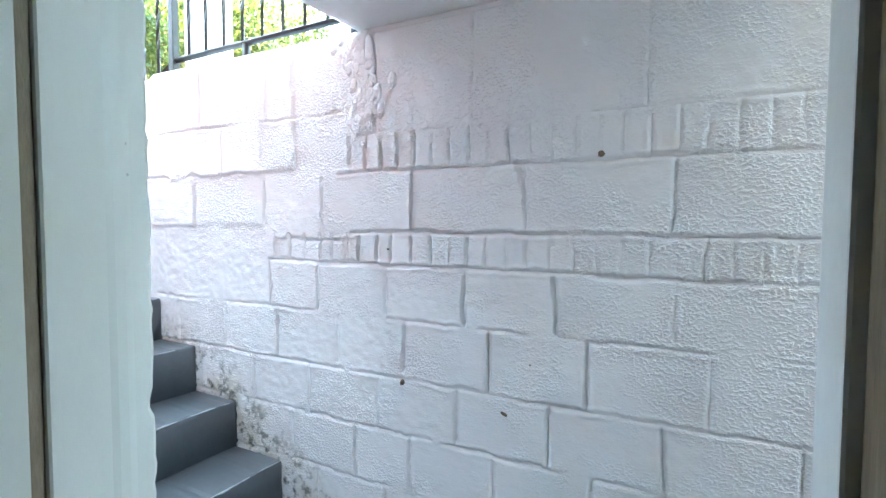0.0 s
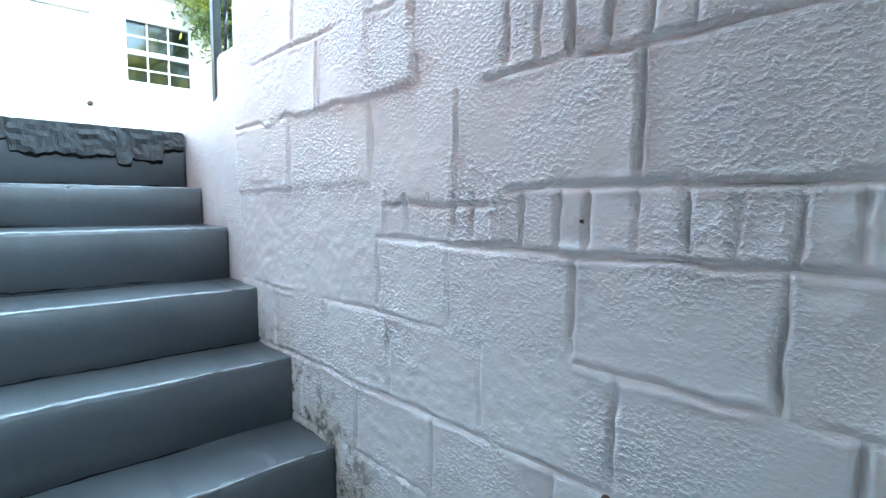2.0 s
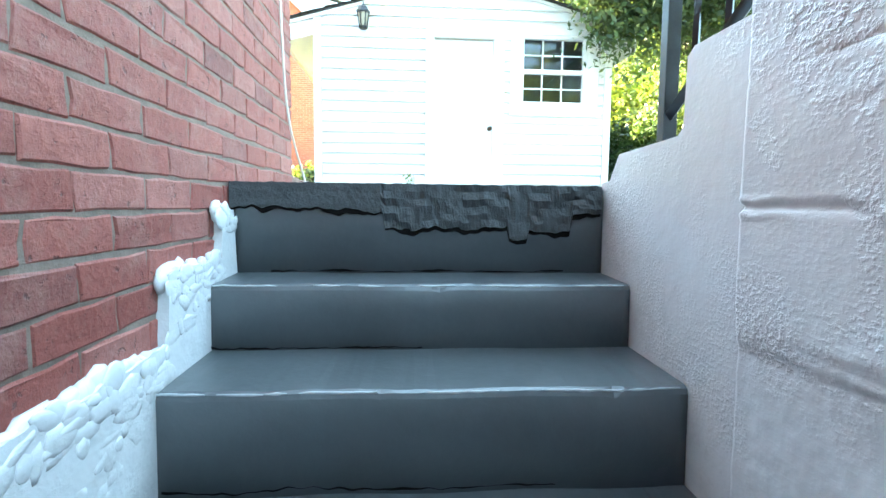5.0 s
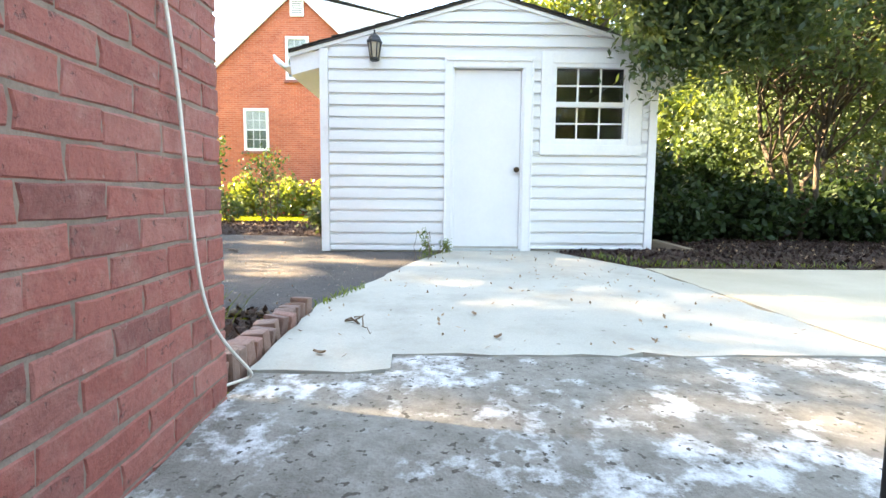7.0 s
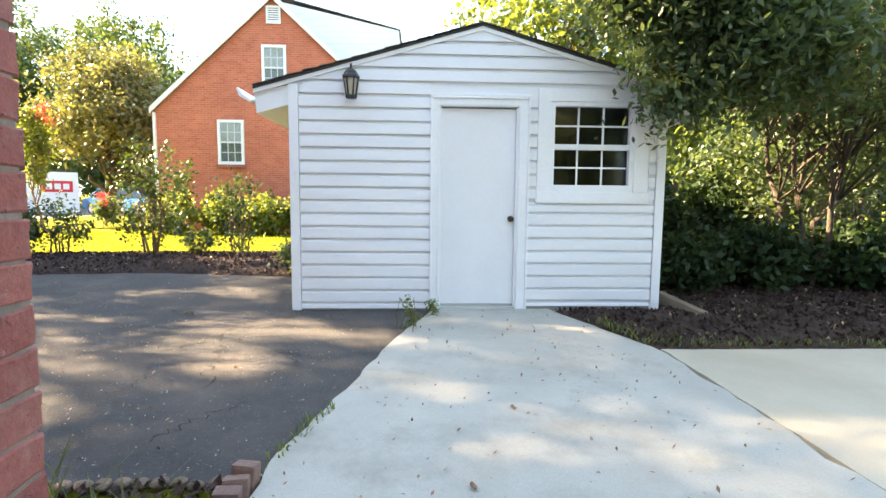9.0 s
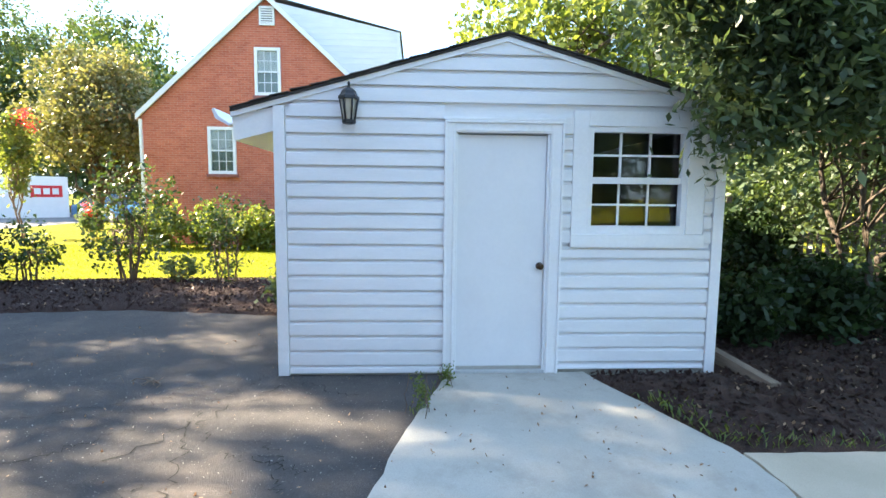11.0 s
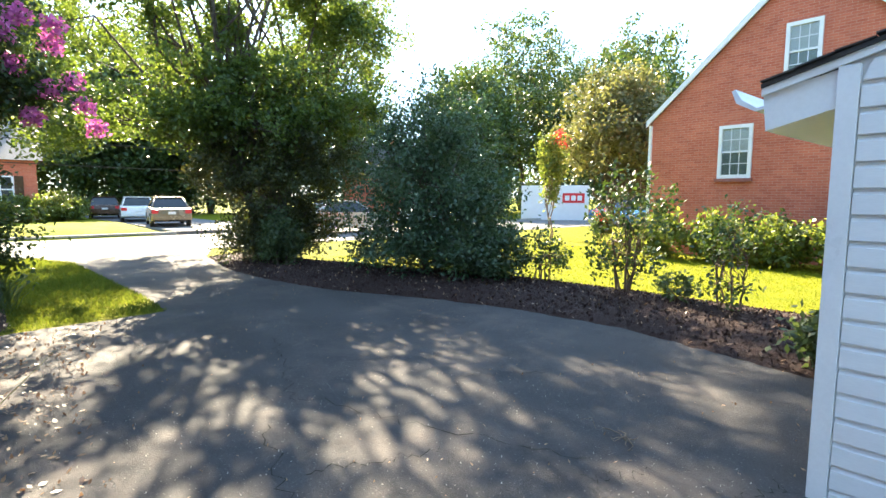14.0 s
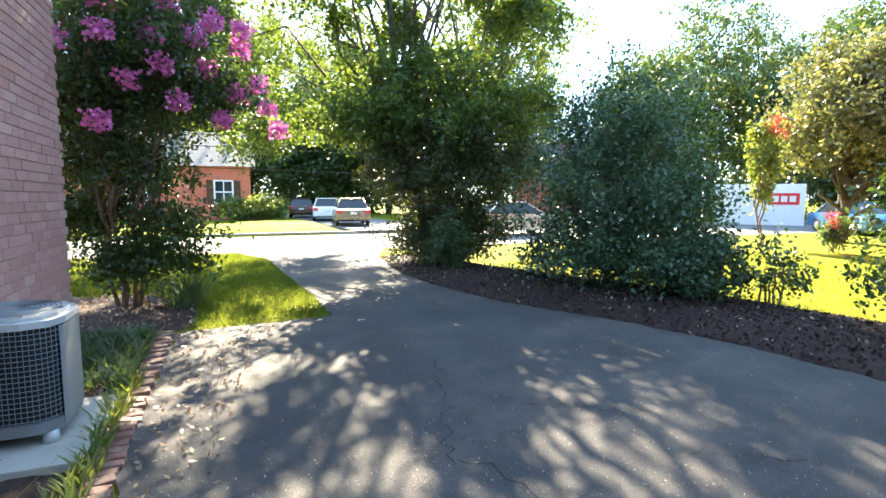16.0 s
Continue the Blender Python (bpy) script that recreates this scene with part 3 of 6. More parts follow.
# ---- stairwell ----
solid("floor", box(bmesh.new(), -1.45, 3.0, 0.1, 1.56, -0.15, 0.0), M_STEP, "grey painted concrete floor of the stairwell", "floor")
stairs = thing("stairs", "grey painted concrete stairs with chipped edges", "stairs", kind="structure")
EDGES = [-1.34, -1.617, -1.90, -2.172, -2.425, -2.718, -3.012, -3.226]
TOPS = [0.21, 0.425, 0.632, 0.848, 1.054, 1.264, 1.430, 1.684]
rng = np.random.default_rng(11)
for i, (x, z) in enumerate(zip(EDGES, TOPS)):
    # a nosing that wanders and is chipped here and there
    bm = bmesh.new()
    n = 48
    lo = -0.1 if i == 0 else TOPS[i - 1] - 0.03
    rows = []
    for k in range(n + 1):
        y = 0.468 + (1.545 - 0.468) * k / n
        w = 0.004 * math.sin(k * 0.37 + i) + rng.normal() * 0.0004
        chip = 0.007 * rng.uniform() if rng.uniform() < 0.06 else 0.0
        back = EDGES[i + 1] - 0.05 if i < 7 else -3.40
        rows.append([bm.verts.new(p) for p in ((x + w + 0.006, y, lo), (x + w + 0.001, y, z - 0.014 - chip), (x + w - 0.003 - chip * 0.5, y, z - 0.004 - chip), (x + w - 0.013 - chip, y, z + rng.normal() * 0.0008), (back, y, z + 0.004), (back, y, lo))])
    for a, b in zip(rows, rows[1:]):
        for q in range(6):
            f = bm.faces.new((a[q], a[(q + 1) % 6], b[(q + 1) % 6], b[q]))
            f.smooth = q == 0
    bm.faces.new(rows[0]), bm.faces.new(rows[-1][::-1])
    part("step", bm, M_STEP, stairs)
    # broken pale strips paint the bright sky highlight along the worn nosing
    bm = bmesh.new()
    k = 0
    while k < n - 2:
        m = min(k + int(rng.integers(2, 9)), n)
        pts, rad = [], []
        for q in range(k, m + 1):
            y = 0.47 + 1.06 * q / n
            pts.append((x + 0.004 * math.sin(q * 0.37 + i) - 0.004 + rng.normal() * 0.0006, y, z - 0.0035 + rng.normal() * 0.0006))
            rad.append(0.0012 if q in (k, m) else 0.0022 + 0.0016 * rng.uniform())
        tube(bm, pts, rad, 6)
        k = m + int(rng.integers(0, 5))
    if i < 7:
        part("worn_nosing", bm, M_NOSE, stairs, "pale worn line painting the sky highlight on the step edge")
    else:
        bm.free()
# the broken lip on the top riser
bm = bmesh.new()
n = 150
rows = []
for k in range(n + 1):
    y = 0.47 + 1.065 * k / n
    t = k / n
    wob = noise.noise((y * 9, 1.3, 0)) * 0.018 + noise.noise((y * 33, 4.1, 0)) * 0.012
    depth = 0.072 + 0.02 * t + (0.045 if 0.40 < t < 0.92 else 0.0) + (0.03 if 0.74 < t < 0.8 else 0.0) + wob
    coarse = 0.1 if t < 0.4 else 1.0
    ring = [bm.verts.new((-3.245, y, 1.690))]
    for q in range(7):
        z = 1.690 - depth * q / 6
        out = 0.016 + coarse * (0.011 * noise.noise((y * 13, z * 55, 2.0)) + 0.006 * noise.noise((y * 45, z * 110, 5.0)))
        ring.append(bm.verts.new((-3.226 + max(out, 0.003), y, z + (0.003 * noise.noise((y * 40, 0, 9)) if q == 0 else 0))))
    ring.append(bm.verts.new((-3.245, y, 1.690 - depth - 0.004)))
    rows.append(ring)
for a, b in zip(rows, rows[1:]):
    for q in range(9):
        bm.faces.new((a[q], a[(q + 1) % 9], b[(q + 1) % 9], b[q]))
part("broken_lip", bm, M_LIP, stairs, "ragged dark grey broken concrete lip")
# black strip under the lip paints the shade of the open crack
bm = bmesh.new()
rows = []
for k in range(n + 1):
    y = 0.47 + 1.065 * k / n
    t = k / n
    wob = noise.noise((y * 9, 1.3, 0)) * 0.018 + noise.noise((y * 33, 4.1, 0)) * 0.012
    depth = 0.072 + 0.02 * t + (0.045 if 0.40 < t < 0.92 else 0.0) + (0.03 if 0.74 < t < 0.8 else 0.0) + wob
    w = 0.005 + 0.012 * max(0, noise.noise((y * 15, 7.7, 0)) + 0.3)
    rows.append([bm.verts.new(p) for p in ((-3.2145, y, 1.694 - depth), (-3.2145, y, 1.690 - depth - w), (-3.226, y, 1.690 - depth - w - 0.003), (-3.226, y, 1.694 - depth))])
for a, b in zip(rows, rows[1:]):
    for q in range(4):
        bm.faces.new((a[q], a[(q + 1) % 4], b[(q + 1) % 4], b[q]))
part("crack", bm, M_GAP, stairs, "near-black strip painting the shade of the crack under the lip")

# open joints where risers meet treads, their deep shade painted as black ribbons
for i, lift, a, b in ((5, 0.016, 0.02, 0.75), (7, 0.004, 0.1, 0.9), (6, 0.004, 0.0, 0.5), (4, 0.003, 0.3, 1.0), (3, 0.003, 0.0, 0.7)):
    bm = bmesh.new()
    prev = None
    for k in range(81):
        t = a + (b - a) * k / 80
        y = 0.475 + 1.06 * t
        z = TOPS[i - 1] + 0.006 + lift * (0.6 + 0.6 * noise.noise((y * 6, i, 0))) + 0.004 * noise.noise((y * 40, i, 3))
        w = 0.0004 + 0.0035 * max(0.0, noise.noise((y * 11, i, 7)) + 0.35)
        x = EDGES[i] + 0.004 * math.sin(48 * t * 0.37 + i)
        pair = [bm.verts.new((x + 0.0085, y, z - w)), bm.verts.new((x + 0.0085, y, z + w))]
        if prev:
            bm.faces.new((prev[0], pair[0], pair[1], prev[1]))
        prev = pair
    part("crack", bm, M_GAP, stairs, "near-black ribbon painting the depth of a crack along the riser")

# ---- white block wall ----
wall = solid("wall_retaining", prism(bmesh.new(), [(-3.25, -0.1), (-3.25, 1.70), (-3.19, 1.705), (-3.13, 1.775), (-2.82, 1.785), (-2.80, 1.80), (-2.795, 1.945), (-2.77, 1.96), (-2.52, 1.96), (-2.50, 1.98), (-2.49, 2.12), (-2.46, 2.14), (-1.24, 2.13), (3.0, 2.13), (3.0, -0.1)], "y", 1.549, 1.745), M_PLASTER, "white painted concrete block retaining wall beside the stair", "wall")


def run(first, last, step):
    return [first + step * i for i in range(int((last - first) / step) + 1)]


# One skin of thick paint over blocks, bricks and patches: joints are half-filled grooves with raised lips.
CELL, WX0, WX1, WZ_LO, WZ_HI = 0.006, -2.56, 1.30, 0.02, 2.115
FX, FZ = np.meshgrid(np.arange(WX0, WX1 + CELL / 2, CELL), np.arange(WZ_LO, WZ_HI + CELL / 2, CELL), indexing="ij")


def soft_noise(u, v, seed):
    """Smooth random values from -1 to 1 over a plane, one lattice to each seed."""
    table = np.random.default_rng(seed).uniform(-1, 1, (128, 128))
    iu, iv = np.floor(u).astype(int), np.floor(v).astype(int)
    fu, fv = u - iu, v - iv
    fu, fv = fu * fu * (3 - 2 * fu), fv * fv * (3 - 2 * fv)
    at = lambda a, b: table[(iu + a) % 128, (iv + b) % 128]
    return (at(0, 0) * (1 - fu) + at(1, 0) * fu) * (1 - fv) + (at(0, 1) * (1 - fu) + at(1, 1) * fu) * fv


def past(d, soft=0.0025):
    return 1 / (1 + np.exp(-np.clip(d / soft, -40, 40)))


edge_wob = 0.012 * soft_noise(FX * 14, FZ * 14, 301) + 0.005 * soft_noise(FX * 45, FZ * 45, 302)
FACE = 1.5350 + 0.0022 * soft_noise(FX * 9 + 2 * FZ, FZ * 11 - 2 * FX, 303) 
rough_zone = past(soft_noise(FX * 3.1, FZ * 3.7, 305) + 0.05, 0.12)
FACE += (0.3 + 0.7 * rough_zone) * 0.0011 * soft_noise(FX * 31 + 7 * FZ, FZ * 37 - 8 * FX, 304)
FACE += rough_zone * 0.0009 * soft_noise(FX * 57 + 9 * FZ, FZ * 66 - 11 * FX, 306)
FACE -= 0.0085 * past(-1.525 - FX + edge_wob) * past(FZ - 1.636 + edge_wob)
FACE -= 0.0055 * past(-1.705 - FX + edge_wob) * past(FZ - 1.42 + 2 * edge_wob, 0.006)
FACE -= 0.0065 * past(-2.15 - FX + 0.6 * edge_wob) * past(FZ - 1.402 + 0.6 * edge_wob) * past(1.63 - FZ)
FACE += 0.004 * past(FX + 1.63 + edge_wob) * past(-1.40 - FX) * past(FZ - 1.275) * past(1.362 - FZ + edge_wob)


def groove(upright, at, lo, hi, deep, wide, seed, force):
    """Sinks one joint into the skin, broken and wandering, with a lip of paint beside it."""
    along, across = (FZ, FX) if upright else (FX, FZ)
    sel = (along > lo - 0.01) & (along < hi + 0.01) & (np.abs(across - at) < 0.045)
    s, d = along[sel], across[sel] - at
    zero = np.full(s.shape, float(seed))
    d = d + 0.0045 * soft_noise(s * 13, zero, 311) + 0.0022 * soft_noise(s * 48, zero, 312)
    keep = np.clip(force + 0.75 * soft_noise(s * 8, zero, 313) + 0.35 * soft_noise(s * 30, zero, 316), 0.0, 1.25) * past(s - lo, 0.004) * past(hi - s, 0.004)
    w = wide * (1 + 0.4 * soft_noise(s * 17, zero, 314))
    lip = 0.0036 * np.maximum(soft_noise(s * 12, zero, 315) + 0.25, 0) * np.exp(-((np.abs(d) - 0.0115) / 0.0045) ** 2)
    FACE[sel] += keep * deep * np.exp(-np.abs(d / w) ** 2.6) - lip * (keep > 0.02)


END = WX1
BANDS = [  # bottom, top, upright joints, name of the pieces, depth of the upright joints
    (0.02, 0.23, [WX0] + run(-1.28, END, 0.325), "block", 0.0105),
    (0.23, 0.45, [WX0] + run(-1.75, END, 0.33), "block", 0.0105),
    (0.45, 0.66, [WX0, -1.9, -1.554, -1.226, -0.977] + run(-0.66, END, 0.325), "block", 0.0115),
    (0.66, 0.862, [WX0, -2.1, -1.775, -1.457, -1.123, -0.797, -0.472] + run(-0.14, END, 0.325), "block", 0.0115),
    (0.862, 1.075, [WX0, -2.278, -1.951, -1.627, -1.307, -0.998, -0.676, -0.354] + run(-0.03, END, 0.325), "block", 0.0115),
    (1.075, 1.272, [WX0, -1.669, -1.407, -1.085, -0.763, -0.453] + run(-0.12, END, 0.325), "block", 0.012),
    (1.272, 1.390, [WX0, -1.64, -1.556, -1.477, -1.39, -1.331, -1.264, -1.2, -1.123, -1.059, -0.972, -0.893, -0.827, -0.757, -0.685, -0.614, -0.546, -0.47, -0.399, -0.332, -0.262] + run(-0.19, END, 0.07), "brick", 0.0135),
    (1.390, 1.61, [WX0, -2.137, -1.695, -1.379, -0.967, -0.551, -0.13] + run(0.28, END, 0.41), "block", 0.0105),
    (1.61, 1.75, [-1.311] + run(-1.241, END, 0.0701), "brick", 0.0125),
    (1.75, 2.115, [-1.311, -1.127, -0.738, -0.2] + run(0.25, END, 0.41), "block", 0.008),
    (1.61, 1.837, [WX0, -1.945, -1.515, -1.311], "block", 0.005),
    (1.837, 2.115, [WX0, -2.084, -1.676, -1.311], "block", 0.008),
]
for q, (z0, z1, joints, piece, deep) in enumerate(BANDS):
    for k, x in enumerate(joints[1:-1]):
        fade = 1.0 if piece == "block" or x < -0.95 else 0.7 if x < -0.55 else 0.5
        groove(True, x, z0 + 0.012, z1 - 0.012, deep * fade, 0.0062 if piece == "brick" else 0.0055, 7 * k + 100 * q, 0.8 if piece == "brick" else rng.uniform(0.6, 1.05))
for k, (z, a, b, deep, force) in enumerate(((0.23, WX0, END, 0.008, 0.7), (0.45, WX0, END, 0.008, 0.7), (0.66, WX0, END, 0.009, 0.6), (0.862, WX0, END, 0.009, 0.55), (1.075, WX0, END, 0.009, 0.6), (1.272, -1.67, END, 0.013, 0.95),
                                            (1.358, -1.64, -1.26, 0.010, 0.8), (1.390, -1.24, END, 0.013, 0.95), (1.403, WX0, -2.15, 0.004, 0.4), (1.61, -1.30, END, 0.013, 0.9), (1.632, WX0, -1.70, 0.006, 0.6), (1.837, WX0, -1.29, 0.006, 0.6), (1.75, -1.2, END, 0.005, 0.35))):
    groove(False, z, a, b, deep, 0.0062, 900 + 13 * k, force)
FACE = np.minimum(FACE, 1.5486)
FACE[0, :] = FACE[-1, :] = FACE[:, 0] = FACE[:, -1] = 1.5495
for z0, z1, joints, piece, deep in BANDS:
    j0, j1 = round((z0 - WZ_LO) / CELL), round((z1 - WZ_LO) / CELL)
    ends = joints + [END] if joints[-1] < END - 0.03 and z0 != 1.837 and (z0, z1) != (1.61, 1.837) else joints
    for k, (a, b) in enumerate(zip(ends, ends[1:])):
        i0, i1 = round((a - WX0) / CELL), round((b - WX0) / CELL)
        nx, nz = i1 - i0 + 1, j1 - j0 + 1
        cut = (slice(i0, i1 + 1), slice(j0, j1 + 1))
        verts = np.stack([FX[cut], FACE[cut], FZ[cut]], 2).reshape(-1, 3)
        base = (np.arange(nx - 1)[:, None] * nz + np.arange(nz - 1)[None, :]).ravel()
        quads = np.stack([base, base + nz, base + nz + 1, base + 1], 1)
        coat = k == 0 and a == WX0 and 1.0 < z0 < 1.3
        ob = raw("plaster_coat" if coat else piece, verts.tolist(), quads.tolist(), M_PLASTER if coat else M_WHITE, wall)
        ob.data.polygons.foreach_set("use_smooth", [True] * len(quads))
# lumpy plaster seam and skim patch
bm = bmesh.new()
for _ in range(110):
    z = rng.uniform(1.78, 2.11)
    x = -1.2 + rng.normal() * 0.035 + 0.04 * math.sin(z * 14)
    tmp = bmesh.new()
    bmesh.ops.create_icosphere(tmp, subdivisions=2, radius=1.0)
    merge(bm, tmp, pose(x, 1.536, z, 0, rng.uniform(-30, 30), 0) @ Matrix.Diagonal((rng.uniform(0.008, 0.02), 0.0065, rng.uniform(0.015, 0.045), 1)))
for f in bm.faces:
    f.smooth = True
part("plaster_seam", bm, M_WHITE, wall, "lumpy white painted mortar seam")

# brown lumps for dark spots; the one at x -0.323 paints a hole's shadow
for x, z, w, h in ((-1.009, 0.852, 0.016, 0.02), (-0.616, 0.808, 0.024, 0.01), (-0.323, 1.627, 0.018, 0.016), (-0.53, 0.98, 0.006, 0.006), (-1.07, 1.33, 0.007, 0.006)):
    tmp = bmesh.new()
    bmesh.ops.create_icosphere(tmp, subdivisions=2, radius=1.0)
    for v in tmp.verts:
        v.co *= 1 + 0.35 * noise.noise(v.co * 1.8 + Vector((x * 40, z * 40, 0)))
    bm = bmesh.new()
    merge(bm, tmp, pose(x, 1.535, z, 0, 25, 0) @ Matrix.Diagonal((w * 0.6, 0.005, h * 0.6, 1)))
    part("anchor_stub", bm, M_TWIG, wall, "small brown lump marking a dark spot on the wall")

# porch slab over the foot of the stair
solid("porch_slab", box(bmesh.new(), -1.22, 0.35, 0.47, 1.75, 2.132, 2.30, 0.012), M_PLASTER, "white painted concrete porch slab above the stairwell", "porch")
# unseen end wall, added to keep low sky light off the door jamb
solid("wall_well_end", box(bmesh.new(), 1.9, 2.1, 0.1, 1.75, -0.1, 2.13), M_WHITE, "unseen white wall added to cut low light into the stairwell", "wall")

# ---- house ----
north = bmesh.new()
box(north, -4.02, -0.835, 0.12, 0.4625, -0.1, 5.6)
box(north, -0.835, 0.13, 0.12, 0.460, 2.09, 5.6)
box(north, 0.13, 6.0, 0.12, 0.460, -0.1, 5.6)
wall_n = solid("wall_north", north, M_MORTAR, "red brick house wall with tan mortar beside the stair", "wall")
wall_w = solid("wall_west", box(bmesh.new(), -4.02, -3.75, -7.54, 0.12, 1.2, 5.6), M_PALEMORTAR, "pale pinkish brick house wall facing the driveway", "wall")
solid("wall_south", box(bmesh.new(), -3.75, 6.0, -7.54, -7.25, 1.2, 5.6), M_BRICKS, "red brick end wall of the house", "wall")
solid("wall_east", box(bmesh.new(), 5.75, 6.0, -7.25, 0.12, 1.2, 5.6), M_BRICKS, "red brick rear wall of the house", "wall")
solid("roof", prism(bmesh.new(), [(-7.75, 5.55), (0.62, 5.55), (0.62, 5.68), (-3.5, 7.9), (-7.75, 5.68)], "x", -4.03, 6.3), M_GREYROOF, "grey shingled house roof", "roof")


def brick_mesh(l, h, d, seed, wob=0.006, mat=None):
    r = random.Random(seed)
    bm = bmesh.new()
    c = 0.004
    spots = [(-1, -1), (-0.4, -1), (0.35, -1), (1, -1), (1, 0), (1, 1), (0.4, 1), (-0.35, 1), (-1, 1), (-1, 0)]
    shift = [(r.uniform(-wob, wob), r.uniform(-wob, wob) * 0.55) for _ in spots]
    ring = lambda i, y: [bm.verts.new((sx * (l / 2 - i) + dx, y + r.uniform(-0.0015, 0.0015), sz * (h / 2 - i) + dz)) for (sx, sz), (dx, dz) in zip(spots, shift)]
    rings = [ring(0, -d), ring(0, -c), ring(c, 0)]
    for a, b in zip(rings, rings[1:]):
        for k in range(10):
            bm.faces.new((a[k], a[(k + 1) % 10], b[(k + 1) % 10], b[k]))
    bm.faces.new(rings[-1])
    return mesh_of("brick", bm, mat or M_BRICK)


FULL = [brick_mesh(0.2075, 0.0632, 0.09, s, 0.0048) for s in range(12)]
HALF = [brick_mesh(0.1015, 0.0632, 0.09, 20 + s, 0.004) for s in range(5)]
M_OLDBRICK = brick_surface("weathered_edging_brick", [(0.17, 0.08, 0.058), (0.235, 0.11, 0.083), (0.2, 0.125, 0.095), (0.14, 0.075, 0.06)], False)
WORN = [brick_mesh(0.2, 0.06, 0.09, 40 + q, 0.006, M_OLDBRICK) for q in range(5)]
COURSE, PITCH = 0.0702, 0.213
# parging: white painted skirt that steps up beside the stair
bm = bmesh.new()
outline = [(-0.86, 0.0), (-0.86, 1.30)]
x = -0.9
while x > -3.2:
    z = 1.34 if x > -2.79 else (1.487 if x > -3.1 else 1.61)
    outline.append((x, z + 0.012 * noise.noise((x * 9, 2, 0)) + 0.006 * noise.noise((x * 31, 5, 0))))
    x -= 0.012
outline += [(-3.24, 1.2), (-3.24, 0.0)]
solid("parging", prism(bm, outline, "y", 0.452, 0.488), M_SKIRT, "rough white painted skirt on the brick wall beside the stair", "wall coating")
bm = bmesh.new()
for k in range(560):
    x = rng.uniform(-3.22, -1.0)
    edge = 1.34 if x > -2.79 else (1.487 if x > -3.1 else 1.61)
    tread = float(np.interp(-x, [-e for e in EDGES], TOPS))
    z = edge - abs(rng.normal()) * 0.012 if k < 120 else edge - rng.uniform(0.0, 0.075) if k < 320 else tread + abs(rng.normal()) * 0.05
    if z > edge:
        continue
    proud = 0.012 if k < 120 else rng.uniform(0.0025, 0.0045) if k < 320 else rng.uniform(0.0018, 0.003)
    tmp = bmesh.new()
    bmesh.ops.create_icosphere(tmp, subdivisions=2, radius=1.0)
    for v in tmp.verts:
        v.co *= 1 + 0.3 * noise.noise(v.co * 1.6 + Vector((k, 0, 0)))
    merge(bm, tmp, pose(x, 0.473 if k < 120 else 0.4865, z, 0, rng.uniform(-25, 25), 0) @ Matrix.Diagonal((rng.uniform(0.012, 0.05), proud, rng.uniform(0.008, 0.03), 1)))
for f in bm.faces:
    f.smooth = True
tagged(part("mortar_lumps", bm, M_SKIRT, bpy.data.objects["parging"], "lumpy painted mortar along the top edge"), kind="stuff")
# flat black lump paints the dark inside of a chipped hole
bm = bmesh.new()
bmesh.ops.create_icosphere(bm, subdivisions=2, radius=1.0)
for v in bm.verts:
    v.co = Vector((-2.128, 0.487, 1.049)) + Vector((v.co.x * 0.011, v.co.y * 0.003, v.co.z * 0.014)) * (1 + 0.4 * noise.noise(v.co * 2))
part("chip", bm, M_GAP, bpy.data.objects["parging"], "black lump painting the depth of a chipped hole")

rest_v, rest_f = [], []


def joined_brick(m, l, tall=0.059):
    n = len(rest_v)
    h, d, c = tall / 2, 0.09, 0.004
    for i, y in ((0, -d), (0, -c), (c, 0)):
        for sx, sz in ((-1, -1), (1, -1), (1, 1), (-1, 1)):
            rest_v.append(tuple(m @ Vector((sx * (l / 2 - i) + rng.normal() * 0.001, y, sz * (h - i) + rng.normal() * 0.0008))))
    for a in (0, 4):
        for k in range(4):
            rest_f.append((n + a + k, n + a + (k + 1) % 4, n + a + 4 + (k + 1) % 4, n + a + 4 + k))
    rest_f.append((n + 8, n + 9, n + 10, n + 11))


for r in range(58):
    z = 1.1896 + COURSE * r + COURSE / 2
    x = -4.03 - 0.105 if r % 2 else -4.03
    first = True
    while x < -0.95:
        a, l = x, 0.203
        if first and r % 2:
            a, l = -4.03, 0.098
        first = False
        cx = a + l / 2
        m = pose(cx, 0.466 + rng.normal() * 0.0004, z + rng.normal() * 0.001, 0, rng.normal() * 0.3, 180 * 0)
        near = z < 3.05 and cx < -2.15
        hidden = (cx > -1.3 and z > 2.1) or (cx > -2.7 and z < 1.3)
        if near and not hidden:
            ob = new("brick", random.choice(FULL if l > 0.15 else HALF))
            ob.parent = wall_n
            ob.matrix_basis = m
        elif not hidden:
            joined_brick(m, l)
        x += PITCH
bricks_n = raw("brick_courses", rest_v, rest_f, M_BRICKS, wall_n)
tagged(bricks_n, kind="stuff")
rest_v, rest_f = [], []
for r in range(58):
    z = 1.61 + 0.0945 * (r + 0.5)
    if z > 5.55:
        break
    y = 0.24 if r % 2 else 0.385
    while y > -7.4:
        joined_brick(pose(-4.03 + rng.normal() * 0.002, y - 0.14, z + rng.normal() * 0.0015, 0, rng.normal() * 0.4, 90), 0.283, 0.085)
        y -= 0.29
tagged(raw("brick_courses", rest_v, rest_f, M_PALEBRICK, wall_w), kind="stuff")

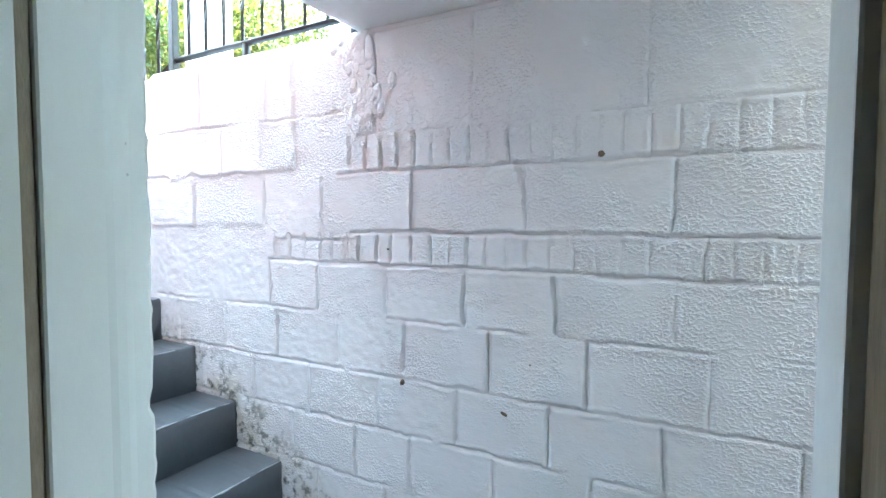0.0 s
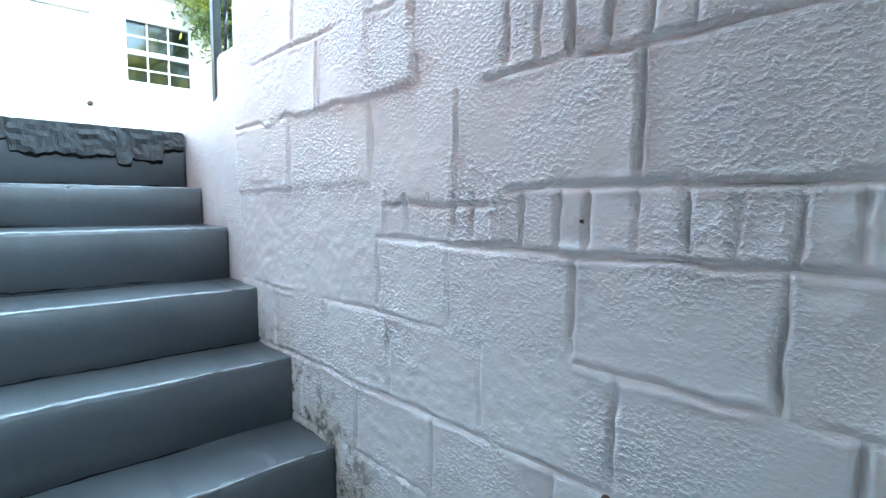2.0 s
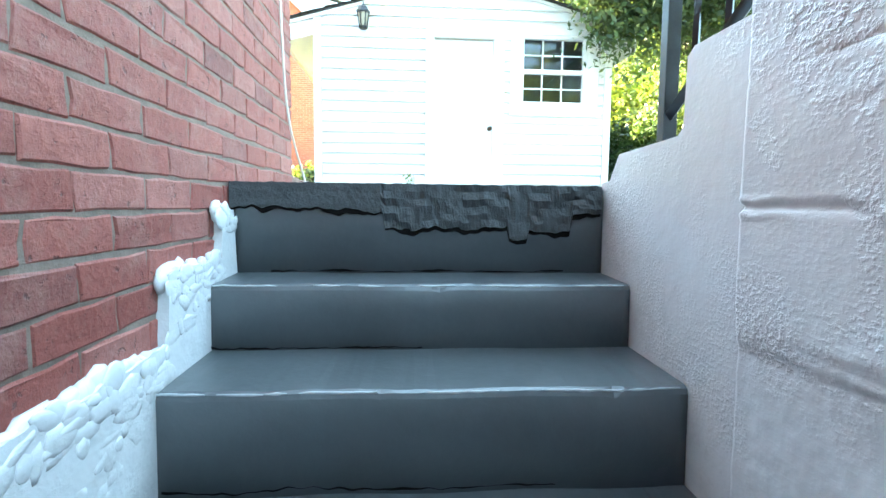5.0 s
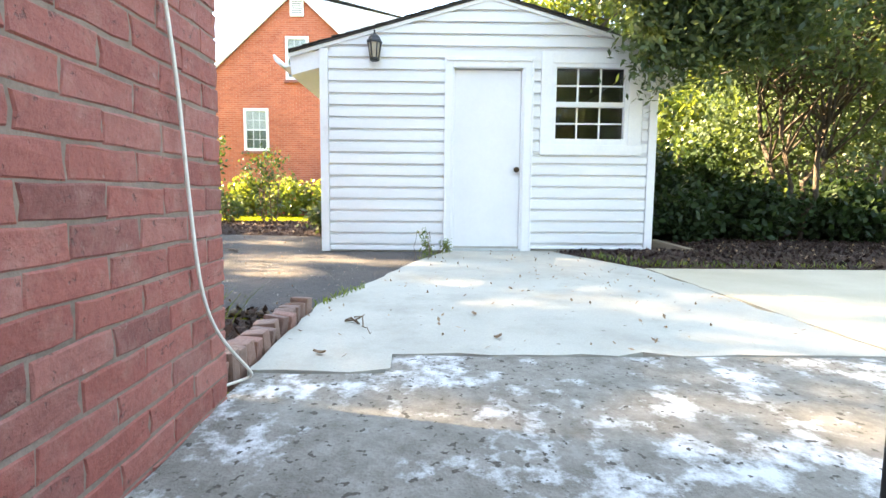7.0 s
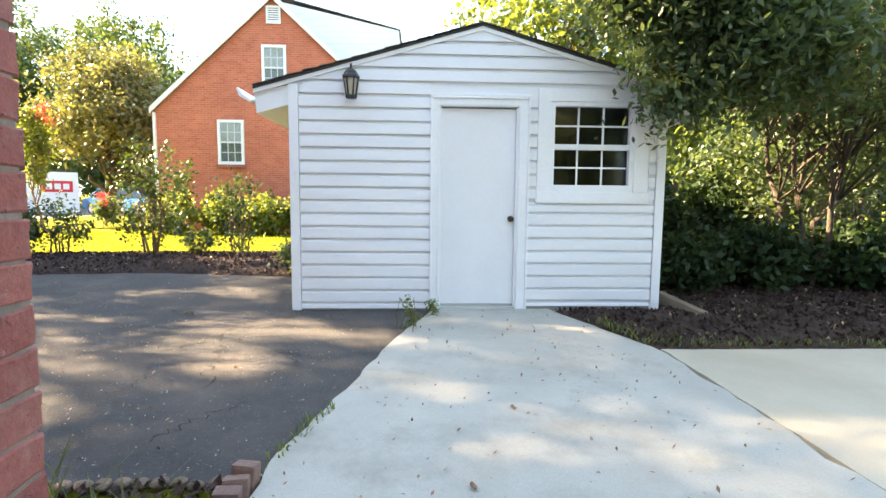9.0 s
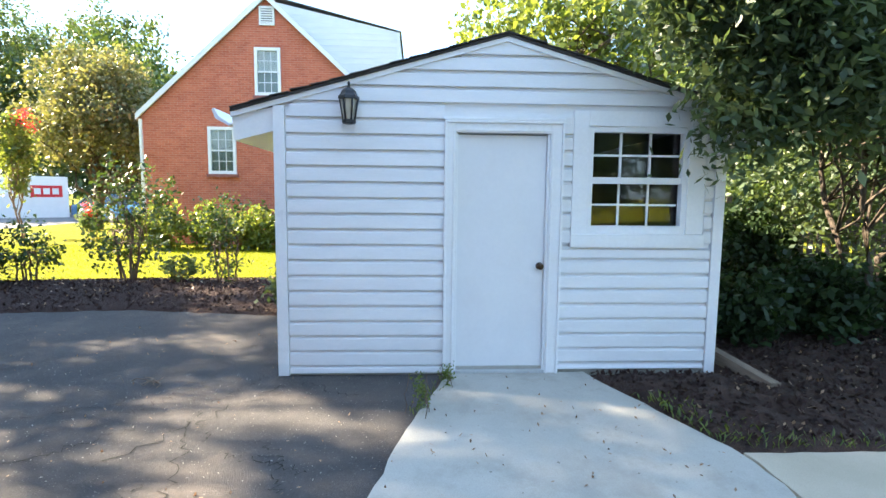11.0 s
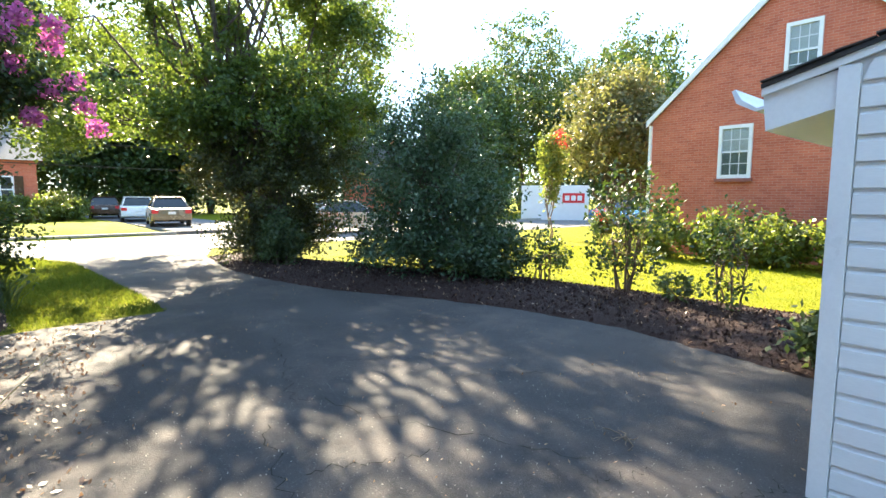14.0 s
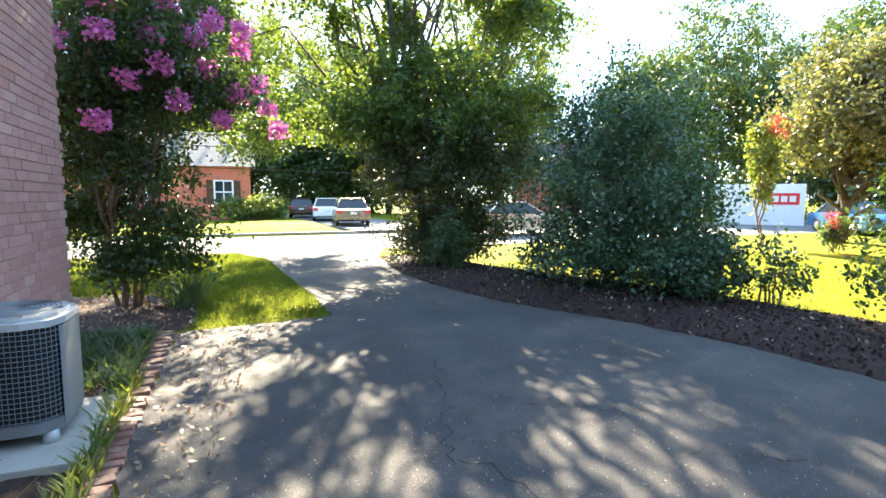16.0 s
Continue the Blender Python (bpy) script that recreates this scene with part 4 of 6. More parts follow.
# doorway
for nm, x0, x1, y0, y1, mat, lab in (("door_jamb_inner", -0.84, -0.772, 0.11, 0.312, M_JAMB, "white painted inner door jamb"),
                                   ("jamb_strip", -0.84, -0.776, 0.312, 0.33, M_BROWN, "dirty brown gap in the door jamb"), ("door_jamb_right", 0.062, 0.14, 0.375, 0.475, M_TRIM, "white painted door jamb"),
                                   ("weatherstrip", 0.072, 0.14, 0.11, 0.375, M_BROWN, "worn brown weatherstrip on bare wood")):
    solid(nm, box(bmesh.new(), x0, x1, y0, y1, -0.02, 2.09, 0.003), mat, lab, "door frame")
bm = bmesh.new()
rings = []
for k in range(141):
    z = -0.02 + 2.11 * k / 140
    chip = 0.005 * noise.noise((z * 9, 3, 1)) + 0.010 * max(0, noise.noise((z * 24, 8, 1))) + 0.004 * max(0, noise.noise((z * 70, 5, 1)))
    rings.append([bm.verts.new(p) for p in ((-0.84, 0.33, z), (-0.768, 0.33, z), (-0.765, 0.333, z), (-0.765, 0.408, z), (-0.7632, 0.418, z), (-0.7632, 0.432, z), (-0.765, 0.443, z), (-0.765, 0.468 - chip, z), (-0.769, 0.474 - chip, z), (-0.84, 0.475, z))])
for a, b in zip(rings, rings[1:]):
    for q in range(10):
        bm.faces.new((a[q], a[(q + 1) % 10], b[(q + 1) % 10], b[q]))
bm.faces.new(rings[0]), bm.faces.new(rings[-1][::-1])
solid("door_jamb", bm, M_JAMB, "scuffed white painted door jamb with a chipped edge", "door frame")
solid("door_head", box(bmesh.new(), -0.765, 0.062, 0.11, 0.475, 2.03, 2.09, 0.003), M_JAMB, "white painted door head", "door frame")
# the room behind
solid("room_floor", box(bmesh.new(), -3.0, 3.0, -4.0, 0.1, -0.15, 0.0), M_ROOM, "plain basement floor", "floor")
solid("ceiling", box(bmesh.new(), -3.0, 3.0, -4.0, 0.12, 2.3, 2.45), M_ROOM, "plain basement ceiling", "ceiling")
for nm, a in (("room_wall_west", (-3.2, -3.0, -4.0, 0.12)), ("room_wall_east", (3.0, 3.2, -4.0, 0.12)), ("room_wall_south", (-3.2, 3.2, -4.2, -4.0))):
    solid(nm, box(bmesh.new(), *a, -0.1, 2.45), M_ROOM, "plain basement wall", "wall")
box_n = bmesh.new()
box(box_n, -3.0, -0.84, 0.1, 0.118, 0, 2.3)
box(box_n, 0.14, 3.0, 0.1, 0.118, 0, 2.3)
solid("room_wall_north", box_n, M_ROOM, "plain basement wall around the doorway", "wall")

# ---- railing on the wall ----
railing = thing("iron_railing", "black wrought iron railing with twisted balusters on the white wall", "railing", (-3.05, 1.64, 1.78))
o = railing.location


def bar(name, pts, r, sides=4):
    bm = bmesh.new()
    tube(bm, [Vector(p) - o for p in pts], r, sides)
    return part(name, bm, M_IRON, railing)


def twisted(x, z0, z1):
    bm = bmesh.new()
    n = 26
    prev = None
    for i in range(n + 1):
        t = i / n
        a = 9 * max(0.0, min(1.0, (t - 0.15) / 0.7))
        ring = [bm.verts.new(Vector((x + 0.0095 * math.cos(a + k * math.pi / 2), 1.64 + 0.0095 * math.sin(a + k * math.pi / 2), z0 + (z1 - z0) * t)) - o) for k in range(4)]
        if prev:
            for k in range(4):
                bm.faces.new((prev[k], prev[(k + 1) % 4], ring[(k + 1) % 4], ring[k]))
        prev = ring
    part("baluster", bm, M_IRON, railing)


bm = bmesh.new()
box(bm, -0.018, 0.018, -0.018, 0.018, 0.0, 1.0, 0.003)
part("post", bm, M_IRON, railing)
bm = bmesh.new()
box(bm, 0.602, 0.638, -0.018, 0.018, 0.34, 1.34, 0.003)
part("post", bm, M_IRON, railing)
bar("bottom_rail", [(-3.05, 1.64, 1.86), (-2.43, 1.64, 2.225)], 0.016)
bar("bottom_rail", [(-2.43, 1.64, 2.225), (-1.2, 1.64, 2.235)], 0.016)
bar("foot", [(-1.91, 1.64, 2.12), (-1.91, 1.64, 2.23)], 0.018)
bar("foot", [(-1.3, 1.64, 2.12), (-1.3, 1.64, 2.23)], 0.018)
bar("top_rail", [(-3.05, 1.64, 2.76), (-2.43, 1.64, 3.11)], 0.02)
bar("top_rail", [(-2.43, 1.64, 3.11), (-1.2, 1.64, 3.12)], 0.02)
for i in range(4):
    x = -2.93 + 0.125 * i
    twisted(x, 1.86 + (x + 3.05) * 0.59, 2.76 + (x + 3.05) * 0.56)
for i in range(9):
    twisted(-2.31 + 0.125 * i, 2.23, 3.11)
bm = bmesh.new()
box(bm, -0.09, 0.09, -0.09, 0.09, 0, 2.6, 0.008)
box(bm, -0.11, 0.11, -0.11, 0.11, 0, 0.12, 0.008)
post = tagged(part("porch_post", bm, M_TRIM), "square white painted porch post behind the railing", "post")
post.location = (-2.6, 1.97, 1.676)

# ---- shed ----
SX, SY0, SY1, SZ, AP, SL = -8.5, -0.21, 3.6, 1.67, 1.695, 0.286
TOPZ = 4.495


def gable_z(y):
    return TOPZ - SL * abs(y - AP)


shed = thing("shed", "white vinyl sided garden shed with a low gable roof", "shed", (SX, AP, SZ))
so = Vector(shed.location)


def spart(name, bm, mat, parent=None, label=""):
    bmesh.ops.translate(bm, verts=bm.verts[:], vec=-so)
    return part(name, bm, mat, parent or shed, label)


# front wall with its two openings, side and back walls
DY0, DY1, DZ = 1.28, 2.075, 3.745
WY0, WY1, WZ0, WZ1 = 2.42, 3.26, 2.95, 3.80
f0, f1 = SX - 0.10, SX
for y0, y1, z0, z1 in ((SY0, DY0, SZ, 3.85), (DY1, WY0, SZ, 3.85), (WY0, WY1, SZ, WZ0), (WY0, WY1, WZ1, 3.85), (WY1, SY1, SZ, 3.85), (DY0, DY1, DZ, 3.85)):
    spart("wall", box(bmesh.new(), f0, f1, y0, y1, z0, z1), M_SIDING)
spart("gable", prism(bmesh.new(), [(SY0, 3.85), (SY1, 3.85), (SY1, gable_z(SY1)), (AP, TOPZ), (SY0, gable_z(SY0))], "x", f0, f1), M_SIDING)
spart("wall", prism(bmesh.new(), [(SY0, SZ), (SY1, SZ), (SY1, gable_z(SY1)), (AP, TOPZ), (SY0, gable_z(SY0))], "x", -11.7, -11.6), M_SIDING)
spart("wall", box(bmesh.new(), -11.6, f0, SY0, SY0 + 0.1, SZ, 3.9), M_SIDING)
spart("wall", box(bmesh.new(), -11.6, f0, SY1 - 0.1, SY1, SZ, 3.9), M_SIDING)
# added lining and floor: interior darkness is in their colour, behind the panes
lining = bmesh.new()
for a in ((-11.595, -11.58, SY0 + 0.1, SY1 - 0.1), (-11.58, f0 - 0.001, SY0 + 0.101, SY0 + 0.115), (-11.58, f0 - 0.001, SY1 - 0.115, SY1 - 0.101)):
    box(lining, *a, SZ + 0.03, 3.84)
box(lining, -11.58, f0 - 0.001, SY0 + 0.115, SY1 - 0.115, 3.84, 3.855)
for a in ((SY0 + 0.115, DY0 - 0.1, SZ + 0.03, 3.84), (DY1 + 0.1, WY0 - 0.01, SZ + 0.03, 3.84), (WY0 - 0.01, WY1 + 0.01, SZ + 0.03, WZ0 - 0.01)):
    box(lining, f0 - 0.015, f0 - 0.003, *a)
spart("inner_lining", lining, M_DARKROOM, None, "near-black lining added to keep the shed interior dark")
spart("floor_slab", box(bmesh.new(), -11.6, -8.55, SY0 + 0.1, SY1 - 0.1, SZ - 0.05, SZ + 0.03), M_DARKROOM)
spart("foundation", box(bmesh.new(), SX - 0.1, SX + 0.006, SY0 + 0.01, SY1 - 0.01, SZ - 0.12, SZ + 0.06, 0.004), M_CON, None, "thin dirty concrete foundation edge")


def board(y0, y1, z0, z1, t0, t1):
    """One lap: its lower edge stands proud, with a hollow under the upper edge."""
    bm = bmesh.new()
    prof = [(SX, z0 + 0.008), (SX + 0.031, z0 + 0.008), (SX + 0.033, z0 + 0.012), (SX + 0.029, z1 - 0.024), (SX + 0.008, z1 - 0.008), (SX + 0.005, z1 + 0.006), (SX, z1 + 0.006)]
    ends = []
    for s in (0, 1):
        ring = []
        for x, z in prof:
            k = (z - z0) / (z1 - z0)
            y = (y0 + (t0 - y0) * k) if s == 0 else (y1 + (t1 - y1) * k)
            ring.append(bm.verts.new((x, y, z)))
        ends.append(ring)
    a, b = ends
    for q in range(len(prof)):
        r = (q + 1) % len(prof)
        bm.faces.new((a[q], a[r], b[r], b[q]))
    bm.faces.new(a), bm.faces.new(b[::-1])
    spart("siding_board", bm, M_SIDING)


LAP = 0.1313
board(SY0 + 0.085, 1.185, 1.675, 1.75, SY0 + 0.085, 1.185)
board(2.19, SY1 - 0.085, 1.70, 1.75, 2.19, SY1 - 0.085)
i = 0
while True:
    z0 = 1.747 + LAP * i
    z1 = z0 + LAP - 0.002
    i += 1
    if z0 > 4.42:
        break
    def lim(z, side):
        half = (TOPZ - 0.012 - z) / SL
        return max(SY0 + 0.085, AP - half) if side < 0 else min(SY1 - 0.085, AP + half)
    L0, L1, R0, R1 = lim(z0, -1), lim(z1, -1), lim(z0, 1), lim(z1, 1)
    if R1 <= L1:
        R1 = L1 = AP
        R1 += 0.01
    if z0 >= 3.86:
        if z0 < 3.93:
            board(L0, 2.27, z0, z1, L1, 2.27)
            board(3.44, R0, z0, z1, 3.44, R1)
        else:
            board(L0, R0, z0, z1, L1, R1)
    else:
        board(L0, 1.185, z0, z1, L1, 1.185)
        r0, r1 = z0 + 0.021, min(z1 + 0.021, 3.855)  # the courses past the door sit a little higher
        if r0 > 2.78:
            board(2.19, 2.272, r0, r1, 2.19, 2.272)
            board(3.44, R0, r0, r1, 3.44, R1)
        else:
            board(2.19, R0, r0, min(r1, 2.79) if r1 > 2.79 else r1, 2.19, R1)
for y0, y1 in ((SY0 - 0.012, SY0 + 0.08), (SY1 - 0.08, SY1 + 0.012)):
    spart("corner_board", box(bmesh.new(), SX - 0.09, SX + 0.042, y0, y1, SZ - 0.005, gable_z(y0) - 0.01, 0.004), M_TRIM)
# roof: deck, shingle edge, rake boards
EY0, EY1 = -0.56, 3.95
bm = bmesh.new()
th = 0.022
prism(bm, [(EY0, gable_z(EY0) + 0.03), (AP, TOPZ + 0.03), (EY1, gable_z(EY1) + 0.03), (EY1, gable_z(EY1) + 0.03 + th), (AP, TOPZ + 0.03 + th), (EY0, gable_z(EY0) + 0.03 + th)], "x", -11.95, SX + 0.06)
spart("roof", bm, M_SHINGLE, None, "dark shingled low gable roof")
for s, e in ((-1, EY0), (1, EY1)):
    n = 14
    for k in range(n):
        ya, yb = AP + (e - AP) * k / n, AP + (e - AP) * (k + 1) / n
        bm = bmesh.new()
        za, zb = gable_z(ya) + 0.054 + rng.normal() * 0.002, gable_z(yb) + 0.059 + rng.normal() * 0.003
        prism(bm, [(ya, za), (yb, zb), (yb, zb + 0.009), (ya, za + 0.009)], "x", -11.97, SX + 0.075 + rng.normal() * 0.004)
        spart("shingle", bm, M_SHINGLE)
    bm = bmesh.new()
    prism(bm, [(AP, TOPZ - 0.012), (e, gable_z(e) - 0.012), (e, gable_z(e) + 0.029), (AP, TOPZ + 0.029)], "x", SX + 0.02, SX + 0.045)
    spart("rake_board", bm, M_TRIM)
    w = SY0 if s < 0 else SY1
    bm = bmesh.new()
    prism(bm, [(w - 0.005 * s * -1, gable_z(w) - 0.02), (e, gable_z(e) - 0.0), (e + 0.02 * -s, gable_z(e) - 0.2), (w, gable_z(w) - 0.21)], "x", -11.8, SX + 0.012)
    spart("eave_box", bm, M_TRIM, None, "white boxed eave")
# gutter along the eave
bm = bmesh.new()
prism(bm, [(-0.58, 3.84), (-0.72, 3.82), (-0.83, 3.88), (-0.86, 3.96), (-0.84, 3.97), (-0.80, 3.90), (-0.71, 3.84), (-0.59, 3.86), (-0.58, 3.95), (-0.565, 3.95)], "x", -11.9, -8.85)
spart("gutter", bm, M_TRIM)
# door
dx = SX + 0.0
spart("door_trim", box(bmesh.new(), dx, dx + 0.045, DY0 - 0.095, DY0, SZ - 0.01, DZ + 0.1, 0.004), M_TRIM)
spart("door_trim", box(bmesh.new(), dx, dx + 0.045, DY1, DY1 + 0.115, SZ - 0.01, DZ + 0.1, 0.004), M_TRIM)
spart("door_trim", box(bmesh.new(), dx, dx + 0.046, DY0, DY1, DZ, DZ + 0.1, 0.004), M_TRIM)
spart("door_trim", box(bmesh.new(), dx, dx + 0.06, DY0 - 0.1, DY1 + 0.12, DZ + 0.101, DZ + 0.125, 0.004), M_TRIM)
for a in ((DY0 - 0.097, DY0 - 0.076, SZ - 0.008, DZ + 0.098), (DY1 + 0.096, DY1 + 0.117, SZ - 0.008, DZ + 0.098), (DY0 - 0.076, DY1 + 0.096, DZ + 0.078, DZ + 0.1)):
    spart("back_band", box(bmesh.new(), dx + 0.047, dx + 0.064, *a, 0.005), M_TRIM)
for a in ((DY0 - 0.026, DY0 - 0.012, SZ, DZ + 0.012), (DY1 + 0.012, DY1 + 0.026, SZ, DZ + 0.012), (DY0 - 0.026, DY1 + 0.026, DZ + 0.0125, DZ + 0.026)):
    spart("casing_bead", box(bmesh.new(), dx + 0.047, dx + 0.054, *a, 0.003), M_TRIM)
spart("door_sweep", box(bmesh.new(), dx - 0.04, dx - 0.02, DY0 + 0.02, DY1 - 0.02, SZ + 0.036, SZ + 0.0495), M_IRON, None, "black rubber door sweep")
for a, b in ((DY0 + 0.001, DY0 + 0.018), (DY1 - 0.018, DY1 - 0.001)):
    spart("door_stop", box(bmesh.new(), dx - 0.06, dx + 0.03, a, b, SZ, DZ - 0.002, 0.003), M_TRIM)
spart("threshold", box(bmesh.new(), dx - 0.09, dx + 0.05, DY0 + 0.001, DY1 - 0.001, SZ + 0.0, SZ + 0.035, 0.006), M_ACTOP, None, "grey metal door threshold")
sdoor = spart("door", box(bmesh.new(), dx - 0.055, dx - 0.012, DY0 + 0.02, DY1 - 0.02, SZ + 0.05, DZ - 0.012, 0.003), M_DOOR, None, "plain flush white door, closed")
bm = bmesh.new()
tube(bm, [(dx - 0.014, 2.02, 2.62), (dx - 0.006, 2.02, 2.62)], 0.032, 16)
tube(bm, [(dx - 0.006, 2.02, 2.62), (dx + 0.02, 2.02, 2.62)], [0.012, 0.012], 12)
tube(bm, [(dx + 0.015, 2.02, 2.62), (dx + 0.025, 2.02, 2.62), (dx + 0.04, 2.02, 2.62), (dx + 0.052, 2.02, 2.62), (dx + 0.056, 2.02, 2.62)], [0.014, 0.025, 0.029, 0.022, 0.008], 16)
spart("knob", bm, M_BRASS, sdoor, "round dark bronze door knob")
# window
win = spart("window", box(bmesh.new(), SX - 0.075, SX - 0.07, WY0, WY1, WZ0, WZ1), M_GLASS, None, "double-hung white window with six panes a sash")
win.visible_shadow = False
CY0, CY1 = 2.275, 3.435
for a in ((CY0, 2.405, 2.905, 3.94), (3.28, CY1, 2.905, 3.94), (2.405, 3.28, 3.815, 3.94)):
    spart("casing", box(bmesh.new(), SX + 0.001, SX + 0.035, *a, 0.004), M_TRIM, win)
spart("sill", box(bmesh.new(), SX + 0.001, SX + 0.055, CY0 - 0.005, CY1 + 0.005, 2.79, 2.903, 0.005), M_TRIM, win)
for a in ((2.405, 2.452, 2.903, 3.815), (3.235, 3.28, 2.903, 3.815), (2.452, 3.235, 3.768, 3.815), (2.452, 3.235, 2.903, 2.975)):
    spart("window_frame", box(bmesh.new(), SX - 0.05, SX + 0.022, *a, 0.003), M_TRIM, win)
spart("meeting_rail", box(bmesh.new(), SX - 0.06, SX + 0.004, 2.452, 3.235, 3.335, 3.39, 0.003), M_TRIM, win)
for z0, z1, off in ((3.39, 3.768, 0.0), (2.975, 3.335, -0.012)):
    for k in (1, 2):
        y = 2.452 + 0.783 * k / 3
        spart("muntin", box(bmesh.new(), SX - 0.066 + off * 0.3, SX - 0.045 + off, y - 0.009, y + 0.009, z0, z1), M_TRIM, win)
    zm = (z0 + z1) / 2
    spart("muntin", box(bmesh.new(), SX - 0.065 + off * 0.3, SX - 0.0475 + off, 2.452, 3.235, zm - 0.009, zm + 0.009), M_TRIM, win)
# wall lantern
lantern = thing("wall_lantern", "black metal wall lantern with frosted glass on the shed", "lantern", (SX + 0.018, 0.405, 3.93))


lantern.scale = (0.84, 0.84, 0.96)


def lpart(name, bm, mat, label=""):
    return part(name, bm, mat, lantern, label)


bm = bmesh.new()
tube(bm, [(0.0, 0, 0.03), (0.02, 0, 0.03)], [0.055, 0.05], 14)
lpart("back_plate", bm, M_IRON)
bm = bmesh.new()
tube(bm, [(0.015, 0, 0.03), (0.03, 0, 0.11), (0.05, 0, 0.155), (0.09, 0, 0.165), (0.11, 0, 0.14), (0.115, 0, 0.1)], 0.008, 8)
lpart("arm", bm, M_IRON)
for nm, prof, mat in (("cap", [(0.006, 0.2), (0.014, 0.19), (0.01, 0.172), (0.016, 0.15), (0.042, 0.142), (0.068, 0.122), (0.082, 0.094), (0.1, 0.078), (0.102, 0.054), (0.088, 0.05)], M_IRON), ("glass", [(0.082, 0.05), (0.05, -0.118)], M_FROST), ("base", [(0.054, -0.112), (0.066, -0.118), (0.066, -0.14), (0.05, -0.15), (0.012, -0.15)], M_IRON)):
    bm = bmesh.new()
    tube(bm, [(0.115, 0, z) for r, z in prof], [r for r, z in prof], 6)
    for f in bm.faces:
        f.smooth = False
    lpart(nm, bm, mat, "frosted tan glass" if nm == "glass" else "")
for k in range(6):
    a = 2 * math.pi * k / 6
    bm = bmesh.new()
    u, v = math.cos(a), math.sin(a)
    tube(bm, [(0.115 + 0.086 * v, -0.086 * u, 0.052), (0.115 + 0.055 * v, -0.055 * u, -0.116)], 0.009, 5)
    lpart("rib", bm, M_IRON)

# ---- brick edging ----
edging = thing("brick_edging", "row of red bricks edging the patio and mulch bed", "edging", (-4.7, 0.38, 1.66))
bm = bmesh.new()
box(bm, -0.034, 0.034, -0.05, 0.05, -0.12, 0.085, 0.014)
EDGE_BRICK = mesh_of("brick", bm, M_OLDBRICK)
for k in range(14):
    ob = new("brick", EDGE_BRICK)
    ob.parent = edging
    ob.matrix_basis = Matrix.Translation(-edging.location) @ pose(-4.12 - 0.084 * k, 0.375 + rng.normal() * 0.006, 1.668 + rng.normal() * 0.008, rng.normal() * 4, rng.normal() * 5, rng.normal() * 5)
for k in range(10):
    bm = bmesh.new()
    bmesh.ops.create_icosphere(bm, subdivisions=2, radius=0.034)
    for v in bm.verts:
        v.co = v.co * (1 + 0.25 * noise.noise(v.co * 25 + Vector((k, 0, 0))))
        v.co.z *= 0.6
    st = tagged(part("stone", bm, M_STONE), "small grey edging stone by the mulch", "stone", "edging stones")
    st.location = (-5.22 + rng.normal() * 0.015, 0.26 - 0.075 * k, 1.675)
edging2 = thing("brick_edging", "weathered bricks edging the soil strip along the driveway", "edging", (-4.98, -5, 1.66))
for k in range(54):
    ob = new("brick", random.choice(WORN))
    ob.parent = edging2
    ob.matrix_basis = Matrix.Translation(-edging2.location) @ pose(-4.99 + rng.normal() * 0.012, -2.3 - 0.095 * k, 1.665 + rng.normal() * 0.008, 90 + rng.normal() * 4, rng.normal() * 4, 5 * rng.normal()) @ Matrix.Diagonal((0.9, 0.9, 1.3, 1)) @ Matrix.Translation((0, 0.02, 0))
# timber along the bed
bm = bmesh.new()
box(bm, -0.46, 0.46, -0.045, 0.045, -0.05, 0.09, 0.012)
timber = tagged(part("landscape_timber", bm, M_WOOD), "weathered grey-brown timber edging the soil bed", "timber")
timber.matrix_basis = pose(-8.38, 3.79, 1.70, 0, 2, 1)

# ---- loose cable down the house corner ----
cable = bpy.data.curves.new("wall_cable", "CURVE")
cable.dimensions, cable.bevel_depth, cable.bevel_resolution = "3D", 0.0048, 3
sp = cable.splines.new("NURBS")
cpts = [(-3.58, 0.48, 5.4), (-3.60, 0.48, 4.4), (-3.63, 0.482, 3.5), (-3.665, 0.482, 3.0), (-3.68, 0.482, 2.89), (-3.707, 0.484, 2.76), (-3.736, 0.484, 2.65), (-3.762, 0.485, 2.51), (-3.78, 0.485, 2.353), (-3.80, 0.486, 2.213), (-3.825, 0.487, 2.06), (-3.875, 0.49, 1.95), (-3.96, 0.495, 1.86), (-4.06, 0.5, 1.78), (-4.14, 0.505, 1.715), (-4.155, 0.49, 1.695), (-4.12, 0.45, 1.69), (-4.08, 0.42, 1.69)]
sp.points.add(len(cpts) - 1)
for p, c in zip(sp.points, cpts):
    p.co = (*c, 1)
sp.use_endpoint_u, sp.order_u = True, 4
cable.materials.append(M_CABLE)
tagged(new("wall_cable", cable), "loose white cable hanging down the brick wall", "cable")

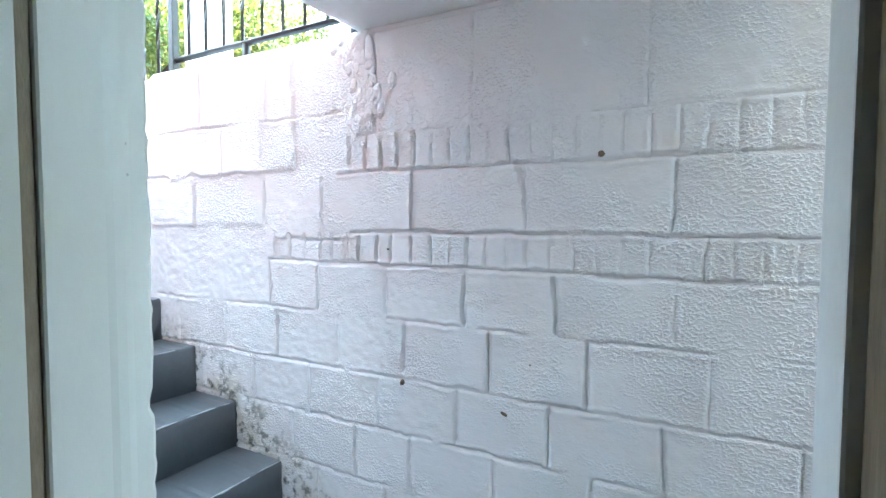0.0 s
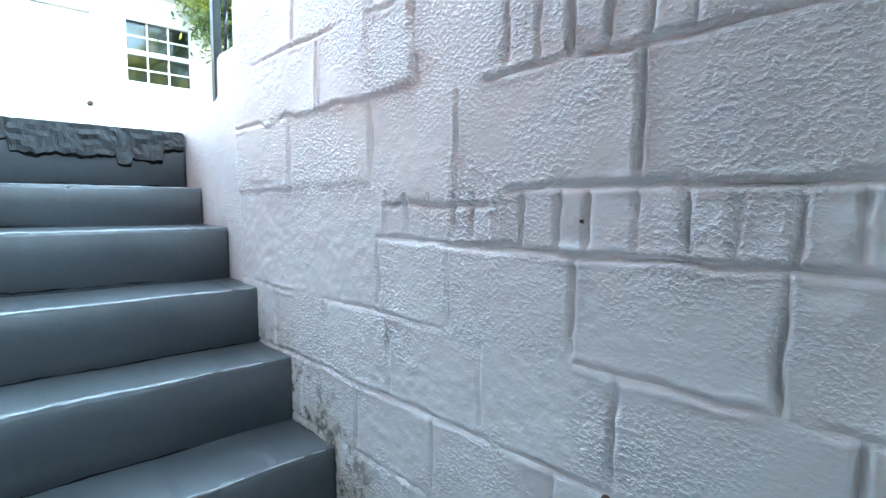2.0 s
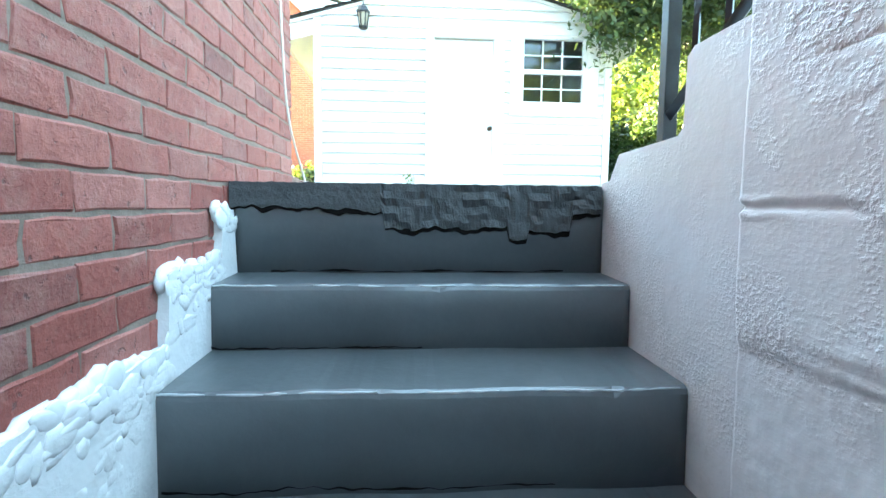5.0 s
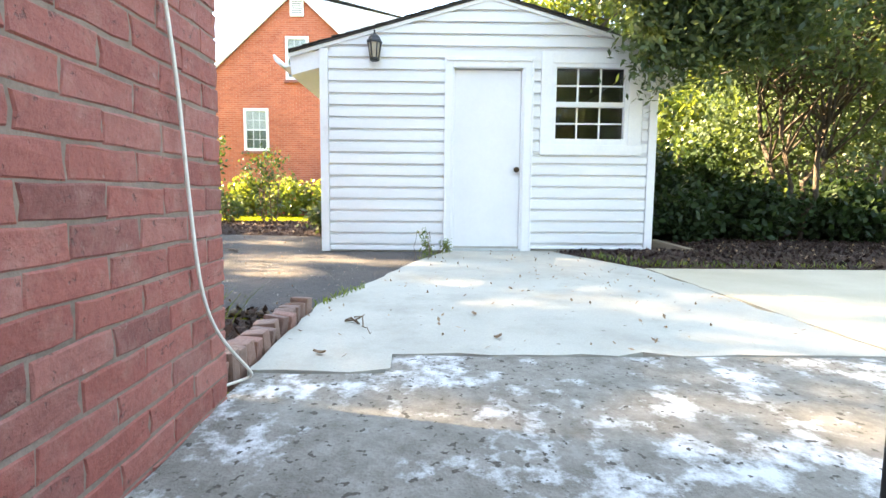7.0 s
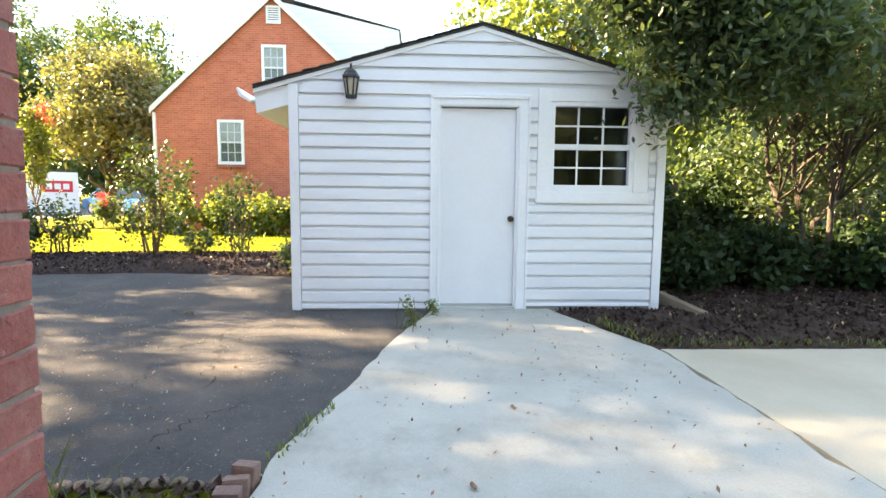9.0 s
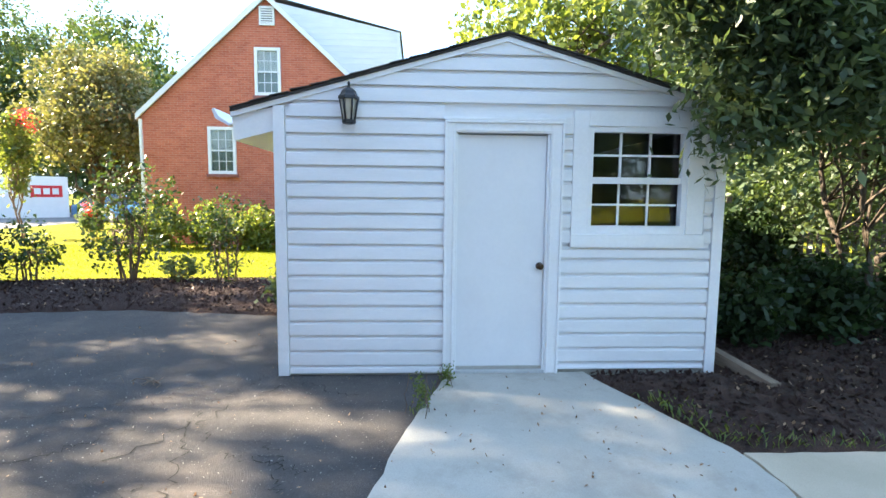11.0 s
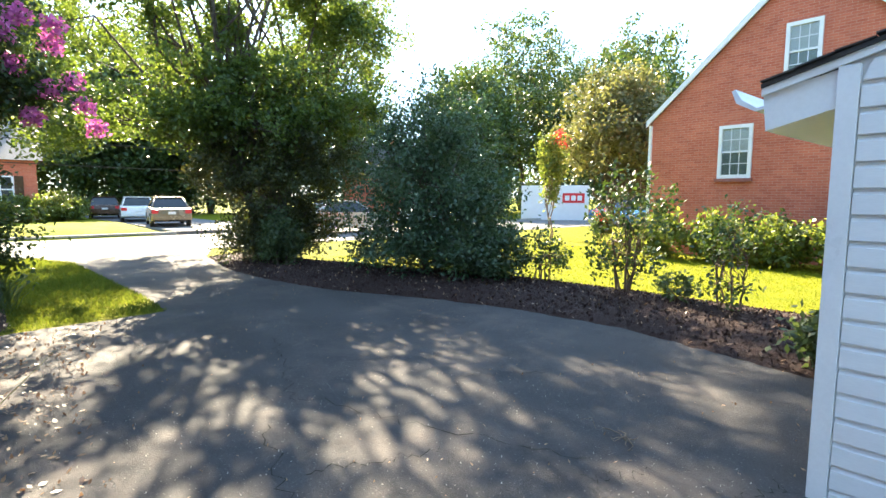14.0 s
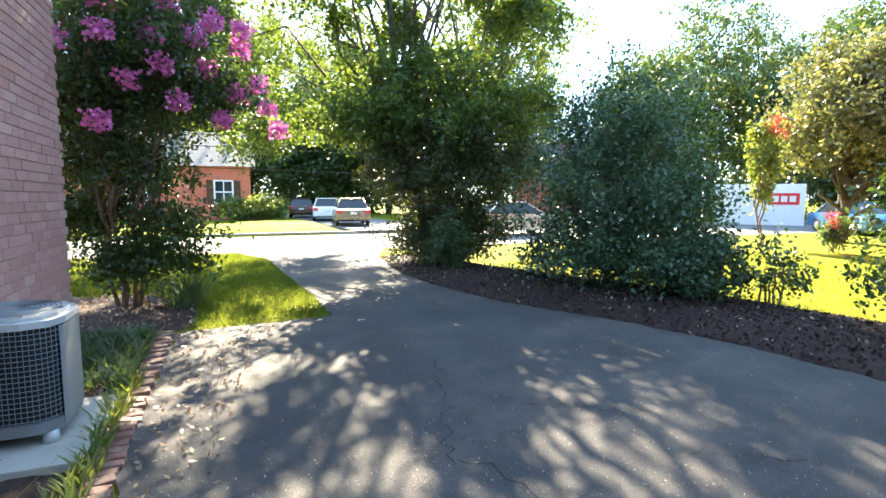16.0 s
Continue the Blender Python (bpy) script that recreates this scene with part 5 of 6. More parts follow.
# ---- air conditioners ----
def air_conditioner(at, turn, group="air conditioners by the house"):
    ac = thing("air_conditioner", "grey outdoor air conditioning unit on a concrete pad", "air conditioner", at, group)
    half, h = 0.335, 0.70

    def rounded(half, r, n=5):
        out = []
        for cx, cy, a0 in ((1, 1, 0), (-1, 1, 90), (-1, -1, 180), (1, -1, 270)):
            for k in range(n + 1):
                a = radians(a0 + 90 * k / n)
                out.append((cx * (half - r) + r * math.cos(a), cy * (half - r) + r * math.sin(a)))
        return out
    part("coil", prism(bmesh.new(), rounded(half - 0.03, 0.16), "z", 0.06, h - 0.04), M_FIN, ac, "dark coil behind the grille")
    part("base_pan", prism(bmesh.new(), rounded(half, 0.18), "z", 0.0, 0.07), M_ACGREY, ac)
    bm = bmesh.new()
    prism(bm, rounded(half + 0.012, 0.19, 2), "z", h - 0.035, h + 0.008)
    prism(bm, rounded(half - 0.03, 0.17, 2), "z", h + 0.008, h + 0.03)
    part("top_cover", bm, M_ACTOP, ac, "pale grey steel top cover")
    bm = bmesh.new()
    for k in range(9):
        r = 0.06 + 0.028 * k
        tube(bm, [(r * math.cos(2 * math.pi * j / 28), r * math.sin(2 * math.pi * j / 28), h + 0.045) for j in range(29)], 0.004, 4, False)
    for k in range(6):
        a = math.pi * k / 3
        tube(bm, [(0.04 * math.cos(a), 0.04 * math.sin(a), h + 0.043), (0.3 * math.cos(a), 0.3 * math.sin(a), h + 0.036)], 0.005, 4)
    tube(bm, [(0, 0, h + 0.03), (0, 0, h + 0.05)], 0.06, 16)
    part("fan_grille", bm, M_ACGREY, ac, "round wire fan grille")
    ring = rounded(half, 0.18)
    bm = bmesh.new()
    for z in np.arange(0.09, h - 0.04, 0.032):
        tube(bm, [(x, y, z) for x, y in ring + ring[:1]], 0.003, 3, False)
    peri = rounded(half, 0.18, 8)
    peri = peri + peri[:1]
    left = 0.0
    for (xa, ya), (xb, yb) in zip(peri, peri[1:]):
        run_len = math.hypot(xb - xa, yb - ya)
        while left < run_len:
            t = left / run_len
            tube(bm, [(xa + (xb - xa) * t, ya + (yb - ya) * t, 0.07), (xa + (xb - xa) * t, ya + (yb - ya) * t, h - 0.035)], 0.0022, 3, False)
            left += 0.03
        left -= run_len
    part("wire_grille", bm, M_ACPANEL, ac, "grey wire grille")
    # smooth service panel on the driveway face, wrapped round both corners
    edge = rounded(half + 0.006, 0.185, 8)[15:21]
    bm = bmesh.new()
    for (xa, ya), (xb, yb) in zip(edge, edge[1:]):
        cols = [[bm.verts.new((x * k, y * k, z)) for z in (0.03, h - 0.045)] for x, y, k in ((xa, ya, 1.0), (xb, yb, 1.0), (xb, yb, 0.985), (xa, ya, 0.985))]
        for a, b in zip(cols, cols[1:] + cols[:1]):
            bm.faces.new((a[0], b[0], b[1], a[1]))
        bm.faces.new([c[1] for c in cols])
    part("service_panel", bm, M_ACPANEL, ac, "smooth blue-grey steel service panel")
    for sx in (-1, 1):
        for sy in (-1, 1):
            bm = bmesh.new()
            tube(bm, [(sx * 0.25, sy * 0.25, -0.085), (sx * 0.25, sy * 0.25, 0.0)], [0.05, 0.045], 10)
            part("foot", bm, M_ACTOP, ac)
    ac.rotation_euler = (0, 0, radians(turn))
    return ac


for y, x in ((-4.65, -4.38), (-2.62, -4.53)):
    air_conditioner((x, y, 1.795), 0)
    bm = bmesh.new()
    box(bm, -4.88, -4.06, y - 0.52, y + 0.62, 1.6, 1.715, 0.012)
    tagged(part("equipment_pad", bm, M_CON), "pale concrete pad under the air conditioner", "pad", "pads")

# ---- plants near the court ----
tree("oak_tree", "large leafy tree shading the driveway, dense and dark below", 21, (-10.3, -11.9, 1.66), 2, 3.2,
     [(-10.4, -11.8, 5.1, 2.2, 1.7, 0.7), (-10.3, -11.9, 6.0, 2.6, 1.6, 0.5), (-8.6, -12.0, 5.0, 1.2, 1.2, 0.6), (-12.2, -11.4, 5.4, 1.2, 1.2, 0.6)],
     240, 120, 0.2, 0.062, L_OAK, trunk_r=0.14, limbs=46,
     airy=(([(-12.4, -12.2, 7.6, 1.6, 2.0, 0.9)], 18, 300), ([(-9.2, -12.2, 9.2, 3.4, 2.0, 0.6)], 8, 300), ([(-9.4, -12.2, 7.3, 3.0, 1.4, 0.7), (-10.8, -11.8, 8.2, 2.6, 1.4, 0.6)], 31, 320),
           ([(-6.4, -13.0, 6.2, 2.4, 1.6, 1.1), (-6.3, -13.4, 4.8, 2.2, 1.4, 0.6), (-5.6, -13.6, 7.9, 2.6, 2.0, 1.3), (-3.9, -14.2, 7.0, 2.0, 2.0, 1.5)], 105, 240),
           ([(-8.6, -17.6, 6.0, 2.6, 1.4, 0.8), (-8.8, -20.0, 6.2, 3.0, 1.6, 0.9), (-10.2, -21.5, 8.8, 3.0, 1.6, 1.2), (-6.4, -22.0, 9.0, 2.8, 1.6, 1.3)], 150, 190),
           # unseen high foliage, added only to cast shade on patio and shed
           ([(-9.5, -12.3, 10.7, 4.4, 3.0, 1.3), (-12.8, -12.3, 10.7, 2.8, 2.6, 1.3), (-6.5, -13, 10.3, 2.6, 2.6, 1.4), (-11, -12.3, 12.4, 3.6, 2.6, 1.2), (-7.5, -12.3, 12.6, 3.4, 2.6, 1.2), (-5.0, -13.2, 11.9, 2.8, 2.4, 1.5), (-10, -12.5, 13.8, 4.5, 3, 1.2), (-6.5, -13, 14, 3.5, 2.6, 1.2)], 600, 210)))
tree("yew_bush", "dense dark shaggy yew at the foot of the big tree", 39, (-10.4, -11.6, 1.66), 4, 1.2,
     [(-10.4, -11.6, 2.5, 1.3, 1.1, 0.8), (-10.5, -11.5, 3.5, 1.7, 1.4, 0.75), (-10.5, -11.6, 4.4, 1.75, 1.4, 0.7), (-11.8, -11.1, 3.9, 0.8, 0.8, 0.5), (-9.1, -12.0, 3.9, 0.8, 0.8, 0.6), (-11.1, -11.2, 2.4, 0.7, 0.7, 0.55), (-9.6, -12.0, 2.3, 0.8, 0.7, 0.6)], 470, 90, 0.17, 0.045, L_YEW, trunk_r=0.07, limbs=44, category="bush")
tree("roadside_tree", "light green tree by the street behind the driveway bed", 38, (-11.7, -15.8, 1.66), 1, 3.4,
     [(-12.6, -15.2, 6.0, 1.8, 1.6, 1.3), (-13.8, -14.4, 8.6, 2.6, 2.4, 1.7), (-12.4, -14.6, 4.4, 1.3, 1.2, 0.8)], 190, 80, 0.22, 0.07, L_OAK, trunk_r=0.14, limbs=40, shell=0.25)
tree("holly_bush", "tall dense dark green holly bush", 22, (-12.2, -7.9, 1.7), 4, 1.4,
     [(-12.2, -7.9, 3.2, 2.0, 2.0, 1.5), (-12.2, -7.9, 4.5, 1.3, 1.35, 1.05), (-12.1, -7.3, 2.3, 1.9, 1.9, 0.6), (-11.6, -8.9, 2.2, 0.9, 0.9, 0.5), (-11.9, -6.3, 3.3, 0.9, 0.7, 0.55), (-12.4, -9.6, 3.7, 0.9, 0.8, 0.7), (-12.3, -8.1, 5.4, 0.6, 0.6, 0.55), (-12.0, -7.0, 4.5, 0.6, 0.6, 0.6)], 620, 66, 0.2, 0.045, L_HOLLY, trunk_r=0.07, limbs=60, shell=0.4, category="bush")
tree("holly_bush", "low dark shrub at the foot of the holly", 23, (-12.3, -6.4, 1.7), 4, 0.5, [(-12.3, -6.35, 2.25, 0.85, 0.75, 0.6)], 120, 32, 0.14, 0.05, L_HOLLY, trunk_r=0.03, limbs=16, category="bush")
tree("cedar_bush", "small dense green bush below the big tree", 24, (-10.0, -10.5, 1.7), 3, 0.5, [(-10.0, -10.5, 2.35, 0.5, 0.5, 0.62)], 140, 44, 0.10, 0.04, L_SHADE, trunk_r=0.03, limbs=12, category="bush")
tree("shrub", "loose knee-high green shrub in the mulch bed", 25, (-12.75, -5.4, 1.72), 5, 0.5, [(-12.75, -5.4, 2.25, 0.62, 0.62, 0.5)], 46, 22, 0.10, 0.045, L_MYRTLE, M_TWIG, 0.018, 22, 0.4, "shrub", "", "shrubs in the mulch bed")
tree("shrub", "tall open green shrub with bare lower stems", 26, (-12.85, -3.85, 1.72), 6, 0.9, [(-12.8, -3.75, 3.1, 0.7, 0.7, 0.75), (-12.8, -3.9, 2.35, 0.75, 0.7, 0.35)], 74, 26, 0.11, 0.045, L_MYRTLE, M_TWIG, 0.022, 40, 0.35, "shrub", "", "shrubs in the mulch bed")
tree("shrub", "slender young shrub with bare stems", 27, (-12.6, -2.15, 1.72), 4, 0.7, [(-12.6, -2.15, 2.8, 0.5, 0.48, 0.5), (-12.6, -2.15, 2.1, 0.4, 0.4, 0.2)], 40, 20, 0.1, 0.042, L_MYRTLE, M_TWIG, 0.017, 26, 0.35, "shrub", "", "shrubs in the mulch bed")
tree("shrub", "low tuft of green shoots in the mulch bed", 28, (-12.6, -2.9, 1.74), 5, 0.2, [(-12.6, -2.9, 2.0, 0.3, 0.3, 0.25)], 24, 18, 0.08, 0.045, L_SHADE, M_TWIG, 0.01, 10, 0.3, "shrub", "", "shrubs in the mulch bed")
tree("shrub", "low leafy bush beside the shed", 29, (-10.95, -0.75, 1.7), 5, 0.2, [(-11.0, -0.7, 1.95, 0.3, 0.36, 0.28)], 40, 22, 0.08, 0.055, L_SHADE, M_TWIG, 0.012, 8, 0.3, "shrub", "", "shrubs in the mulch bed")
myrtle = tree("crape_myrtle", "crape myrtle with many stems and pink flower heads", 30, (-4.35, -9.2, 1.66), 8, 2.0,
     [(-4.2, -9.2, 4.6, 1.6, 1.5, 0.8), (-4.6, -9.0, 5.5, 1.5, 1.4, 0.8), (-4.3, -9.2, 3.7, 1.25, 1.1, 0.4), (-5.6, -9.0, 4.8, 0.8, 0.9, 0.5), (-4.9, -9.0, 2.9, 0.9, 0.8, 0.25), (-3.7, -9.3, 3.0, 0.8, 0.8, 0.3), (-4.6, -9.0, 2.4, 0.9, 0.8, 0.35)], 740, 62, 0.16, 0.045, L_MYRTLE, M_TWIG, 0.03, 60, 0.35)
prng = np.random.default_rng(5)


def blossoms(plant, spots, material, size, n=150):
    for c in spots:
        p = np.array(c) + np.clip(prng.normal(size=(n, 3)), -1.7, 1.7) * np.array([size, size, size * 0.85]) * 0.62
        tagged(leaf_mesh("flower_head", leaves(prng, p - np.array(plant.location), 0.055, 1.2), material, plant, "crinkled blossom head"), kind="stuff")


blossoms(myrtle, [(-4.9, -8.2, 5.35), (-5.5, -8.4, 5.0), (-5.1, -8.0, 5.7), (-4.4, -7.9, 5.6), (-5.9, -8.7, 4.75), (-6.2, -8.9, 4.95), (-5.7, -8.6, 4.35), (-5.3, -8.2, 6.2), (-4.7, -8.1, 6.4), (-4.1, -8.0, 6.0), (-3.9, -7.9, 5.1), (-4.6, -8.2, 4.75), (-5.0, -8.1, 4.95), (-6.5, -9.0, 4.3), (-5.6, -8.3, 5.6), (-5.95, -8.6, 5.35), (-4.3, -8.0, 4.2), (-4.2, -7.8, 6.8), (-5.0, -8.2, 6.9), (-6.0, -8.5, 5.6), (-5.4, -8.0, 5.3), (-4.8, -7.9, 5.9), (-4.4, -7.8, 5.2), (-6.3, -8.8, 4.6), (-5.2, -8.1, 4.5)], L_PINK, 0.135, 130)
# strap-leaved clump and weeds
def blades(name, label, seed, poly, n, h, w, mat, category, lean=0.35, kind="stuff", z=1.65):
    r = np.random.default_rng(seed)
    x, y = scatter(r, poly, n)
    n = len(x)
    a = r.uniform(0, 2 * np.pi, n)
    hh = h * r.uniform(0.5, 1.3, n)
    base = np.stack([x, y, np.full(n, z)], 1)
    side = np.stack([np.cos(a), np.sin(a), np.zeros(n)], 1) * w / 2
    tip = base + np.stack([-np.sin(a) * lean * hh + r.normal(size=n) * 0.2 * hh, np.cos(a) * lean * hh, hh], 1)
    mid = (base + tip) / 2 + np.stack([np.zeros(n), np.zeros(n), hh * 0.12], 1)
    v = np.stack([base - side, mid - side * 0.8, tip, mid + side * 0.8], 1).reshape(-1, 3)
    ob = leaf_mesh(name, v, mat, None)
    return tagged(ob, label, category, "", kind)


NEAR_LAWN = [(-5.15, -7.35), (-6.98, -7.52), (-6.95, -9), (-6.75, -12), (-6.6, -14.6), (-5.9, -16.4), (-2, -16.4), (-2, -10.4), (-5.2, -10.1), (-5.3, -7.7)]
blades("lawn_grass", "short sunlit lawn grass beside the driveway", 41, NEAR_LAWN, 52000, 0.06, 0.014, L_NEARGRASS, "grass")
WEST_LAWN = [(-13.1, -6.7), (-13.5, -4), (-13.6, -1.5), (-13.4, 1.5), (-20, 1.5), (-20, -12), (-12, -12), (-12.3, -8.8)]
blades("west_lawn_grass", "bright sunny lawn grass", 42, WEST_LAWN, 34000, 0.03, 0.02, L_GRASS, "grass")
blades("strap_plants", "strap-leaved green clump below the crape myrtle", 43, [(-5.0, -8.5), (-5.35, -8.6), (-5.3, -9.3), (-4.7, -9.2)], 260, 0.42, 0.025, L_SHADE, "plants", 0.8)
blades("bed_weeds", "weedy greenery along the house bed", 44, [(-4.1, -5.4), (-4.9, -5.4), (-4.9, -7.2), (-4.1, -7.2)], 2400, 0.16, 0.026, L_SHADE, "weeds", 0.8)
blades("bed_weeds", "weeds between the brick edge and the pad", 45, [(-4.84, -3.2), (-4.97, -3.2), (-4.97, -5.5), (-4.84, -5.5)], 520, 0.13, 0.022, L_YOUNG, "weeds", 0.8)
blades("crack_weeds", "weeds in the joint between asphalt and concrete", 46, [(-5.25, 0.36), (-5.95, 0.56), (-5.97, 0.63), (-5.3, 0.44)], 130, 0.055, 0.012, L_YOUNG, "weeds", 0.7, "stuff", 1.66)
blades("crack_weeds", "weeds at the concrete edge by the shed", 47, [(-7.6, 0.9), (-8.45, 1.15), (-8.45, 1.3), (-7.6, 1.0)], 50, 0.06, 0.012, L_YOUNG, "weeds", 0.5, "stuff", 1.66)
blades("bed_edge_weeds", "weeds along the soil bed by the patio", 48, [(-7.1, 2.88), (-7.9, 2.62), (-7.9, 2.9), (-7.2, 3.3)], 130, 0.06, 0.02, L_YOUNG, "weeds", 0.8, "stuff", 1.68)
blades("bed_edge_weeds", "weeds along the patio edge", 49, [(-7.05, 3.0), (-7.0, 5), (-7.12, 5), (-7.2, 3.0)], 160, 0.06, 0.012, L_YOUNG, "weeds", 0.8, "stuff", 1.68)
for i, (x, y, h) in enumerate(((-7.63, 0.98, 0.42), (-8.18, 1.2, 0.18), (-7.72, 1.0, 0.2), (-8.32, 1.22, 0.14))):
    tree("weed", "tall leafy weed growing at the concrete edge", 60 + i, (x, y, 1.66), 3, h * 0.7, [(x, y, 1.66 + h * 0.6, 0.06, 0.06, h * 0.45)], 15, 9, 0.02, 0.014, L_YOUNG, M_TWIG, 0.003, 4, 0.1, "weed")
# litter: mulch chips and dry leaves
def litter(name, label, seed, poly, n, size, mat, z, category, swell=0.0, bed=None):
    r = np.random.default_rng(seed)
    x, y = scatter(r, poly, n)
    p = np.stack([x, y, z + r.uniform(0, 0.015, len(x)) + swell * np.minimum(edge_far(bed or poly, x, y) / 0.7, 1) ** 0.7], 1)
    return tagged(leaf_mesh(name, leaves(r, p, size, 2.0, 2.5), mat, None), label, category, "", "stuff")


litter("mulch_chips", "dark bark chips on the mulch bed", 51, WEST_BED, 16000, 0.028, M_MULCH, 1.657, "mulch", 0.13)
litter("dry_leaves", "scattered dry leaves on the mulch bed", 52, WEST_BED, 900, 0.03, L_DRY, 1.665, "leaves", 0.13)
litter("dry_leaves", "fallen dry leaves over the soil bed", 53, EAST_BED, 2600, 0.024, L_DRY, 1.672, "leaves", 0.09)
litter("mulch_chips", "dark bark chips over the soil bed", 70, [(-8.47, 2.46), (-7.9, 2.66), (-7.1, 2.95), (-7.05, 7.5), (-10.5, 7.5), (-10.5, 3.7), (-8.47, 3.7)], 9000, 0.03, M_MULCH, 1.667, "mulch", 0.09, EAST_BED)
litter("dry_leaves", "dry leaves in the soil by the house", 54, SIDE_BED, 900, 0.03, L_DRY, 1.69, "leaves")
litter("mulch_chips", "bark chips by the house corner", 55, CORNER_BED, 1500, 0.03, M_SOIL, 1.69, "mulch")
litter("patio_debris", "tiny leaf crumbs on the patio", 56, CON_L, 210, 0.013, L_DRY, 1.684, "leaves")
litter("driveway_debris", "tiny leaf crumbs on the asphalt", 57, ASPHALT, 900, 0.013, L_DRY, 1.662, "leaves")
twig = bmesh.new()
tw = np.random.default_rng(9)
for k in range(6):
    limb(twig, tw, (-0.02, 0, 0.01), (tw.uniform(-0.12, 0.12), tw.uniform(-0.12, 0.12), 0.03), 0.005, 0.002, 5, 0.2, 4)
limb(twig, tw, (0, 0, 0.01), (-0.05, -0.38, 0.012), 0.004, 0.0015, 5, 0.2, 6)
tg = tagged(part("twig", twig, M_WOOD), "pale dry root lying on the asphalt", "twig")
tg.location = (-8.3, -1.19, 1.664)

twig = bmesh.new()
limb(twig, tw, (0, 0, 0.008), (0.13, 0.1, 0.012), 0.006, 0.003, 5, 0.25, 6)
limb(twig, tw, (0.02, 0.0, 0.01), (-0.03, 0.09, 0.03), 0.005, 0.002, 5, 0.2, 4)
limb(twig, tw, (0.13, 0.1, 0.012), (0.22, 0.15, 0.008), 0.003, 0.001, 5, 0.2, 4)
tg = tagged(part("twig", twig, M_TWIG), "thin brown twig lying on the patio concrete", "twig")
tg.location = (-4.97, 0.66, 1.684)
for x, y, turn in ((-5.13, 1.30, 20), (-4.69, 1.37, 130), (-4.45, 0.65, 80), (-5.9, 1.6, 200)):
    curl = bmesh.new()
    cols = [[curl.verts.new((0.026 * (a - 2) / 2, 0.013 * b * (1 - ((a - 2) / 2.4) ** 2), 0.004 + 0.008 * abs(b) + 0.007 * ((a - 2) / 2) ** 2)) for b in (-1, 0, 1)] for a in range(5)]
    for p, q in zip(cols, cols[1:]):
        for k in range(2):
            curl.faces.new((p[k], p[k + 1], q[k + 1], q[k]))
    lf = tagged(part("dead_leaf", curl, L_DRY), "curled brown dead leaf lying on the patio", "leaf", "dead leaves on the patio")
    lf.matrix_basis = pose(x, y, 1.683, 0, 0, turn)

# ---- beyond the shed ----
tree("shade_tree", "leafy tree overhanging the shed corner", 31, (-9.6, 6.0, 1.66), 4, 2.2,
     [(-8.7, 5.9, 4.7, 1.9, 2.0, 1.3), (-8.1, 4.2, 4.4, 0.8, 1.0, 0.5), (-8.05, 3.45, 4.1, 0.35, 0.5, 0.3), (-9.4, 6.5, 6.2, 2.4, 2.6, 1.5), (-8.1, 7.6, 5.2, 1.9, 1.8, 1.5), (-9.9, 4.9, 4.6, 1.2, 1.2, 1.0)], 640, 80, 0.17, 0.038, L_SHADE, trunk_r=0.04, limbs=60,
     airy=(([(-7.9, 3.3, 4.72, 0.8, 0.75, 0.3), (-7.95, 4.35, 4.3, 0.7, 0.8, 0.55), (-8.0, 3.75, 4.05, 0.4, 0.5, 0.35), (-7.8, 3.1, 4.85, 0.6, 0.9, 0.3), (-7.9, 4.0, 4.45, 0.6, 0.7, 0.55), (-7.95, 3.45, 3.8, 0.25, 0.3, 0.45)], 340, 72),), slim=2.5)
tree("shade_tree", "dense shaded tree behind the garden bed", 32, (-11.6, 8.4, 1.66), 3, 2.6,
     [(-11.4, 8.4, 5.0, 2.2, 2.4, 2.0), (-11.2, 7.0, 3.6, 1.5, 1.8, 1.2), (-12, 10.5, 5.2, 2.4, 2.4, 2.4)], 640, 64, 0.2, 0.058, L_SHADE, trunk_r=0.06, limbs=50)
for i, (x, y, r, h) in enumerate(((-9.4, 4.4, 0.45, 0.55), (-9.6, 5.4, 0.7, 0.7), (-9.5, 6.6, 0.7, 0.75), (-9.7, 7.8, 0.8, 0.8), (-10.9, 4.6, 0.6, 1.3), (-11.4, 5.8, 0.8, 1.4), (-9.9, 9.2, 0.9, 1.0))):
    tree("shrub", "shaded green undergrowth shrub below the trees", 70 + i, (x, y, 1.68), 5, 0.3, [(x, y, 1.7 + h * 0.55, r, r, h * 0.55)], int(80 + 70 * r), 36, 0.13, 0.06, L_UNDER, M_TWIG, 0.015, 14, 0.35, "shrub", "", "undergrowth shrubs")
tree("sunlit_tree", "sunlit yellow-green tree behind the garden", 33, (-15.5, 6.2, 1.66), 3, 2.0, [(-15.5, 6.2, 3.6, 1.9, 2.6, 1.8), (-15.6, 4.6, 2.8, 1.3, 1.3, 1.1)], 260, 34, 0.25, 0.1, L_YOUNG, trunk_r=0.09, limbs=24)
tree("sunlit_tree", "tall sunlit tree behind the shed", 34, (-19, 4.4, 1.66), 1, 4.0, [(-19, 4.4, 7.2, 2.6, 2.8, 2.4), (-18.5, 7.0, 8.0, 2.6, 2.8, 3.0)], 320, 36, 0.3, 0.12, L_YOUNG, trunk_r=0.16, limbs=24)
fence = thing("fence", "dark weathered wooden fence behind the trees", "fence", (-14, 8, 1.66))
for k in range(46):
    ob_bm = bmesh.new()
    box(ob_bm, -0.012, 0.012, -0.055, 0.055, 0.03, 1.65 + 0.02 * rng.normal(), 0.003)
    sl = part("slat", ob_bm, M_FENCE, fence)
    sl.location = (0.03, -3.8 + 0.19 * k, 0)
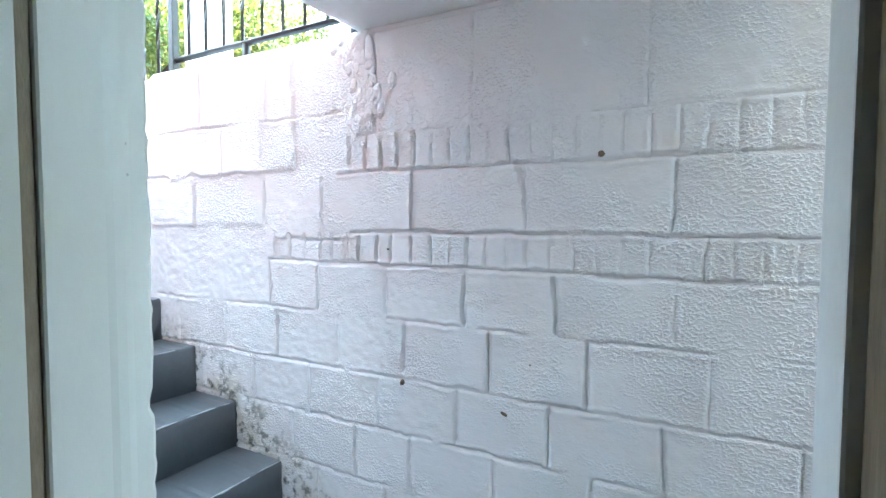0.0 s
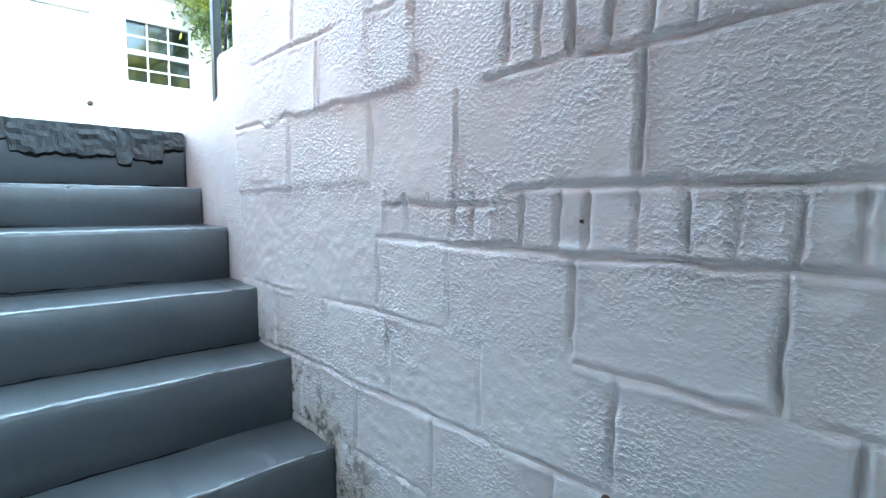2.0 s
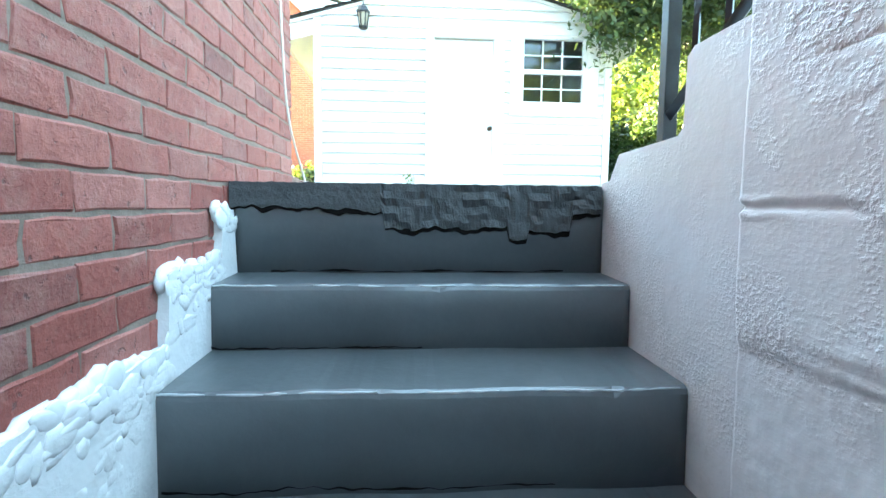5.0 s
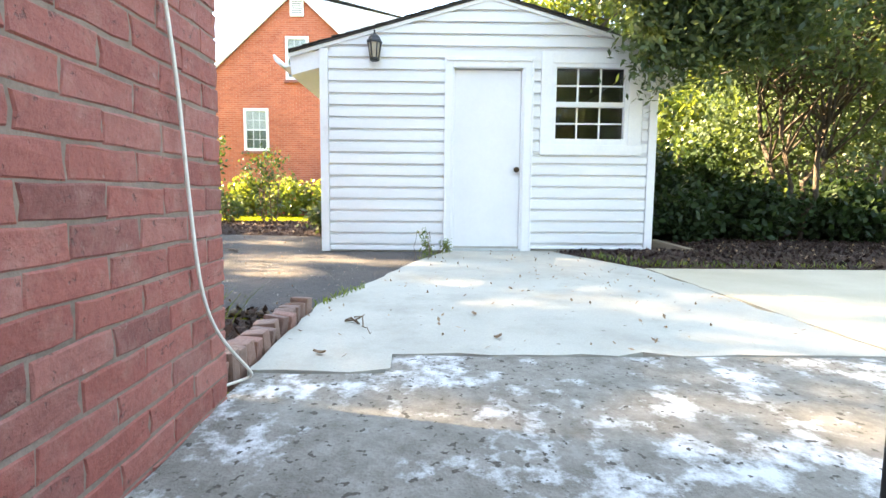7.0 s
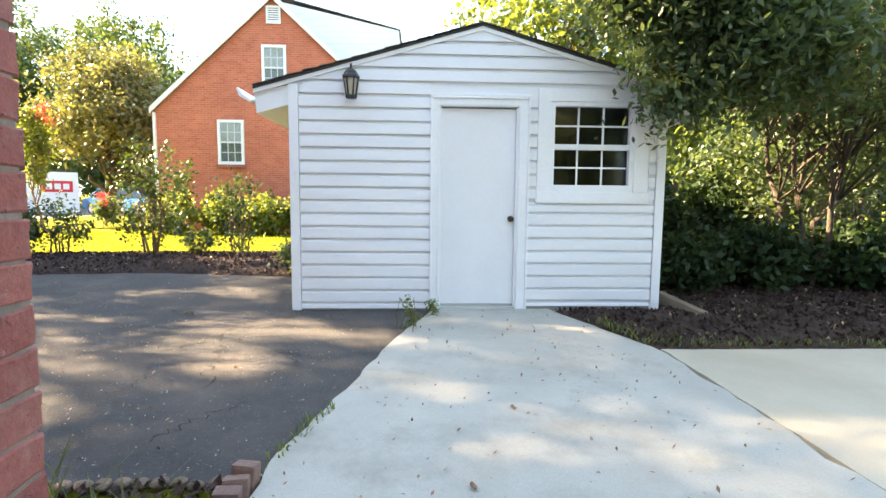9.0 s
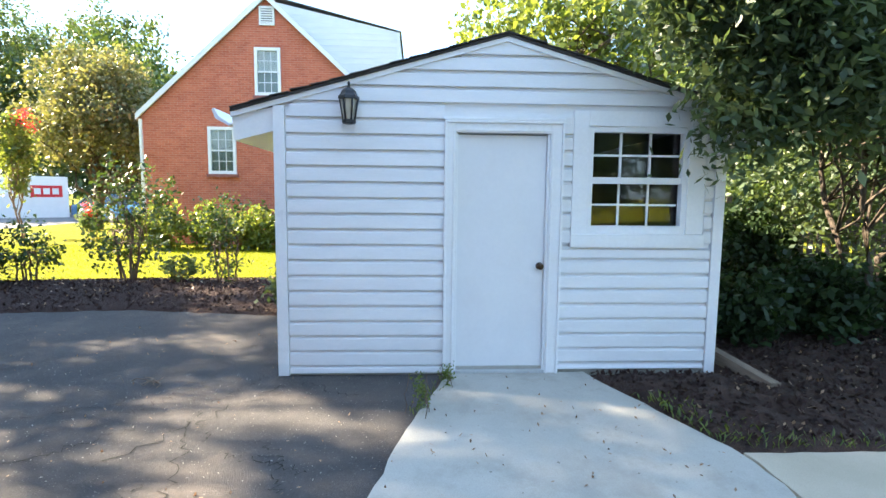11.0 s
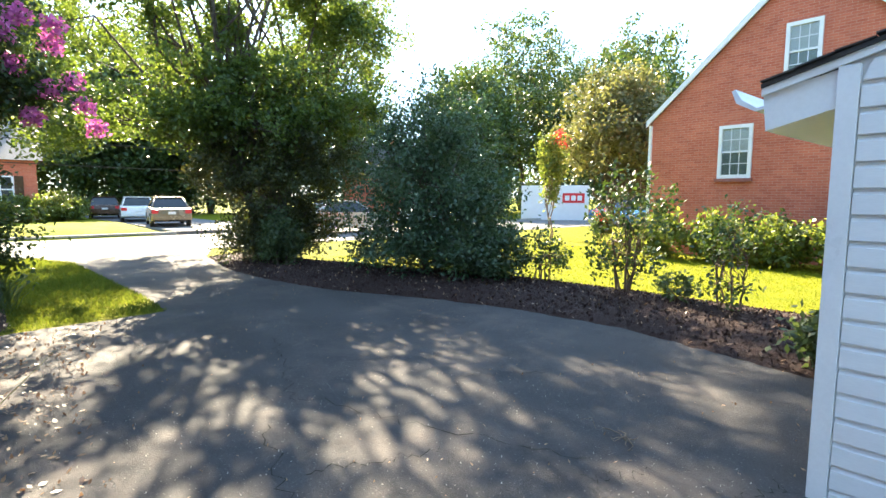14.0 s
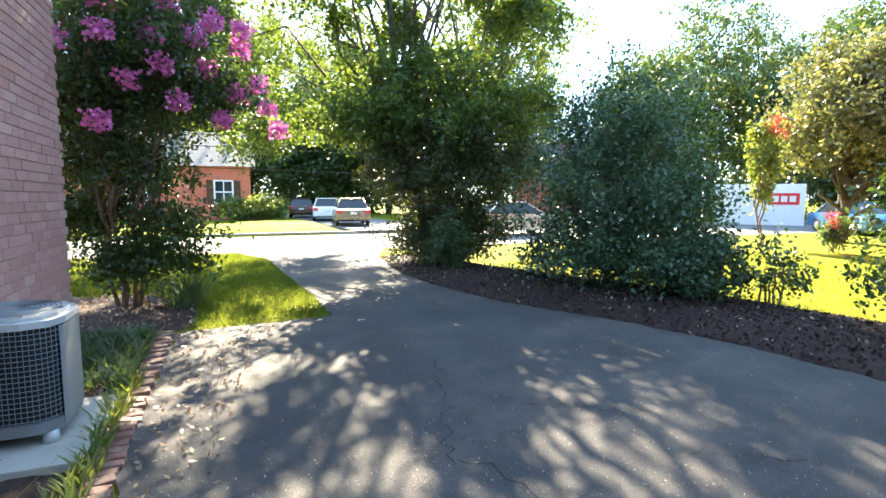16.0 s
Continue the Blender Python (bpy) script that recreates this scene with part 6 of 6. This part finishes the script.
for z in (0.4, 1.3):
    part("rail", box(bmesh.new(), -0.03, 0.017, -3.9, 4.9, z, z + 0.08), M_FENCE, fence)

# ---- neighbour's house ----
def far_brick(name, a, b, mortar):
    m, nodes, links, bs = shader(name)
    geo = nodes.new("ShaderNodeNewGeometry")
    sep, com = nodes.new("ShaderNodeSeparateXYZ"), nodes.new("ShaderNodeCombineXYZ")
    links.new(geo.outputs["Position"], sep.inputs[0])
    links.new(maths(nodes, links, "ADD", sep.outputs["X"], sep.outputs["Y"]), com.inputs[0])
    links.new(sep.outputs["Z"], com.inputs[1])
    t = nodes.new("ShaderNodeTexBrick")
    links.new(com.outputs[0], t.inputs["Vector"])
    t.inputs["Color1"].default_value, t.inputs["Color2"].default_value, t.inputs["Mortar"].default_value = (*a, 1), (*b, 1), (*mortar, 1)
    t.inputs["Scale"].default_value, t.inputs["Mortar Size"].default_value, t.inputs["Brick Width"].default_value, t.inputs["Row Height"].default_value = 1.0, 0.006, 0.213, 0.0677
    g = noise_at(nodes, links, 1.1, 5, 0.7)
    links.new(mixed(nodes, links, 0.6, t.outputs["Color"], ramp(nodes, links, g, [(0.3, (0.75, 0.72, 0.72)), (0.7, (1.2, 1.2, 1.2))]), "MULTIPLY"), bs.inputs["Base Color"])
    bs.inputs["Roughness"].default_value = 0.9
    return m


M_FARBRICK = far_brick("orange_brickwork", (0.52, 0.155, 0.085), (0.42, 0.11, 0.06), (0.5, 0.26, 0.18))
NX = -20.5
M_BLINDDIM = surf("dim_green_blind", (0.16, 0.19, 0.16), (0.24, 0.27, 0.23), 3, 0.8, 0)


def far_window(parent, x, y0, y1, z0, z1, rows=2, cols=2):
    """A sash window on a wall that faces +x."""
    w = part("window", box(bmesh.new(), x + 0.012, x + 0.016, y0 + 0.08, y1 - 0.08, z0 + 0.1, z1 - 0.08), M_GLASS, parent)
    part("blind", box(bmesh.new(), x + 0.002, x + 0.006, y0 + 0.09, y1 - 0.09, z0 + (z1 - z0) * 0.5, z1 - 0.09), M_CURTAIN, w)
    part("dark_room", box(bmesh.new(), x + 0.001, x + 0.005, y0 + 0.09, y1 - 0.09, z0 + 0.1, z0 + (z1 - z0) * 0.5), M_BLINDDIM, w)
    bm = bmesh.new()
    for a in ((y0, y0 + 0.09, z0, z1), (y1 - 0.09, y1, z0, z1), (y0 + 0.09, y1 - 0.09, z1 - 0.09, z1), (y0 + 0.09, y1 - 0.09, z0, z0 + 0.1)):
        box(bm, x, x + 0.07, *a)
    part("window_frame", bm, M_TRIM, w)
    zm = (z0 + z1) / 2
    part("meeting_rail", box(bmesh.new(), x + 0.018, x + 0.055, y0 + 0.09, y1 - 0.09, zm - 0.025, zm + 0.025), M_TRIM, w)
    for lo, hi in ((z0 + 0.1, zm - 0.025), (zm + 0.025, z1 - 0.09)):
        for k in range(1, cols + 1):
            y = y0 + 0.09 + (y1 - y0 - 0.18) * k / (cols + 1)
            part("muntin", box(bmesh.new(), x + 0.018, x + 0.03, y - 0.01, y + 0.01, lo, hi), M_TRIM, w)
        part("muntin", box(bmesh.new(), x + 0.018, x + 0.031, y0 + 0.09, y1 - 0.09, (lo + hi) / 2 - 0.01, (lo + hi) / 2 + 0.01), M_TRIM, w)
    part("sill", box(bmesh.new(), x, x + 0.11, y0 - 0.05, y1 + 0.05, z0 - 0.09, z0 - 0.002), M_BRICKS, w)


house = thing("brick_house", "orange brick gabled house with a white sided dormer", "house")
NA, NE, NL, NR = 9.05, 5.55, -7.42, 0.16
NC = (NL + NR) / 2
bm = prism(bmesh.new(), [(NL, 1.5), (NR, 1.5), (NR, NE), (NC, NA), (NL, NE)], "x", NX - 9, NX)
part("wall", bm, M_FARBRICK, house)
slope = (NA - NE) / (NC - NL)
for s in (-1, 1):
    e = NC + s * (NC - NL + 0.12)
    ez = NA - slope * abs(e - NC)
    part("roof", prism(bmesh.new(), [(NC, NA + 0.02), (e, ez + 0.02), (e, ez + 0.16), (NC, NA + 0.18)], "x", NX - 9.2, NX + 0.1), M_GREYROOF, house, "grey shingled roof slope")
    part("rake_board", prism(bmesh.new(), [(NC, NA - 0.03), (e, ez - 0.03), (e, ez + 0.15), (NC, NA + 0.17)], "x", NX + 0.101, NX + 0.15), M_TRIM, house)
dorm = part("dormer", prism(bmesh.new(), [(NC + 0.1, NA + 0.02), (0.36, 8.24), (0.36, 5.9), (-0.2, 5.9)], "x", NX - 8.5, NX - 0.25), M_SIDING, house, "white sided shed dormer")
for k in range(17):
    z = 6.0 + 0.18 * k
    y0 = NC + (NA - z) / slope + 0.05
    y1 = min(0.355, NC + 0.1 + (NA + 0.02 - z - 0.18) / (0.83 / (0.36 - NC - 0.1)))
    if y1 > y0 + 0.1:
        part("siding_board", prism(bmesh.new(), [(y0, z), (y1, z), (y1, z + 0.175), (y0, z + 0.175)], "x", NX - 0.249, NX - 0.235), M_SIDING, dorm)
part("dormer_roof", prism(bmesh.new(), [(NC, NA + 0.19), (0.42, 8.255), (0.42, 8.275), (NC, NA + 0.21)], "x", NX - 8.6, NX - 0.22), M_GREYROOF, house)
part("downspout", box(bmesh.new(), NX - 0.23, NX - 0.15, 0.30, 0.38, 5.5, 8.2), M_TRIM, house)
far_window(house, NX, -5.46, -4.62, 3.82, 5.25)
far_window(house, NX, -4.0, -3.22, 6.2, 7.62)
vent = part("gable_vent", box(bmesh.new(), NX + 0.001, NX + 0.02, -3.83, -3.37, 8.27, 8.82), M_ACGREY, house, "louvred gable vent")
for a in ((-3.83, -3.77, 8.27, 8.82), (-3.43, -3.37, 8.27, 8.82), (-3.77, -3.43, 8.76, 8.82), (-3.77, -3.43, 8.27, 8.33)):
    part("vent_frame", box(bmesh.new(), NX + 0.021, NX + 0.06, *a), M_TRIM, vent)
for k in range(6):
    part("louvre", box(bmesh.new(), NX + 0.021, NX + 0.045, -3.77, -3.43, 8.345 + 0.07 * k, 8.38 + 0.07 * k), M_TRIM, vent)
part("downspout", box(bmesh.new(), NX + 0.005, NX + 0.08, NL - 0.06, NL + 0.02, 1.7, 5.45), M_TRIM, house)
part("chimney", box(bmesh.new(), NX - 6.4, NX - 5.5, -6.9, -6.0, 5.0, 8.9, 0.02), M_FARBRICK, house, "brick chimney")
for i, (y, r) in enumerate(((-6.3, 0.75), (-4.9, 0.7), (-3.5, 0.8), (-2.1, 0.75), (-0.8, 0.7))):
    tree("shrub", "round yellow-green shrub against the brick house", 80 + i, (-19.1, y, 1.66), 4, 0.3, [(-19.1, y, 2.25, r, r, 0.6)], 90, 26, 0.15, 0.08, L_YOUNG, M_TWIG, 0.015, 10, 0.5, "shrub", "", "shrubs along the brick house")

# ---- over the lawn and the street ----
tree("magnolia_tree", "large magnolia with golden lit leaves", 35, (-27, -12.8, 1.66), 2, 2.4, [(-27, -12.4, 6.0, 3.2, 3.0, 2.1), (-27, -12.4, 7.6, 2.2, 2.2, 1.8), (-27, -9.2, 5.4, 2.2, 2.2, 2.4)], 760, 46, 0.3, 0.105, L_MAGN, trunk_r=0.2, limbs=30)
sap = tree("young_crape_myrtle", "slim young tree with red flower heads on the lawn", 36, (-22.2, -12.4, 1.66), 2, 1.6, [(-22.2, -12.4, 4.75, 0.6, 0.6, 1.15), (-22.2, -12.4, 3.5, 0.35, 0.35, 0.4)], 110, 26, 0.17, 0.08, L_YOUNG, M_TWIG, 0.035, 16, 0.3)
blossoms(sap, [(-22.0, -11.9, 5.75), (-22.1, -12.2, 5.55), (-22.2, -12.7, 5.35), (-22.0, -11.8, 5.35)], L_RED, 0.2, 90)
low = tree("shrub", "low shrub with red blossom at the lawn edge", 37, (-22.5, -10.3, 1.66), 4, 0.4, [(-22.5, -10.3, 2.3, 0.45, 0.45, 0.6)], 50, 24, 0.12, 0.07, L_SHADE, M_TWIG, 0.015, 10, 0.3, "shrub")
blossoms(low, [(-22.3, -10.3, 2.75), (-22.3, -10.2, 2.5)], L_RED, 0.16, 70)
WOODS = [(-50, -24, 9, 15), (-40, -36, 8, 14), (-60, -30, 10, 21), (-56, -43, 12, 25), (-37, -53, 10, 20), (-27, -55, 9, 18), (-18, -58, 9, 19), (-8, -60, 9, 20), (2, -58, 9, 19), (-62, -14, 9, 15), (-52, -6, 8, 12), (-60, 4, 9, 13), (-45, 12, 8, 13), (-34, 16, 7, 12), (-24, 16, 6, 11), (14, -52, 9, 15), (-66, -44, 11, 22), (-14, -54, 8, 15), (-21, -52, 8, 16), (-3, -55, 8, 16), (-44, -40, 8, 15)]
for i, (x, y, r, h) in enumerate(WOODS):
    tree("woodland_tree", "tall leafy woodland tree in the distance", 100 + i, (x, y, 1.66), 1, h * 0.35,
         [(x, y, 1.66 + h * 0.66, r * 0.62, r * 0.62, h * 0.34), (x + r * 0.4, y + r * 0.3, 1.66 + h * 0.45, r * 0.5, r * 0.5, h * 0.3), (x - r * 0.4, y - r * 0.2, 1.66 + h * 0.4, r * 0.5, r * 0.5, h * 0.3), (x, y, 1.66 + h * 0.2, r * 0.6, r * 0.6, h * 0.2)],
         600, 35, 0.6, 0.25, L_WOODS, trunk_r=0.3, limbs=14, group="woodland trees")
for i, (x, y) in enumerate(((4.5, 10.5), (10.5, 7.2), (17, 11), (1, 13))):
    tree("garden_tree", "leafy garden tree behind the house", 130 + i, (x, y, 1.66), 1, 3.0, [(x, y, 6.2, 2.8, 2.8, 2.8), (x + 0.5, y + 0.8, 3.8, 2.2, 2.2, 1.4)], 300, 30, 0.32, 0.14, L_SHADE, trunk_r=0.18, limbs=20, group="trees behind the house")

# storage container
cont = thing("storage_container", "white portable storage container with a red sign", "container", (-37, -23.4, 1.66))
part("body", box(bmesh.new(), -1.2, 1.2, -2.4, 2.4, -0.03, 2.5, 0.04), M_TRIM, cont)
part("sign", box(bmesh.new(), 1.203, 1.215, 0.55, 2.1, 1.25, 1.95), M_RED, cont, "red sign panel")
for k in range(3):
    part("sign_mark", box(bmesh.new(), 1.217, 1.225, 0.72 + 0.44 * k, 1.04 + 0.44 * k, 1.42, 1.78), M_TRIM, cont)
cont.rotation_euler = (0, 0, radians(37))


# cars
def car(at, turn, paint, label):
    c = thing("car", label, "car", at, "parked cars")
    L, W = 2.3, 0.88
    body = [(-L, 0.32), (-L - 0.02, 0.62), (-L + 0.06, 0.88), (-L + 0.75, 0.95), (1.0, 0.93), (L - 0.15, 0.76), (L, 0.55), (L - 0.02, 0.3), (1.75, 0.24), (-1.7, 0.24)]
    bm = prism(bmesh.new(), body, "y", -W, W)
    bmesh.ops.bevel(bm, geom=bm.edges[:], offset=0.07, segments=2, affect="EDGES", profile=0.6)
    part("body", bm, paint, c)
    cab = [(-L + 0.62, 0.93, 0.80), (-1.15, 1.40, 0.62), (0.15, 1.44, 0.62), (1.05, 0.92, 0.80)]
    bm = bmesh.new()
    ring = [[bm.verts.new((x, s * w, z)) for x, z, w in cab] for s in (-1, 1)]
    for q in range(4):
        r = (q + 1) % 4
        bm.faces.new((ring[0][q], ring[0][r], ring[1][r], ring[1][q]))
    bm.faces.new(ring[0]), bm.faces.new(ring[1][::-1])
    part("glasshouse", bm, M_CARGLASS, c, "dark car glass")
    part("roof", box(bmesh.new(), -1.2, 0.2, -0.63, 0.63, 1.405, 1.46, 0.02), paint, c)
    for s in (-1, 1):
        for a, b in ((cab[0], cab[1]), (cab[2], cab[3])):
            bm = bmesh.new()
            tube(bm, [(a[0], s * a[2], a[1]), (b[0], s * b[2], b[1])], 0.035, 6)
            part("pillar", bm, paint, c)
        part("tail_light", box(bmesh.new(), -L - 0.03, -L + 0.12, s * 0.72 - 0.14, s * 0.72 + 0.14, 0.66, 0.84, 0.02), M_RED, c)
        part("headlight", box(bmesh.new(), L - 0.2, L - 0.02, s * 0.66 - 0.16, s * 0.66 + 0.16, 0.56, 0.7, 0.02), M_ACTOP, c)
        for x in (-1.4, 1.4):
            bm = bmesh.new()
            tube(bm, [(x, s * 0.72, 0.32), (x, s * 0.9, 0.32)], 0.32, 20)
            w = part("wheel", bm, M_TYRE, c, "black tyre")
            bm = bmesh.new()
            tube(bm, [(x, s * 0.88, 0.32), (x, s * 0.91, 0.32)], [0.2, 0.18], 14)
            part("rim", bm, M_ACTOP, w)
    part("bumper", box(bmesh.new(), -L - 0.06, -L + 0.1, -0.8, 0.8, 0.35, 0.55, 0.03), paint, c)
    part("number_plate", box(bmesh.new(), -L - 0.065, -L - 0.02, -0.16, 0.16, 0.62, 0.74), M_TRIM, c)
    c.rotation_euler = (0, 0, radians(turn))


M_TYRE = surf("black_rubber", (0.015, 0.015, 0.015), (0.03, 0.03, 0.03), 10, 0.8, 0.2)
M_CARGLASS = surf("dark_car_glass", (0.02, 0.025, 0.03), (0.03, 0.035, 0.04), 2, 0.06, 0)
M_GOLD = surf("champagne_car_paint", (0.30, 0.24, 0.17), (0.34, 0.28, 0.2), 2, 0.25, 0, metal=0.5)
M_SILVER = surf("silver_car_paint", (0.5, 0.52, 0.54), (0.56, 0.58, 0.6), 2, 0.22, 0, metal=0.4)
M_CARWHITE = surf("white_car_paint", (0.78, 0.78, 0.78), (0.82, 0.82, 0.82), 2, 0.22, 0)
M_BROWNCAR = surf("dark_brown_car_paint", (0.06, 0.035, 0.02), (0.09, 0.05, 0.03), 2, 0.25, 0)
car((-12.0, -29.2, 1.8), 262, M_GOLD, "champagne sedan parked on the driveway over the street")
car((-11.75, -35.4, 1.8), 262, M_CARWHITE, "white car parked behind the sedan")
car((-10.9, -41.2, 1.8), 262, M_BROWNCAR, "dark brown car parked far up the driveway")
car((-17.5, -20.6, 1.66), 180, M_SILVER, "silver car parked on the street behind the tree")
car((-24.5, -22.2, 1.66), 180, M_CARWHITE, "white car parked on the street beyond the holly")

M_BLUECAR = surf("blue_car_paint", (0.05, 0.14, 0.32), (0.07, 0.18, 0.38), 2, 0.25, 0)
car((-33.0, -15.6, 1.66), 60, M_BLUECAR, "blue car parked beyond the lawn")

# houses over the street
def street_house(at, turn, w, d, h, ridge, label, windows):
    hs = thing("street_house", label, "house", at)
    part("wall", box(bmesh.new(), -d / 2, d / 2, -w / 2, w / 2, 0, h), M_FARBRICK, hs)
    part("roof", prism(bmesh.new(), [(-d / 2 - 0.3, h), (d / 2 + 0.3, h), (0, ridge)], "y", -w / 2 - 0.3, w / 2 + 0.3), M_GREYROOF, hs, "grey shingled roof")
    for y in windows:
        wd = part("window", box(bmesh.new(), d / 2 + 0.001, d / 2 + 0.05, y - 0.55, y + 0.55, 1.0, 2.4), M_TRIM, hs)
        for sy in (-0.24, 0.24):
            for z in (1.08, 1.74):
                part("pane", box(bmesh.new(), d / 2 + 0.051, d / 2 + 0.056, y + sy - 0.21, y + sy + 0.21, z, z + 0.58), M_CARGLASS, wd)
        for sy in (-0.75, 0.75):
            part("shutter", box(bmesh.new(), d / 2 + 0.001, d / 2 + 0.04, y + sy - 0.18, y + sy + 0.18, 1.0, 2.4), M_BROWNCAR, wd)
    hs.rotation_euler = (0, 0, radians(turn))
    return hs


street_house((-0.5, -38, 1.9), 90, 13, 8, 3.2, 5.6, "red brick bungalow over the street", (-4.5, 0.5, 5.0))
far_h = street_house((-39, -50, 1.7), 60, 8, 7, 3.6, 7.6, "brick house with a grey roof beyond the holly", ())
part("chimney", box(bmesh.new(), -0.5, 0.5, 1.5, 2.4, 4, 8.0, 0.02), M_FARBRICK, far_h)

for i, (x, y, r) in enumerate(((-8.0, -34.6, 1.0), (-7.2, -33.6, 1.1), (-6.2, -32.8, 1.0), (-8.6, -36.0, 0.8))):
    tree("shrub", "sunny yellow-green shrub on the lawn over the street", 150 + i, (x, y, 1.93), 4, 0.4, [(x, y, 2.6, r, r, 0.75)], 110, 30, 0.16, 0.09, L_YOUNG, M_TWIG, 0.02, 10, 0.45, "shrub", "", "shrubs over the street")
picket = thing("picket_fence", "grey wooden picket fence beyond the parked cars", "fence", (-9.6, -45.5, 1.9))
bm = bmesh.new()
prism(bm, [(-0.05, 0.0), (0.05, 0.0), (0.05, 1.1), (0.0, 1.2), (-0.05, 1.1)], "y", -0.012, 0.012)
PICKET = mesh_of("slat", bm, M_WOOD)
for k in range(22):
    ob = new("slat", PICKET)
    ob.parent = picket
    ob.location = (0.16 * k, 0.01 * math.sin(k * 1.7), 0)
for z in (0.3, 0.85):
    part("rail", box(bmesh.new(), -0.1, 3.5, -0.06, -0.02, z, z + 0.08), M_WOOD, picket)

# wires along the street
for z, y in ((7.2, -24.6), (6.6, -24.5), (6.1, -24.4), (5.2, -24.3)):
    wire = bpy.data.curves.new("utility_wire", "CURVE")
    wire.dimensions, wire.bevel_depth, wire.bevel_resolution = "3D", 0.016, 1
    s = wire.splines.new("POLY")
    s.points.add(24)
    for k, p in enumerate(s.points):
        t = k / 24
        p.co = (-75 + 95 * t, y, z - 4 * 0.9 * t * (1 - t), 1)
    wire.materials.append(M_TYRE)
    tagged(new("utility_wire", wire), "black utility wire strung along the street", "wire", "utility wires")

# cracks in the asphalt
crng = np.random.default_rng(77)
for a, b in (((-8.45, 0.0), (-7.0, -0.9)), ((-7.9, -1.2), (-7.0, -3.3)), ((-6.6, -3.0), (-6.0, -1.0)), ((-7.6, -0.6), (-6.3, -0.2)), ((-6.9, -3.2), (-7.6, -5.2)), ((-8.5, -0.35), (-8.0, 0.5)),
             ((-8.52, -0.3), (-7.9, -0.55)), ((-7.75, -0.6), (-7.3, -0.35)), ((-7.3, 0.0), (-6.7, 0.25)), ((-7.1, -0.2), (-6.9, 0.35)), ((-6.8, -0.5), (-6.2, -0.75)), ((-7.5, -0.9), (-6.9, -1.5)), ((-8.1, -0.9), (-7.7, -1.1)), ((-9.0, -2.4), (-8.3, -2.9)), ((-6.2, 0.1), (-5.6, -0.2)), ((-7.3, -1.9), (-6.5, -2.2)), ((-8.6, -3.4), (-7.8, -3.9))):
    bm = bmesh.new()
    n = 26
    side = Vector((b[1] - a[1], a[0] - b[0], 0)).normalized()
    p = [Vector((a[0] + (b[0] - a[0]) * k / n, a[1] + (b[1] - a[1]) * k / n, 1.664)) + side * crng.normal() * 0.035 for k in range(n + 1)]
    for k in range(n):
        w0, w1 = side * 0.0045 * crng.uniform(0.2, 1.6), side * 0.0045 * crng.uniform(0.2, 1.6)
        bm.faces.new([bm.verts.new(q) for q in (p[k] - w0, p[k] + w0, p[k + 1] + w1, p[k + 1] - w1)])
    tagged(part("asphalt_crack", bm, M_CRACK), "thin dark crack across the asphalt", "crack", "cracks in the asphalt", "structure")

litter("dry_leaves", "dry leaves blown along the brick edge of the driveway", 72, [(-5.06, -2.2), (-5.5, -2.4), (-5.75, -5.0), (-6.2, -7.2), (-5.08, -7.2)], 420, 0.024, L_DRY, 1.663, "leaves")
litter("gravel", "loose pale grit on the worn asphalt", 58, [(-5.25, 0.3), (-8.45, 1.1), (-8.45, -0.3), (-9, -4), (-5.2, -4)], 1000, 0.007, M_GRIT, 1.664, "gravel")
blades("bed_grass", "thin grass tufts in the corner bed", 59, [(-4.3, 0.1), (-4.95, 0.15), (-5.1, -0.3), (-4.4, -0.4)], 160, 0.2, 0.008, L_YOUNG, "grass", 0.9, "stuff", 1.67)

blades("frond_plant", "green strap-leaved plant beside the air conditioner", 64, [(-4.55, -1.75), (-4.3, -1.75), (-4.3, -2.05), (-4.55, -2.05)], 34, 0.9, 0.03, L_YOUNG, "plants", 0.7, "stuff", 1.66)
